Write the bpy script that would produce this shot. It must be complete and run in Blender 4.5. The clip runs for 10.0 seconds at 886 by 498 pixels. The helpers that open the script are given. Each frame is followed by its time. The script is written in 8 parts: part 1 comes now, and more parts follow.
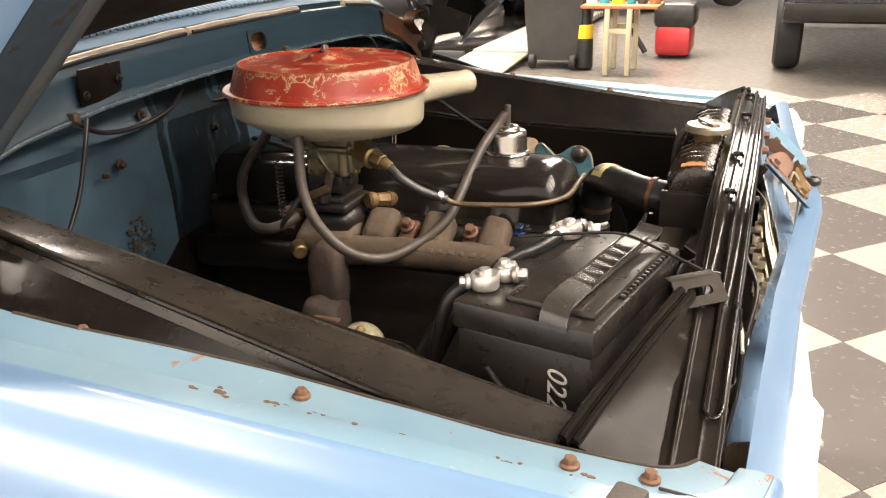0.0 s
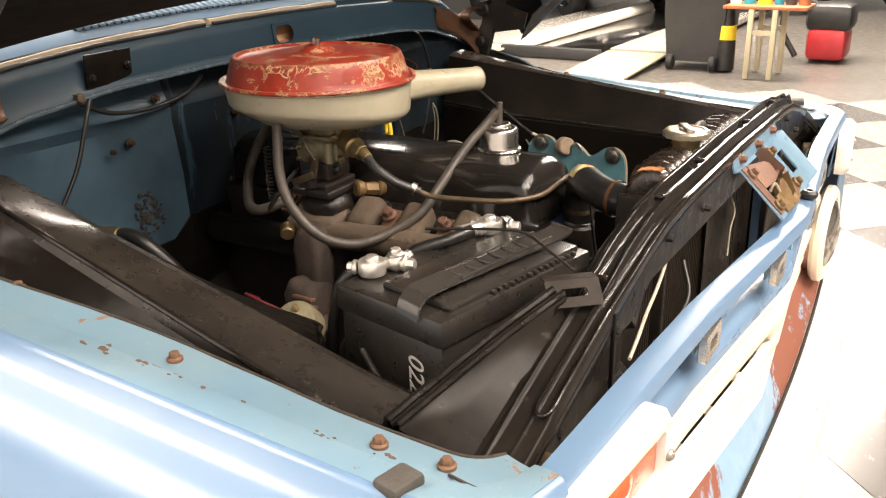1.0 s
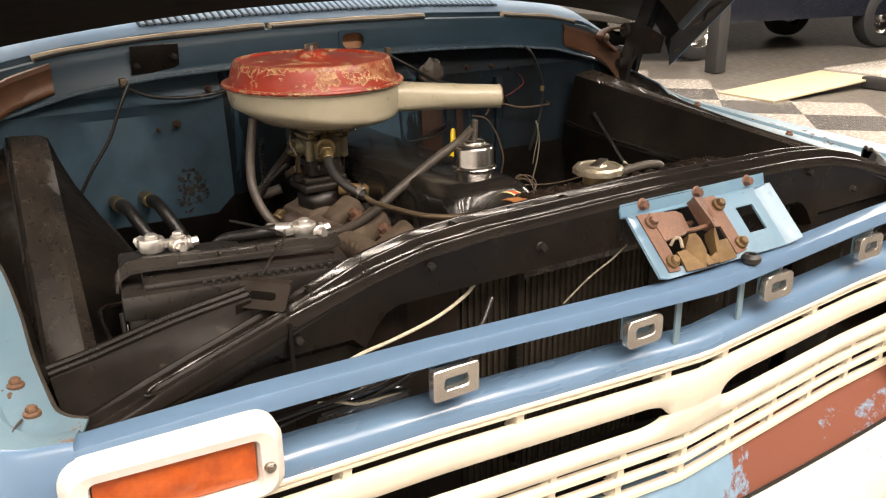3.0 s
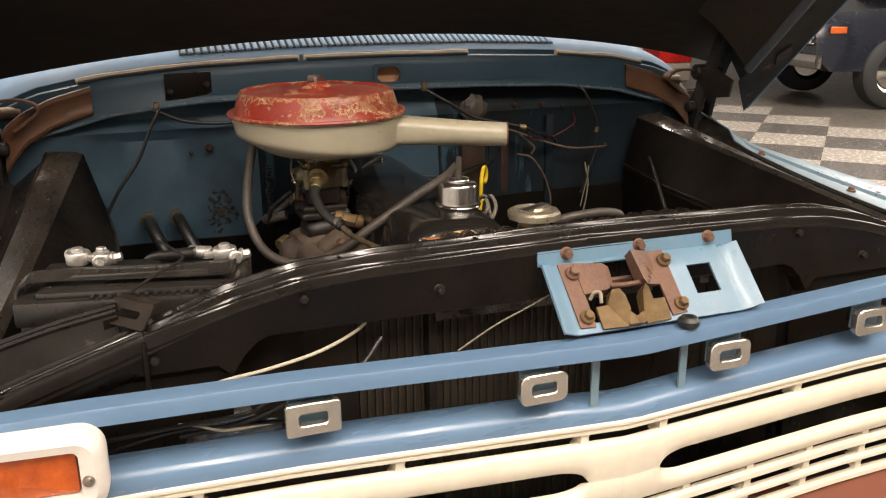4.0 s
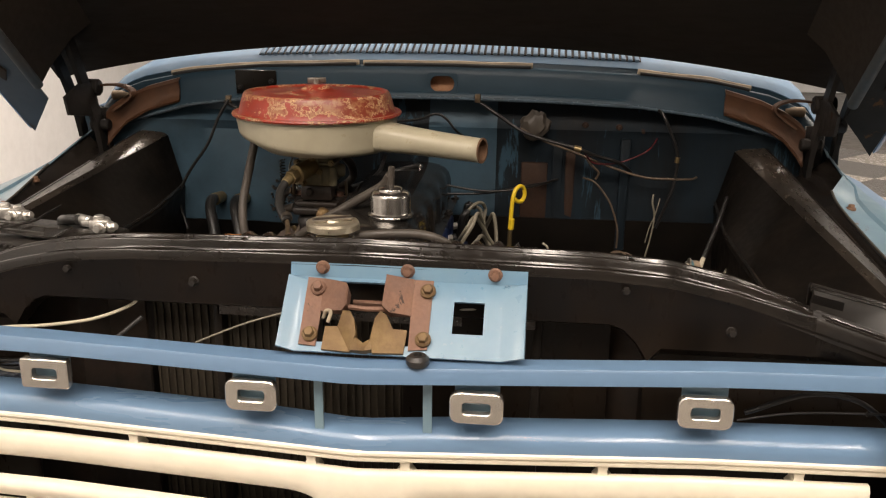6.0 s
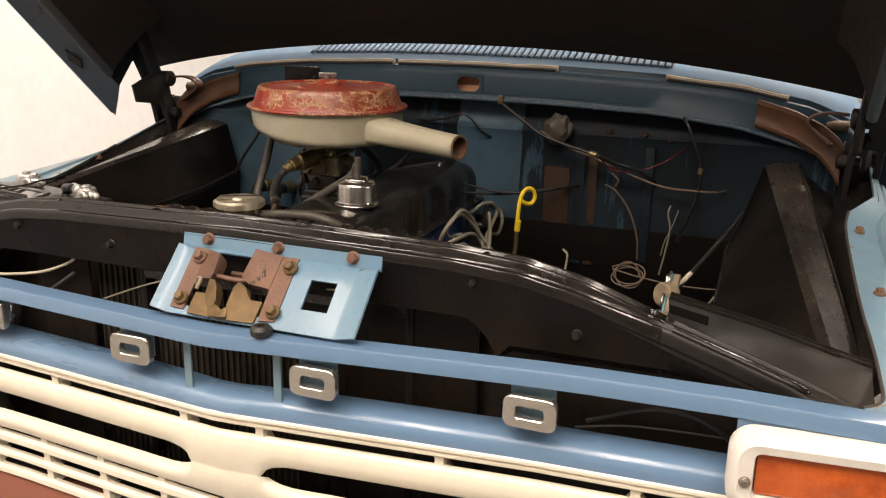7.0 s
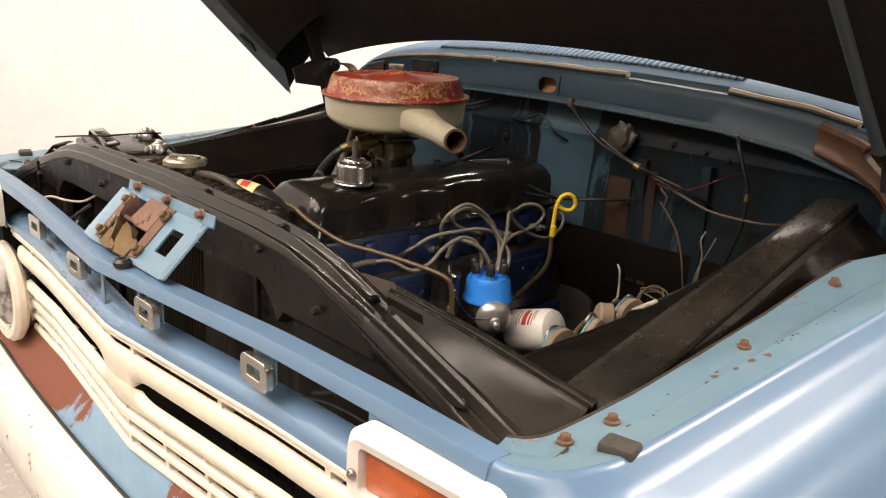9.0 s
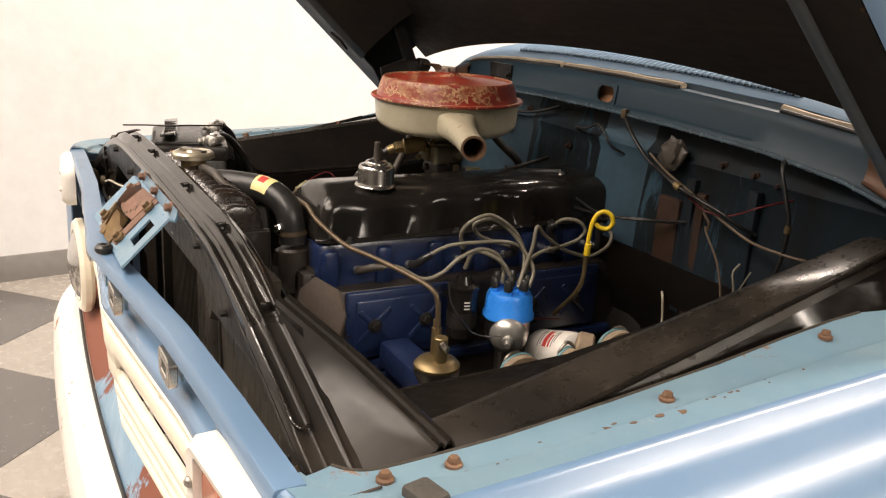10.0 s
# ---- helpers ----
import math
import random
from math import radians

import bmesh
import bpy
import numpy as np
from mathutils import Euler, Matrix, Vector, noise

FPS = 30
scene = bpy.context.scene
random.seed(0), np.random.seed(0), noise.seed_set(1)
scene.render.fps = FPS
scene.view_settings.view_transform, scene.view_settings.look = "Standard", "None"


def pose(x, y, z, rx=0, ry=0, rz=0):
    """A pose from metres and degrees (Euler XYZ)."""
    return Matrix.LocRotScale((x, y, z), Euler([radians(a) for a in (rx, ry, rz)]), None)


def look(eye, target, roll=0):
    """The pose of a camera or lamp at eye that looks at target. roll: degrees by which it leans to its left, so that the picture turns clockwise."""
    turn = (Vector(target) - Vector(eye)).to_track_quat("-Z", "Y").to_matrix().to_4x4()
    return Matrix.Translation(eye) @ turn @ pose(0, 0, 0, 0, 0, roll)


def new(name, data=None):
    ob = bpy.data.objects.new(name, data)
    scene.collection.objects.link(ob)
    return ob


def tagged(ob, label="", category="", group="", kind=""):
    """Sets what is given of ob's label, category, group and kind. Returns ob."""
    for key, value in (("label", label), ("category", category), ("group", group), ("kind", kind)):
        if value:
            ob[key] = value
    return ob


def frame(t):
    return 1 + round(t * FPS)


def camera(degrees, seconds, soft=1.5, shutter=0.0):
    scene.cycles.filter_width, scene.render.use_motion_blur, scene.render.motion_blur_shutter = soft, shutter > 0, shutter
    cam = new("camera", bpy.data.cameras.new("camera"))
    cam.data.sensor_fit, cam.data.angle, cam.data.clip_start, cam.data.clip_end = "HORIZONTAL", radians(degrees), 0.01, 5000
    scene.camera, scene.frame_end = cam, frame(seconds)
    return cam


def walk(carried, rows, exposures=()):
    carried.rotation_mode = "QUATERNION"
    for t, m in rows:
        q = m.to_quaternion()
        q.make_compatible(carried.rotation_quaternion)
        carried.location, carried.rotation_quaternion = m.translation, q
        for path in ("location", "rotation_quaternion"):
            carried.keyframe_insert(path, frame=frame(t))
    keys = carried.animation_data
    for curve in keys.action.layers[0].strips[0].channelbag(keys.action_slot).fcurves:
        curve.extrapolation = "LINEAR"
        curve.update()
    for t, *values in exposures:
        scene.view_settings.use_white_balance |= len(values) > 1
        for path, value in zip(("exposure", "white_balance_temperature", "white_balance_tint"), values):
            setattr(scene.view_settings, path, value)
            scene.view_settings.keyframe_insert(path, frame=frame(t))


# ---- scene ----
cam = camera(54.4, 10.0, soft=1.2)
PATH = [
    (0, (-1.357, -0.064, 1.503), (0.387, 0.607, 0.79), -1.4),
    (0.5, (-1.321, -0.19, 1.504), (0.36, 0.625, 0.791), -1.3),
    (1, (-1.273, -0.321, 1.503), (0.319, 0.657, 0.789), -1.3),
    (1.5, (-1.197, -0.457, 1.501), (0.274, 0.703, 0.801), -1.1),
    (2, (-1.081, -0.582, 1.498), (0.259, 0.731, 0.806), -1.1),
    (2.5, (-0.962, -0.698, 1.494), (0.243, 0.745, 0.81), -1.1),
    (2.7, (-0.908, -0.749, 1.495), (0.224, 0.752, 0.813), -1.0),
    (3.8, (-0.579, -0.917, 1.487), (0.141, 0.849, 0.884), -0.3),
    (4, (-0.515, -0.937, 1.486), (0.138, 0.859, 0.898), -0.4),
    (4.5, (-0.345, -0.978, 1.482), (0.102, 0.885, 0.908), -0.1),
    (5, (-0.164, -1.0, 1.48), (0.071, 0.905, 0.916), 0.2),
    (5.5, (0.019, -1.003, 1.481), (0.032, 0.916, 0.919), 0.5),
    (6, (0.203, -0.999, 1.481), (-0.006, 0.909, 0.919), 0.7),
    (7.3, (0.71, -0.91, 1.461), (-0.096, 0.838, 0.918), 1.4),
    (7.5, (0.778, -0.89, 1.464), (-0.112, 0.815, 0.916), 1.5),
    (8, (0.943, -0.823, 1.463), (-0.143, 0.764, 0.911), 1.9),
    (8.5, (1.089, -0.717, 1.466), (-0.182, 0.724, 0.913), 2.3),
    (9, (1.211, -0.581, 1.472), (-0.205, 0.717, 0.913), 2.8),
    (9.5, (1.297, -0.435, 1.481), (-0.259, 0.683, 0.909), 3.2),
    (10, (1.348, -0.289, 1.489), (-0.325, 0.64, 0.908), 3.5),
]
walk(cam, [(t, look(eye, target, roll)) for t, eye, target, roll in PATH],
     exposures=[(0.0, 1.22), (1, 1.04), (2, 0.86), (2.7, 0.74), (4, 0.36), (5.5, 0.22), (7.5, 0.25), (9, 0.36), (10, 0.41)])
# ---- light ----
FLOOR_Z = 0.12
CEIL_Z = 4.1
world = bpy.data.worlds.new("world")
world.use_nodes = True
world.node_tree.nodes["Background"].inputs[0].default_value = (1.0, 0.91, 0.83, 1)
world.node_tree.nodes["Background"].inputs[1].default_value = 0.12
scene.world = world
LAMP_WARM = (1.0, 0.845, 0.73)


def area_lamp(name, m, sx, sy, watts):
    data = bpy.data.lights.new(name, "AREA")
    data.shape, data.size, data.size_y, data.energy, data.color = "RECTANGLE", sx, sy, watts, LAMP_WARM
    ob = new(name, data)
    ob.matrix_world = m
    return ob


# long ceiling fixtures: x, y, length, turn about z, watts, width
FIXTURES = [
    (-2.2, -2.1, 2.4, 90, 21, 0.07), (-1.35, -2.2, 2.4, 90, 33, 0.07), (-0.5, -2.3, 2.4, 90, 44, 0.07), (0.35, -2.3, 2.4, 90, 46, 0.07),
    (1.2, -2.3, 2.4, 90, 40, 0.07), (2.05, -2.2, 2.4, 90, 31, 0.07), (2.9, -2.1, 2.4, 90, 22, 0.07),
    (-1.5, 3.0, 2.4, 90, 140, 0.07), (1.6, 3.0, 2.4, 90, 140, 0.07),
    # wide panels added out of view for glare on bar and strap
    (6.6, 2.0, 3.6, 98, 120, 1.30), (5.2, 5.0, 2.4, 120, 80, 0.60), (8.8, 1.1, 2.4, 90, 90, 0.60), (10.9, 1.1, 2.4, 90, 90, 0.60),
]
for fx_x, fx_y, fx_len, fx_turn, fx_w, fx_d in FIXTURES:
    area_lamp("ceiling_lamp", pose(fx_x, fx_y, CEIL_Z - 0.13, 0, 0, fx_turn), fx_len, fx_d, fx_w)


# ---- materials ----
def material(name, col, rough=0.5, metal=0.0, col2=None, scale=8.0, mix=0.5, bump=0.0, bump_scale=60.0,
             chip=None, chip_at=0.62, chip_scale=14.0, chip_rough=0.85, coat=0.0, speck=0.0, stretch=(1, 1, 1), rand=0.0, grain=0.35, spec=0.5):
    """Paint or metal with broad stains (col2), fine grain and worn-off patches (chip)."""
    m = bpy.data.materials.new(name)
    m.use_nodes = True
    nt = m.node_tree
    n, l = nt.nodes, nt.links
    b = n["Principled BSDF"]
    tc = n.new("ShaderNodeTexCoord")
    mp = n.new("ShaderNodeMapping")
    mp.inputs["Scale"].default_value = stretch
    l.new(tc.outputs["Object"], mp.inputs["Vector"])

    def noise_tex(sc, det=6.0, ro=0.6, dist=0.0):
        t = n.new("ShaderNodeTexNoise")
        t.inputs["Scale"].default_value, t.inputs["Detail"].default_value = sc, det
        t.inputs["Roughness"].default_value, t.inputs["Distortion"].default_value = ro, dist
        l.new(mp.outputs["Vector"], t.inputs["Vector"])
        return t.outputs["Fac"]

    def ramp(fac, a, z):
        r = n.new("ShaderNodeMapRange")
        r.inputs["From Min"].default_value, r.inputs["From Max"].default_value = a, z
        l.new(fac, r.inputs["Value"])
        return r.outputs["Result"]

    def mixed(fac, a, c):
        x = n.new("ShaderNodeMix")
        x.data_type = "RGBA"
        for sock, val in ((x.inputs["Factor"], fac), (x.inputs["A"], a), (x.inputs["B"], c)):
            if hasattr(val, "is_linked"):
                l.new(val, sock)
            elif isinstance(val, tuple):
                sock.default_value = (*val[:3], 1)
            else:
                sock.default_value = val
        return x.outputs["Result"]

    col2 = col2 or tuple(c * 0.75 for c in col)
    big = ramp(noise_tex(scale, 5, 0.65), 0.62 - mix * 0.45, 0.75)
    out = mixed(big, col, col2)
    fine = ramp(noise_tex(scale * 9, 4), 0.3, 0.8)
    fm = n.new("ShaderNodeMath")
    fm.operation = "MULTIPLY"
    fm.inputs[1].default_value = grain
    l.new(fine, fm.inputs[0])
    out = mixed(fm.outputs[0], out, tuple(c * 0.72 for c in col))
    if rand:
        oi = n.new("ShaderNodeObjectInfo")
        rm = n.new("ShaderNodeMath")
        rm.operation = "MULTIPLY"
        rm.inputs[1].default_value = rand
        l.new(oi.outputs["Random"], rm.inputs[0])
        out = mixed(rm.outputs[0], out, tuple(c * 0.6 for c in col))
    rgh = n.new("ShaderNodeMapRange")
    rgh.inputs["To Min"].default_value, rgh.inputs["To Max"].default_value = max(rough - 0.08, 0.02), min(rough + 0.4 * grain, 1)
    l.new(fine, rgh.inputs["Value"])
    rough_out = rgh.outputs["Result"]
    met = metal
    if chip:
        mask = ramp(noise_tex(chip_scale, 8, 0.72, 0.4), chip_at, chip_at + 0.025)
        out = mixed(mask, out, chip)
        rr = n.new("ShaderNodeMix")
        l.new(mask, rr.inputs[0])
        l.new(rough_out, rr.inputs[2])
        rr.inputs[3].default_value = chip_rough
        rough_out = rr.outputs[0]
    if speck:
        sp = ramp(noise_tex(chip_scale * 7, 3), 0.66, 0.72)
        sm = n.new("ShaderNodeMath")
        sm.operation = "MULTIPLY"
        sm.inputs[1].default_value = speck
        l.new(sp, sm.inputs[0])
        out = mixed(sm.outputs[0], out, (0.55, 0.48, 0.40))
    l.new(out, b.inputs["Base Color"])
    l.new(rough_out, b.inputs["Roughness"])
    b.inputs["Metallic"].default_value = met
    b.inputs["Specular IOR Level"].default_value = spec
    b.inputs["Coat Weight"].default_value = coat
    b.inputs["Coat Roughness"].default_value = 0.12
    if bump:
        bp = n.new("ShaderNodeBump")
        bp.inputs["Strength"].default_value, bp.inputs["Distance"].default_value = min(bump, 1.0), 0.002
        l.new(noise_tex(bump_scale, 5), bp.inputs["Height"])
        l.new(bp.outputs["Normal"], b.inputs["Normal"])
    return m


RUST = (0.30, 0.13, 0.055)
M = {}
M["blue"] = material("blue_paint", (0.117, 0.200, 0.318), 0.36, col2=(0.124, 0.206, 0.314), scale=1.2, mix=0.5, chip=(0.38, 0.15, 0.09), chip_at=0.755, chip_scale=6, coat=0.12, grain=0.05)
M["ledge_blue"] = material("scraped_blue_paint", (0.130, 0.222, 0.352), 0.30, col2=(0.145, 0.235, 0.345), scale=1.2, chip=(0.44, 0.21, 0.10), chip_at=0.655, chip_scale=9, coat=0.3, grain=0.05, stretch=(0.30, 1.6, 1.6))
M["blue_flange"] = material("aged_blue_paint", (0.142, 0.243, 0.325), 0.36, col2=(0.19, 0.275, 0.305), scale=3, mix=0.6, chip=(0.24, 0.13, 0.07), chip_at=0.640, chip_scale=13, speck=0.10, bump=0.03, coat=0.2, grain=0.15)
M["plate_blue"] = material("latch_plate_blue_paint", (0.125, 0.23, 0.33), 0.34, col2=(0.17, 0.27, 0.34), scale=9, mix=0.6, chip=(0.24, 0.20, 0.17), chip_at=0.70, chip_scale=18, speck=0.1, bump=0.05, coat=0.2, grain=0.15)
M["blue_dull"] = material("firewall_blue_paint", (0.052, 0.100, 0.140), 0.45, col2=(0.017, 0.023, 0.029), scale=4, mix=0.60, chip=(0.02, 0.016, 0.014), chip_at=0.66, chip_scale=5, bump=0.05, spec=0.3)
# lighter blue that paints the highlight along the cowl's rolled lip
M["lip_blue"] = material("highlight_lip_paint", (0.085, 0.125, 0.160), 0.22, col2=(0.05, 0.06, 0.065), scale=14, mix=0.6, coat=0.3)
# firewall dirt and overspray, darkened further for the hood's shade
M["firewall_dark"] = material("dirty_shaded_firewall_paint", (0.012, 0.022, 0.031), 0.5, col2=(0.010, 0.008, 0.0065), scale=5, mix=0.75, chip=(0.030, 0.060, 0.085), chip_at=0.60, chip_scale=4, bump=0.06, stretch=(2.6, 1, 0.45), spec=0.12)
M["rust_grime"] = material("dark_rust_grime", (0.046, 0.023, 0.013), 0.7, col2=(0.016, 0.011, 0.009), scale=18, mix=0.8, bump=0.4, spec=0.25)
# cowl face blue, with the shade under the hood put into its colour
M["cowl_blue"] = material("shaded_cowl_blue_paint", (0.023, 0.047, 0.068), 0.42, col2=(0.013, 0.027, 0.038), scale=3, mix=0.6, chip=(0.095, 0.092, 0.075), chip_at=0.60, chip_scale=3.2, coat=0.0, grain=0.12, stretch=(0.8, 2, 2.4), spec=0.22)
M["black"] = material("black_paint", (0.0090, 0.0078, 0.0070), 0.20, col2=(0.022, 0.017, 0.013), scale=3.5, mix=0.45, bump=0.05, bump_scale=9, coat=0.10, grain=0.3, spec=0.35)
# apron shelf: dust, with the tone lifted for its sheen
M["black_dust_sheen"] = material("dusty_sheen_black_paint", (0.0150, 0.0128, 0.0106), 0.32, col2=(0.050, 0.041, 0.032), scale=5, mix=0.5, bump=0.015, bump_scale=7, coat=0.0, grain=0.15, speck=0.05, chip_scale=9, stretch=(2.2, 0.9, 1), spec=0.6)
M["panel_black"] = material("grimy_black_panel", (0.0066, 0.0056, 0.0048), 0.32, col2=(0.015, 0.010, 0.0065), scale=5, mix=0.55, grain=0.35, spec=0.14, stretch=(1.6, 1, 0.6), bump=0.05, bump_scale=12)
M["seam"] = material("dirty_seam_sealer", (0.050, 0.040, 0.028), 0.8, col2=(0.02, 0.016, 0.012), scale=25, mix=0.7, bump=0.4)
M["rust_spot"] = material("rust_stain", (0.15, 0.085, 0.045), 0.85, col2=(0.07, 0.045, 0.03), scale=60, mix=0.7, bump=0.4, bump_scale=200)
M["black_bar"] = material("glossy_black_bar_paint", (0.0100, 0.0088, 0.0076), 0.15, col2=(0.020, 0.016, 0.013), scale=9, bump=0.02, bump_scale=12, coat=0.0, grain=0.12, spec=0.36)
M["gusset"] = material("black_sheet_with_dust", (0.0100, 0.0085, 0.0072), 0.34, col2=(0.026, 0.021, 0.017), scale=9, mix=0.5, bump=0.05, bump_scale=18, grain=0.3, speck=0.04, chip_scale=9, spec=0.14)
M["gusset_dusty"] = material("dust_covered_black_sheet", (0.0120, 0.0102, 0.0086), 0.38, col2=(0.036, 0.029, 0.023), scale=6, mix=0.4, bump=0.06, bump_scale=18, grain=0.4, spec=0.4)
M["black_dull"] = material("dull_black_metal", (0.010, 0.009, 0.008), 0.55, col2=(0.026, 0.020, 0.016), scale=7, chip=(0.06, 0.032, 0.017), chip_at=0.67, chip_scale=8, bump=0.15, spec=0.3)
M["tank_black"] = material("black_tank_enamel", (0.014, 0.011, 0.0095), 0.26, col2=(0.034, 0.022, 0.015), scale=9, bump=0.06, bump_scale=40, coat=0.2)
M["strap_plastic"] = material("scuffed_black_strap", (0.030, 0.027, 0.024), 0.24, col2=(0.048, 0.043, 0.038), scale=14, bump=0.02, bump_scale=30, coat=0.6, grain=0.15)
M["rust_brown"] = material("brown_rusted_steel", (0.15, 0.085, 0.060), 0.6, 0.3, col2=(0.22, 0.115, 0.070), scale=30, mix=0.6, chip=(0.06, 0.04, 0.032), chip_at=0.64, chip_scale=40, bump=0.3, bump_scale=140)
M["rust_gold"] = material("yellow_brown_plated_steel", (0.22, 0.145, 0.060), 0.62, 0.35, col2=(0.085, 0.045, 0.024), scale=28, mix=0.7, bump=0.25, bump_scale=120)
M["rust_crust"] = material("rust_crust", (0.022, 0.016, 0.013), 0.9, col2=(0.06, 0.055, 0.048), scale=60, mix=0.7, bump=0.6, bump_scale=200)
# driver's side flange: brown grime on a tone darkened for shade
M["skirt_shaded"] = material("grimy_shaded_skirt_paint", (0.016, 0.0145, 0.0125), 0.6, col2=(0.020, 0.015, 0.011), scale=3, mix=0.8, chip=(0.10, 0.050, 0.020), chip_at=0.62, chip_scale=7, spec=0.12)
M["wall_black"] = material("mottled_black_sheet", (0.0062, 0.0054, 0.0047), 0.45, col2=(0.013, 0.010, 0.0075), scale=4, mix=0.5, grain=0.3, spec=0.10)
# apron slope: dust patches on a black deepened for its shade
M["slope_shade"] = material("dusty_shaded_black_sheet", (0.0048, 0.0042, 0.0036), 0.6, col2=(0.014, 0.0105, 0.008), scale=7, mix=0.5, grain=0.4, bump=0.08, bump_scale=25, spec=0.05)
# rougher, paler copy of the body blue
M["cowl_top"] = material("matt_cowl_paint", (0.150, 0.245, 0.365), 0.65, col2=(0.20, 0.27, 0.34), scale=5, mix=0.5, chip=(0.30, 0.14, 0.08), chip_at=0.72, chip_scale=9, grain=0.1, spec=0.15)
# passenger side flange: worn paint lightened for light off the wall
M["skirt_lit"] = material("worn_lit_skirt_paint", (0.056, 0.080, 0.106), 0.5, col2=(0.044, 0.052, 0.058), scale=3, mix=0.7, chip=(0.065, 0.045, 0.027), chip_at=0.63, chip_scale=5, spec=0.3)
M["rolled_edge"] = material("dusty_rolled_edge", (0.046, 0.060, 0.072), 0.55, col2=(0.08, 0.07, 0.058), scale=10, mix=0.6, chip=(0.12, 0.075, 0.04), chip_at=0.68, chip_scale=14, spec=0.3)
M["underside"] = material("flat_black_underside", (0.0205, 0.0173, 0.0143), 0.7, col2=(0.030, 0.022, 0.016), scale=4, mix=0.6, bump=0.05, spec=0.2, stretch=(0.5, 2, 2))
M["black_gloss"] = material("gloss_black_enamel", (0.011, 0.0100, 0.0092), 0.18, col2=(0.020, 0.017, 0.014), scale=6, coat=0.0, bump=0.012, bump_scale=9, grain=0.08, spec=0.34)
M["plastic"] = material("black_plastic", (0.0175, 0.0155, 0.0138), 0.33, col2=(0.027, 0.023, 0.019), scale=9, bump=0.03, bump_scale=160, coat=0.0, grain=0.2)
M["rubber"] = material("aged_rubber", (0.046, 0.039, 0.032), 0.5, col2=(0.085, 0.070, 0.055), scale=14, bump=0.1, bump_scale=90)
M["stop_rubber"] = material("grey_stop_rubber", (0.060, 0.054, 0.046), 0.7, col2=(0.03, 0.026, 0.022), scale=30, bump=0.3, bump_scale=120)
M["badge"] = material("worn_badge_plating", (0.54, 0.52, 0.48), 0.26, 0.85, col2=(0.46, 0.43, 0.39), scale=6, mix=0.5, grain=0.05)
M["horn_grey"] = material("glossy_dark_horn_enamel", (0.030, 0.030, 0.032), 0.28, 0.0, col2=(0.045, 0.038, 0.030), scale=25, mix=0.7, bump=0.05)
M["film"] = material("crumpled_clear_film", (0.10, 0.125, 0.17), 0.14, col2=(0.03, 0.04, 0.06), scale=30, mix=0.7, coat=0.6)
M["rust_bolt"] = material("rusty_bolt", (0.19, 0.105, 0.058), 0.65, 0.2, col2=(0.11, 0.058, 0.034), scale=60, mix=0.7, bump=0.3, bump_scale=200)
M["rubber_black"] = material("black_rubber", (0.012, 0.012, 0.012), 0.38, col2=(0.03, 0.028, 0.025), scale=14, bump=0.08, bump_scale=90)
M["cream"] = material("cream_paint", (0.80, 0.73, 0.58), 0.36, col2=(0.84, 0.78, 0.66), scale=4, chip=(0.38, 0.18, 0.09), chip_at=0.74, chip_scale=12, coat=0.2)
M["white_bumper"] = material("white_bumper_paint", (0.84, 0.82, 0.77), 0.40, col2=(0.76, 0.72, 0.65), scale=6, chip=(0.34, 0.15, 0.08), chip_at=0.63, chip_scale=12, speck=0.3)
M["chrome"] = material("pitted_chrome", (0.70, 0.68, 0.65), 0.14, 1.0, col2=(0.50, 0.47, 0.43), scale=30, bump=0.012, bump_scale=120)
M["steel"] = material("dull_steel", (0.40, 0.37, 0.33), 0.36, 1.0, col2=(0.20, 0.16, 0.12), scale=25, bump=0.1)
M["lead"] = material("cast_lead_clamp", (0.64, 0.62, 0.58), 0.36, 0.8, col2=(0.50, 0.47, 0.43), scale=30, mix=0.4, grain=0.1)
M["cap_steel"] = material("worn_chrome_cap", (0.42, 0.40, 0.37), 0.24, 0.95, col2=(0.34, 0.32, 0.29), scale=10, mix=0.3, grain=0.06)
M["brass"] = material("yellow_zinc", (0.32, 0.245, 0.12), 0.42, 0.8, col2=(0.17, 0.12, 0.06), scale=30, mix=0.7, bump=0.15)
M["pipe"] = material("tarnished_pipe", (0.150, 0.110, 0.066), 0.45, 0.45, col2=(0.075, 0.052, 0.033), scale=30, mix=0.7, bump=0.15)
M["engine_dirty"] = material("oily_black_engine", (0.016, 0.0145, 0.014), 0.40, col2=(0.040, 0.028, 0.020), scale=14, mix=0.6, bump=0.4)
M["shroud"] = material("dusty_brown_sheet", (0.058, 0.042, 0.031), 0.8, col2=(0.030, 0.022, 0.017), scale=14, mix=0.7)
M["rust"] = material("rusty_steel", (0.27, 0.13, 0.065), 0.8, 0.0, col2=(0.36, 0.20, 0.11), scale=22, mix=0.7, chip=(0.16, 0.06, 0.03), chip_at=0.6, chip_scale=30, bump=0.4, bump_scale=140)
M["rust_dark"] = material("rusted_cast_iron", (0.040, 0.029, 0.023), 0.8, col2=(0.075, 0.047, 0.034), scale=18, mix=0.55, bump=0.5, bump_scale=80, grain=0.5)
M["rust_orange"] = material("orange_rust", (0.42, 0.165, 0.035), 0.8, col2=(0.22, 0.075, 0.025), scale=40, mix=0.6, bump=0.3, bump_scale=150)
M["bracket_steel"] = material("stained_bracket_steel", (0.030, 0.023, 0.018), 0.55, col2=(0.014, 0.011, 0.009), scale=30, mix=0.6, bump=0.2, spec=0.15)
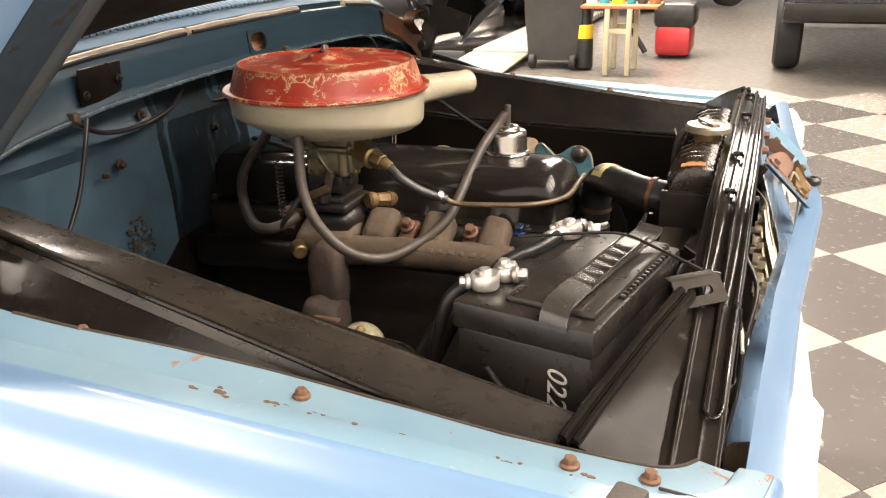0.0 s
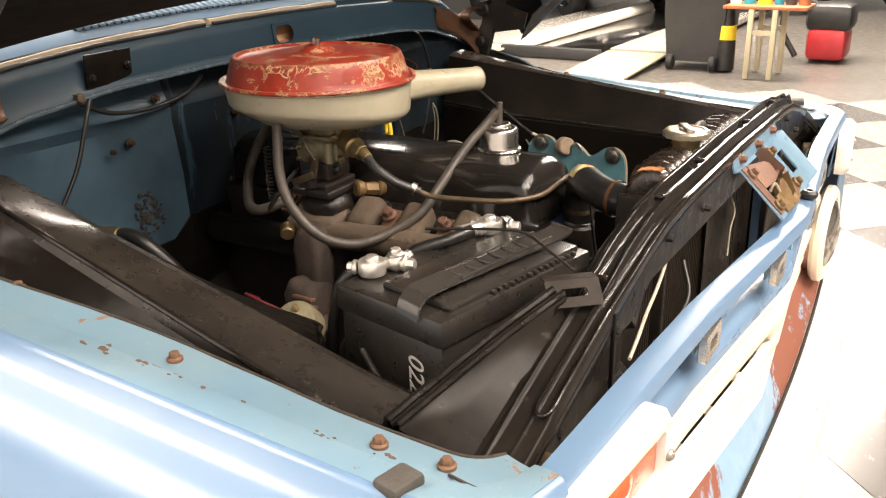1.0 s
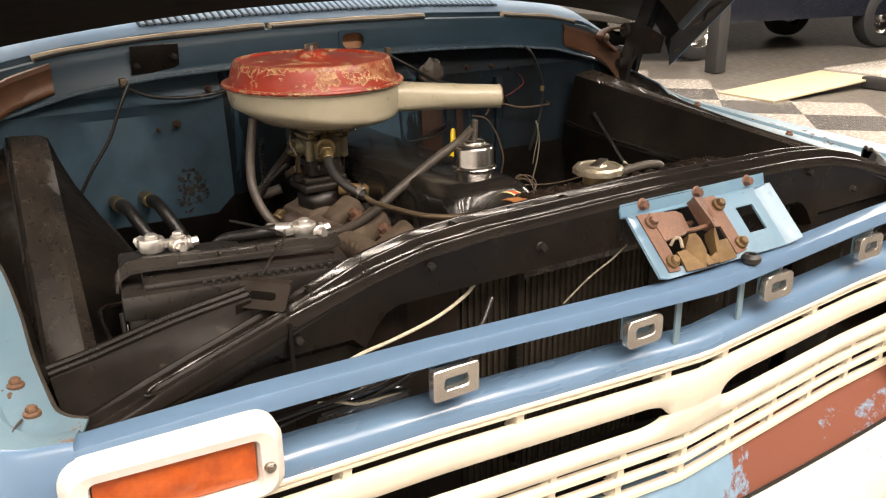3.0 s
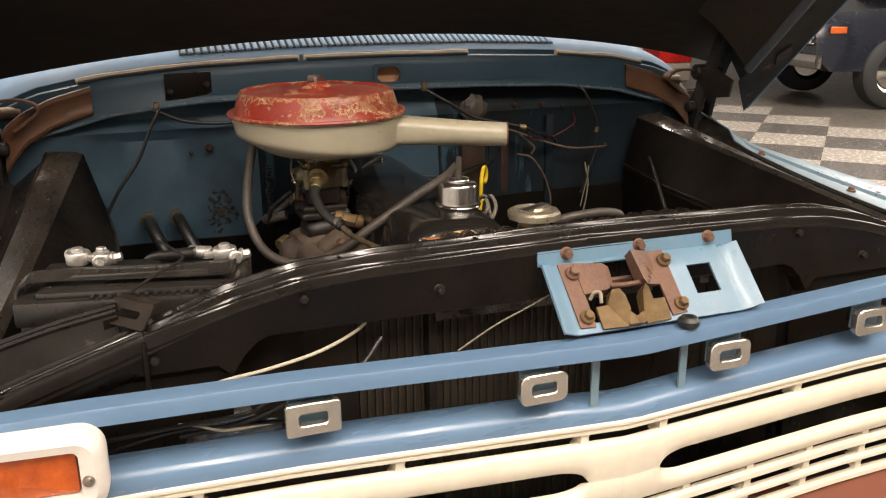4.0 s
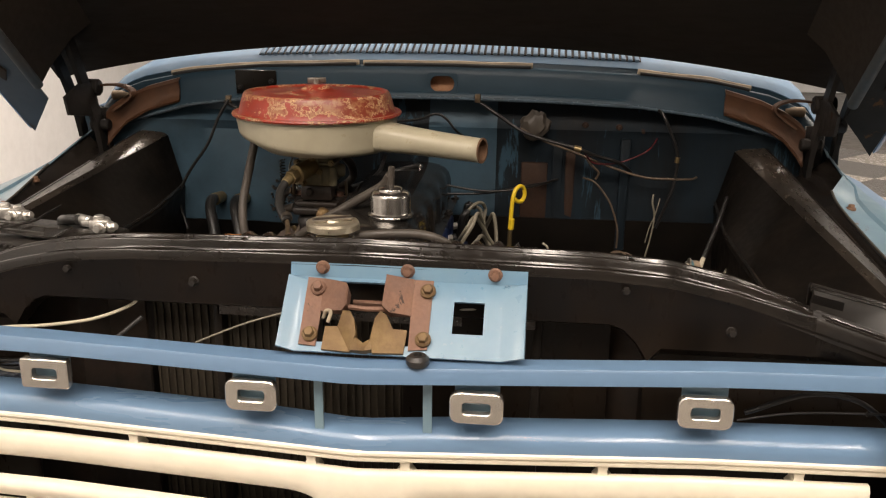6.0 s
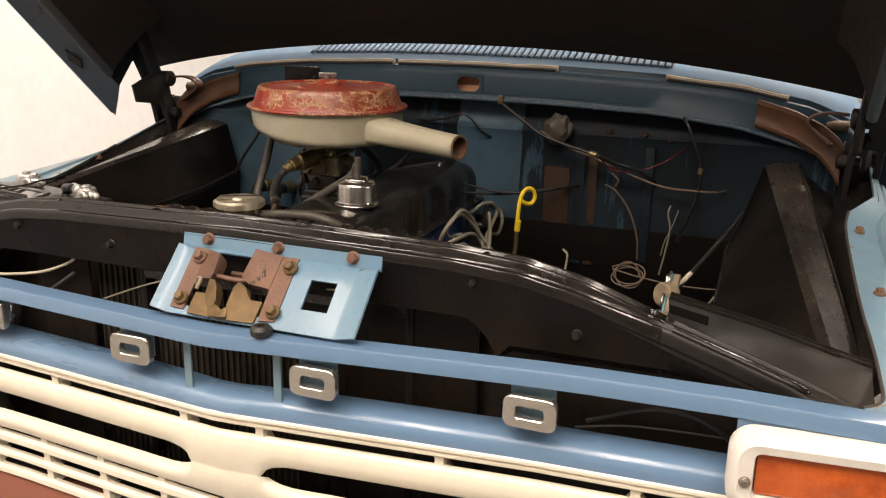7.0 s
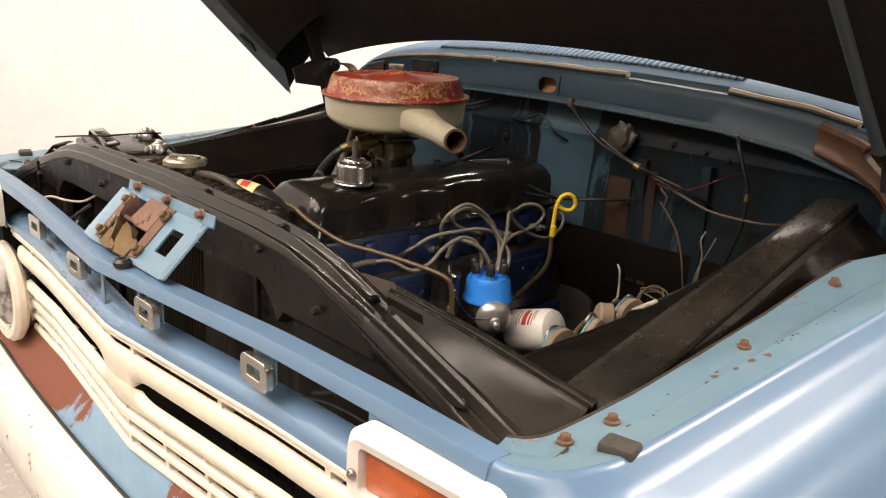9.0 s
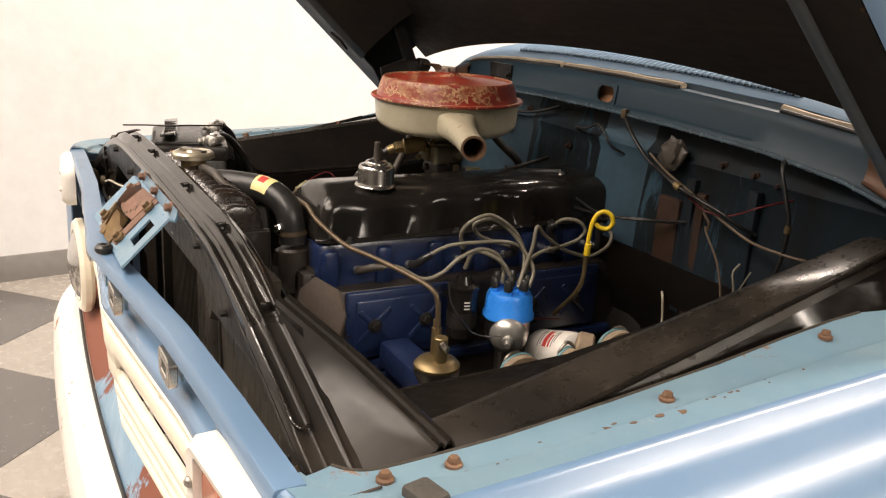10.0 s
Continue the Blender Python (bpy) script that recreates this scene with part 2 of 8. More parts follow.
M["dust_tan"] = material("dusty_tan_back", (0.27, 0.205, 0.135), 0.7, col2=(0.14, 0.10, 0.065), scale=24, mix=0.6, bump=0.3, bump_scale=80)
M["rust_strap"] = material("brown_stained_steel", (0.125, 0.055, 0.024), 0.45, 0.25, col2=(0.024, 0.015, 0.011), scale=7, mix=0.85, bump=0.2)
M["manifold_tan"] = material("dusty_manifold", (0.115, 0.085, 0.056), 0.8, col2=(0.050, 0.033, 0.023), scale=16, mix=0.75, bump=0.8, bump_scale=70, grain=0.5)


def flaked_lid():
    """Red enamel that has flaked to a cream undercoat, most of all along the shoulder and the rim."""
    m = bpy.data.materials.new("flaked_red_enamel")
    m.use_nodes = True
    n, l = m.node_tree.nodes, m.node_tree.links
    b = n["Principled BSDF"]
    tc = n.new("ShaderNodeTexCoord")
    sep = n.new("ShaderNodeSeparateXYZ")
    l.new(tc.outputs["Object"], sep.inputs[0])

    def op(kind, a, c=None):
        x = n.new("ShaderNodeMath")
        x.operation = kind
        for k, v in enumerate((a, c)):
            if v is None:
                continue
            if hasattr(v, "is_linked"):
                l.new(v, x.inputs[k])
            else:
                x.inputs[k].default_value = v
        return x.outputs[0]

    def nz(sc, det=8, ro=0.7, dist=0.6):
        t = n.new("ShaderNodeTexNoise")
        t.inputs["Scale"].default_value, t.inputs["Detail"].default_value = sc, det
        t.inputs["Roughness"].default_value, t.inputs["Distortion"].default_value = ro, dist
        l.new(tc.outputs["Object"], t.inputs["Vector"])
        return t.outputs["Fac"]

    def rng(v, a, z):
        x = n.new("ShaderNodeMapRange")
        x.inputs["From Min"].default_value, x.inputs["From Max"].default_value = a, z
        l.new(v, x.inputs["Value"])
        return x.outputs["Result"]

    def mx(f, a, c):
        x = n.new("ShaderNodeMix")
        x.data_type = "RGBA"
        l.new(f, x.inputs["Factor"])
        for sock, v in ((x.inputs["A"], a), (x.inputs["B"], c)):
            if hasattr(v, "is_linked"):
                l.new(v, sock)
            else:
                sock.default_value = (*v, 1)
        return x.outputs["Result"]

    rad = op("SQRT", op("ADD", op("MULTIPLY", sep.outputs["X"], sep.outputs["X"]), op("MULTIPLY", sep.outputs["Y"], sep.outputs["Y"])))
    shoulder = rng(op("ABSOLUTE", op("SUBTRACT", rad, 0.1300)), 0.0060, 0.0)
    rim = rng(op("ABSOLUTE", op("SUBTRACT", rad, 0.151)), 0.006, 0.0)
    hub = rng(op("ABSOLUTE", op("SUBTRACT", rad, 0.022)), 0.012, 0.0)
    front = rng(op("ADD", op("MULTIPLY", sep.outputs["X"], 0.75), op("MULTIPLY", sep.outputs["Y"], -0.65)), 0.03, 0.14)
    wall = rng(op("ABSOLUTE", op("SUBTRACT", rad, 0.1375)), 0.0060, 0.0025)
    edge = op("ADD", op("MULTIPLY", shoulder, 0.150), op("ADD", op("MULTIPLY", rim, 0.110), op("ADD", op("MULTIPLY", hub, 0.08), op("MULTIPLY", op("MULTIPLY", front, wall), 0.160))))
    worn = op("ADD", nz(36), op("ADD", edge, 0.003))
    flake = rng(op("ABSOLUTE", op("SUBTRACT", worn, 0.592)), 0.020, 0.010)
    deep = rng(worn, 0.596, 0.612)
    rim_line = op("SUBTRACT", rng(worn, 0.560, 0.572), flake)
    shade = rng(nz(7, 4, 0.6, 0), 0.3, 0.75)
    red = mx(shade, (0.33, 0.040, 0.021), (0.19, 0.022, 0.013))
    dirt = rng(nz(60, 4, 0.6, 0), 0.52, 0.72)
    red = mx(op("MULTIPLY", dirt, 0.45), red, (0.12, 0.022, 0.015))
    cream = mx(rng(nz(30, 4, 0.6, 0), 0.35, 0.7), (0.66, 0.48, 0.27), (0.46, 0.25, 0.12))
    col = mx(op("MULTIPLY", rim_line, 0.7), red, (0.14, 0.03, 0.018))
    col = mx(op("MULTIPLY", deep, 0.42), col, mx(rng(nz(75, 5, 0.7, 0.3), 0.46, 0.56), (0.26, 0.050, 0.024), (0.50, 0.30, 0.14)))
    col = mx(flake, col, cream)
    l.new(col, b.inputs["Base Color"])
    rr = n.new("ShaderNodeMapRange")
    rr.inputs["To Min"].default_value, rr.inputs["To Max"].default_value = 0.34, 0.75
    l.new(flake, rr.inputs["Value"])
    l.new(rr.outputs["Result"], b.inputs["Roughness"])
    bp = n.new("ShaderNodeBump")
    bp.inputs["Strength"].default_value, bp.inputs["Distance"].default_value, bp.invert = 0.5, 0.001, True
    l.new(flake, bp.inputs["Height"])
    l.new(bp.outputs["Normal"], b.inputs["Normal"])
    return m


M["red_lid"] = flaked_lid()
M["cream_body"] = material("aged_ivory_enamel", (0.42, 0.385, 0.285), 0.33, col2=(0.36, 0.325, 0.23), scale=6, chip=(0.22, 0.15, 0.07), chip_at=0.76, chip_scale=22, coat=0.15)
M["carb"] = material("stained_carburettor_zinc", (0.26, 0.235, 0.145), 0.45, 0.3, col2=(0.10, 0.080, 0.048), scale=34, mix=0.6, bump=0.5, bump_scale=120)
M["engine_blue"] = material("engine_blue_enamel", (0.014, 0.031, 0.105), 0.34, col2=(0.009, 0.012, 0.028), scale=7, mix=0.75, chip=(0.016, 0.014, 0.014), chip_at=0.60, chip_scale=12, coat=0.15, bump=0.15)
M["teal"] = material("teal_bracket_paint", (0.105, 0.245, 0.285), 0.45, col2=(0.05, 0.10, 0.115), scale=14, chip=RUST, chip_at=0.68, chip_scale=20)
M["cap_blue"] = material("bright_blue_plastic", (0.03, 0.25, 0.85), 0.3, col2=(0.03, 0.22, 0.75), scale=20)
M["white"] = material("white_paint", (0.78, 0.74, 0.68), 0.4, col2=(0.70, 0.66, 0.60), scale=12)
M["yellow"] = material("yellow_plastic", (0.85, 0.62, 0.03), 0.35, col2=(0.75, 0.5, 0.02), scale=20)
M["wire_grey"] = material("grey_ignition_cable", (0.165, 0.150, 0.110), 0.45, col2=(0.21, 0.19, 0.145), scale=30)
M["wire_black"] = material("black_cable", (0.014, 0.013, 0.012), 0.35, scale=30)
M["wire_white"] = material("cream_cable", (0.55, 0.50, 0.38), 0.45, scale=30)
M["wire_red"] = material("red_cable", (0.11, 0.010, 0.012), 0.4, scale=30)
M["wire_tan"] = material("tan_cable", (0.12, 0.085, 0.055), 0.5, col2=(0.07, 0.05, 0.03), scale=30)
M["seal"] = material("tan_rubber_seal", (0.36, 0.30, 0.215), 0.7, col2=(0.15, 0.12, 0.085), scale=18, mix=0.7, bump=0.4, bump_scale=60)
M["amber"] = material("amber_lens", (0.60, 0.12, 0.012), 0.18, col2=(0.30, 0.042, 0.006), scale=45, mix=0.75, coat=0.6, bump=0.25, bump_scale=220)
M["label"] = material("yellow_label", (0.78, 0.66, 0.30), 0.5, scale=30)
M["red_label"] = material("red_print", (0.55, 0.05, 0.04), 0.5, scale=30)
M["chalk"] = material("white_marker", (0.55, 0.53, 0.50), 0.8, scale=60)
M["pan_paint"] = material("worn_gravel_pan_paint", (0.20, 0.33, 0.47), 0.4, col2=(0.24, 0.38, 0.50), scale=3, chip=(0.20, 0.068, 0.040), chip_at=0.47, chip_scale=1.7)
M["closeout"] = material("rusty_dark_sheet", (0.012, 0.0095, 0.008), 0.6, col2=(0.030, 0.018, 0.011), scale=9, mix=0.5, chip=(0.075, 0.030, 0.013), chip_at=0.66, chip_scale=9, spec=0.2)
M["core"] = material("radiator_core", (0.048, 0.040, 0.029), 0.65, 0.2, col2=(0.024, 0.019, 0.014), scale=30, spec=0.25)
M["cap_gold"] = material("worn_plated_cap", (0.52, 0.47, 0.36), 0.34, 0.8, col2=(0.36, 0.31, 0.22), scale=30, mix=0.5, bump=0.1)
M["wall"] = material("white_wall_paint", (0.80, 0.80, 0.80), 0.75, col2=(0.76, 0.76, 0.75), scale=1.2, bump=0.05)
# unseen ceiling and front wall, kept dark to cut fill in the bay
M["ceiling"] = material("ceiling_paint", (0.16, 0.155, 0.15), 0.8, scale=1.2)
M["wall_grey"] = material("grey_wall_paint", (0.30, 0.29, 0.28), 0.75, col2=(0.26, 0.25, 0.24), scale=1.2, bump=0.05)
M["skirting"] = material("grey_vinyl_skirting", (0.26, 0.25, 0.235), 0.5, scale=3)
M["tile_dark"] = material("dark_vinyl_tile", (0.115, 0.107, 0.101), 0.26, col2=(0.132, 0.123, 0.115), scale=3, mix=0.8, rand=0.2, coat=0.15, grain=0.15)
M["tile_light"] = material("light_vinyl_tile", (0.35, 0.32, 0.285), 0.28, col2=(0.365, 0.335, 0.30), scale=3, mix=0.8, rand=0.12, coat=0.1, grain=0.15)
M["concrete"] = material("polished_grey_floor", (0.135, 0.121, 0.106), 0.36, col2=(0.105, 0.094, 0.082), scale=1.5, mix=0.8, coat=0.08)
M["tyre"] = material("tyre_rubber", (0.018, 0.018, 0.018), 0.7, scale=12, bump=0.3)
M["car_dark"] = material("dark_car_paint", (0.012, 0.014, 0.022), 0.2, scale=3, coat=0.6)
M["wood"] = material("orange_wood_top", (0.42, 0.15, 0.06), 0.4, col2=(0.32, 0.11, 0.04), scale=4, stretch=(1, 8, 1))
M["beige"] = material("beige_leg_paint", (0.48, 0.42, 0.28), 0.5, scale=5)
M["bin"] = material("grey_bin_plastic", (0.035, 0.034, 0.034), 0.5, scale=8)
M["red_plastic"] = material("red_plastic", (0.42, 0.025, 0.03), 0.35, scale=9)
M["cabinet_red"] = material("red_cabinet_paint", (0.55, 0.022, 0.018), 0.3, scale=6, coat=0.3, grain=0.1)
M["cyan_plastic"] = material("cyan_plastic", (0.03, 0.30, 0.42), 0.35, scale=9)
M["glow"] = bpy.data.materials.new("lamp_diffuser")
M["glow"].use_nodes = True
_b = M["glow"].node_tree.nodes["Principled BSDF"]
_b.inputs["Emission Color"].default_value = (1.0, 0.92, 0.80, 1)
_b.inputs["Emission Strength"].default_value = 14.0


# ---- mesh tools ----
def finish(bm, angle=38):
    bmesh.ops.recalc_face_normals(bm, faces=bm.faces)
    lim = radians(angle)
    for f in bm.faces:
        f.smooth = True
    for e in bm.edges:
        e.smooth = len(e.link_faces) == 2 and e.calc_face_angle(0) < lim


def part(name, bm, mat, parent=None, label="", thick=0.0, angle=38):
    finish(bm, angle)
    me = bpy.data.meshes.new(name)
    bm.to_mesh(me)
    bm.free()
    me.materials.append(M[mat])
    ob = new(name, me)
    if parent:
        ob.parent = parent
    if thick:
        s = ob.modifiers.new("thickness", "SOLIDIFY")
        s.thickness, s.offset = thick, 0.0
    if label:
        ob["label"] = label
    return ob


def thing(name, label, category, group="", kind="", at=(0, 0, 0)):
    ob = new(name)
    ob.location = at
    ob.empty_display_size = 0.05
    return tagged(ob, label, category, group, kind)


def single(name, bm, mat, label, category, group="", kind="", thick=0.0, angle=38):
    return tagged(part(name, bm, mat, None, "", thick, angle), label, category, group, kind)


def B():
    return bmesh.new()


def frame_to(d):
    """Rotation that takes z onto d."""
    return Vector(d).normalized().to_track_quat("Z", "Y").to_matrix().to_4x4()


def box(bm, c, size, rot=(0, 0, 0), bev=0.0, seg=2):
    m = pose(*c, *rot) @ Matrix.Diagonal((*size, 1))
    g = bmesh.ops.create_cube(bm, size=1.0, matrix=m)
    if bev:
        edges = list({e for v in g["verts"] for e in v.link_edges})
        bmesh.ops.bevel(bm, geom=edges, offset=bev, segments=seg, affect="EDGES", profile=0.5)
    return bm


def lathe(bm, prof, m=Matrix.Identity(4), seg=32):
    """Turns (radius, height) pairs about z; a radius of 0 closes the end."""
    rings = []
    for r, z in prof:
        if r <= 1e-6:
            rings.append([bm.verts.new(m @ Vector((0, 0, z)))])
        else:
            rings.append([bm.verts.new(m @ Vector((r * math.cos(2 * math.pi * i / seg), r * math.sin(2 * math.pi * i / seg), z))) for i in range(seg)])
    for a, c in zip(rings, rings[1:]):
        if len(a) == 1 and len(c) == 1:
            continue
        for i in range(seg):
            j = (i + 1) % seg
            if len(a) == 1:
                bm.faces.new((a[0], c[i], c[j]))
            elif len(c) == 1:
                bm.faces.new((a[i], a[j], c[0]))
            else:
                bm.faces.new((a[i], a[j], c[j], c[i]))
    return bm


def cyl(bm, p0, p1, r0, r1=None, seg=20, bev=0.0):
    r1 = r0 if r1 is None else r1
    p0, p1 = Vector(p0), Vector(p1)
    h = (p1 - p0).length
    m = Matrix.Translation(p0) @ frame_to(p1 - p0)
    b0, b1 = min(bev, r0 * 0.6), min(bev, r1 * 0.6)
    prof = [(0, 0), (r0 - b0, 0), (r0, b0), (r1, h - b1), (r1 - b1, h), (0, h)] if bev else [(0, 0), (r0, 0), (r1, h), (0, h)]
    return lathe(bm, prof, m, seg)


def smooth_path(pts, n=6):
    pts = [Vector(p) for p in pts]
    if len(pts) < 3:
        return pts
    out = []
    ext = [2 * pts[0] - pts[1], *pts, 2 * pts[-1] - pts[-2]]
    for a, b, c, d in zip(ext, ext[1:], ext[2:], ext[3:]):
        for k in range(n):
            t = k / n
            out.append(0.5 * (2 * b + (c - a) * t + (2 * a - 5 * b + 4 * c - d) * t * t + (3 * b - a - 3 * c + d) * t ** 3))
    return out + [pts[-1]]


def tube(bm, pts, r, seg=12, n=6, r_end=None, cap=True):
    path = smooth_path(pts, n)
    up = Vector((0.13, 0.21, 0.97))
    rings = []
    for i, p in enumerate(path):
        d = (path[min(i + 1, len(path) - 1)] - path[max(i - 1, 0)]).normalized()
        a = d.cross(up)
        a = a.normalized() if a.length > 1e-5 else d.orthogonal().normalized()
        up = a.cross(d).normalized()
        rr = r if r_end is None else r + (r_end - r) * i / (len(path) - 1)
        rings.append([bm.verts.new(p + rr * (a * math.cos(2 * math.pi * k / seg) + up * math.sin(2 * math.pi * k / seg))) for k in range(seg)])
    for a, c in zip(rings, rings[1:]):
        for k in range(seg):
            bm.faces.new((a[k], a[(k + 1) % seg], c[(k + 1) % seg], c[k]))
    if cap:
        bm.faces.new(rings[0])
        bm.faces.new(rings[-1])
    return bm


def sheet(bm, rows, close=False):
    """A skin through rows of points."""
    vs = [[bm.verts.new(p) for p in row] for row in rows]
    for a, c in zip(vs, vs[1:]):
        m = len(a)
        for k in range(m if close else m - 1):
            bm.faces.new((a[k], a[(k + 1) % m], c[(k + 1) % m], c[k]))
    return vs


def bar(bm, section, path):
    """Sweeps a closed section of (forward, up) along (x, y, z) points; forward is -y."""
    rows = [[(x, y - f, z + u) for f, u in section] for x, y, z in path]
    vs = sheet(bm, rows, True)
    bm.faces.new(vs[0])
    bm.faces.new(vs[-1])
    return bm


def slab(bm, outline, z0, z1, m=Matrix.Identity(4), bev=0.0, holes=()):
    """A flat plate with an outline in x, y, from z0 to z1."""
    vs = [bm.verts.new((x, y, z0)) for x, y in outline]
    f = bm.faces.new(vs)
    ex = bmesh.ops.extrude_face_region(bm, geom=[f])
    top = [v for v in ex["geom"] if isinstance(v, bmesh.types.BMVert)]
    bmesh.ops.translate(bm, vec=(0, 0, z1 - z0), verts=top)
    if bev:
        edges = [e for e in bm.edges if abs(e.calc_face_angle(0)) > 1.0 and all(v in top for v in e.verts)]
        bmesh.ops.bevel(bm, geom=edges, offset=bev, segments=2, affect="EDGES", profile=0.5)
    bmesh.ops.transform(bm, matrix=m, verts=bm.verts)
    return bm


def rounded(w, h, r, n=5, cx=0.0, cy=0.0):
    pts = []
    for qx, qy, a0 in ((1, 1, 0), (-1, 1, 90), (-1, -1, 180), (1, -1, 270)):
        for k in range(n + 1):
            a = radians(a0 + 90 * k / n)
            pts.append((cx + qx * (w / 2 - r) + r * math.cos(a), cy + qy * (h / 2 - r) + r * math.sin(a)))
    return pts


def ring_plate(bm, outer, inner, z0, z1, m=Matrix.Identity(4)):
    """A plate between two outlines with the same number of points."""
    rows = []
    for pts, z in ((outer, z0), (outer, z1), (inner, z1), (inner, z0)):
        rows.append([m @ Vector((x, y, z)) for x, y in pts])
    sheet(bm, rows + [rows[0]], True)
    bmesh.ops.remove_doubles(bm, verts=bm.verts, dist=1e-6)
    return bm


def hexbolt(bm, p, d=(0, 0, 1), r=0.011, h=0.008):
    """A flanged hexagon head."""
    m = Matrix.Translation(p) @ frame_to(d)
    lathe(bm, [(0, -0.002), (r * 1.45, -0.002), (r * 1.45, 0.0015), (r * 1.15, 0.003), (0, 0.003)], m, 14)
    lathe(bm, [(0, 0.0028), (r, 0.0028), (r, h), (r * 0.82, h + 0.0015), (0, h + 0.002)], m, 6)
    return bm


def lerp_table(table, x):
    """Value at x of a table of (x, value) pairs in rising order."""
    if x <= table[0][0]:
        return table[0][1]
    for (x0, v0), (x1, v1) in zip(table, table[1:]):
        if x <= x1:
            return v0 + (v1 - v0) * (x - x0) / (x1 - x0)
    return table[-1][1]


# ---- the truck's front: plan curves ----
XC = 0.012          # middle of grille and latch


def fender_z(y):
    return 1.081 + 0.03 * y + 0.12 * y * y if y > -0.12 else 1.079


def ridge_z(y):
    return 1.0835 + 0.045 * max(y, 0.0)


def bar_y(x):
    a = abs(x - XC)
    return -0.157 + 0.035 * min(a / 0.39, 1) + 0.045 * max(a - 0.39, 0)


def bar_z(x):
    return 1.094 + (0.006 if x > XC else -0.0005) * min(abs(x - XC) / 0.45, 1) - 0.03 * max(abs(x - XC) - 0.6, 0)


def ledge_z(x):
    return 1.008 + 0.004 * abs(x - XC) + 0.004 * min(abs(XC - x) / 0.1, 1)


def xs(a, b, n):
    return [a + (b - a) * i / n for i in range(n + 1)]


# plan of the fender ridge: x, y, weight of the front profile
RIDGE = [(0.830, 0.95, 0), (0.829, 0.70, 0), (0.829, 0.62, 0), (0.828, 0.55, 0), (0.828, 0.40, 0), (0.828, 0.25, 0), (0.828, 0.12, 0), (0.828, 0.02, 0.0),
         (0.826, -0.02, 0.15), (0.818, -0.052, 0.4), (0.803, -0.076, 0.7), (0.780, -0.091, 0.9), (0.745, -0.0985, 1)]
INNER = [(0.785, 0.95), (0.785, 0.70), (0.742, 0.62), (0.735, 0.55), (0.737, 0.40), (0.740, 0.25), (0.745, 0.12), (0.745, 0.02),
         (0.744, -0.005), (0.742, -0.015), (0.738, -0.024), (0.732, -0.032), (0.722, -0.040)]
SIDE = [(0.0, 0.012), (0.003, 0.0118), (0.008, 0.0085), (0.018, -0.001), (0.032, -0.008), (0.050, -0.013), (0.078, -0.026), (0.108, -0.052), (0.134, -0.097), (0.150, -0.16), (0.152, -0.32), (0.130, -0.50)]
NOSE = [(0.0, 0.010), (0.003, 0.009), (0.006, 0.006), (0.008, 0.0), (0.009, -0.006), (0.0095, -0.015), (0.010, -0.030), (0.011, -0.060), (0.012, -0.090), (0.013, -0.14), (0.014, -0.22), (0.010, -0.34)]


def flange_z(x, y):
    """Height of the flange at |x|, y: it climbs inwards towards the rear."""
    ix = lerp_table([(b, a) for a, b in reversed(INNER)], y)
    k = min(max((x - ix) / (0.828 - ix), 0.0), 1.0)
    h = lerp_table([(0, 0), (0.30, 0.0), (0.52, 0.001), (0.58, 0.007), (0.80, 0.010), (1, 0.012)], k)
    return fender_z(y) + (ridge_z(y) - fender_z(y)) * k + h


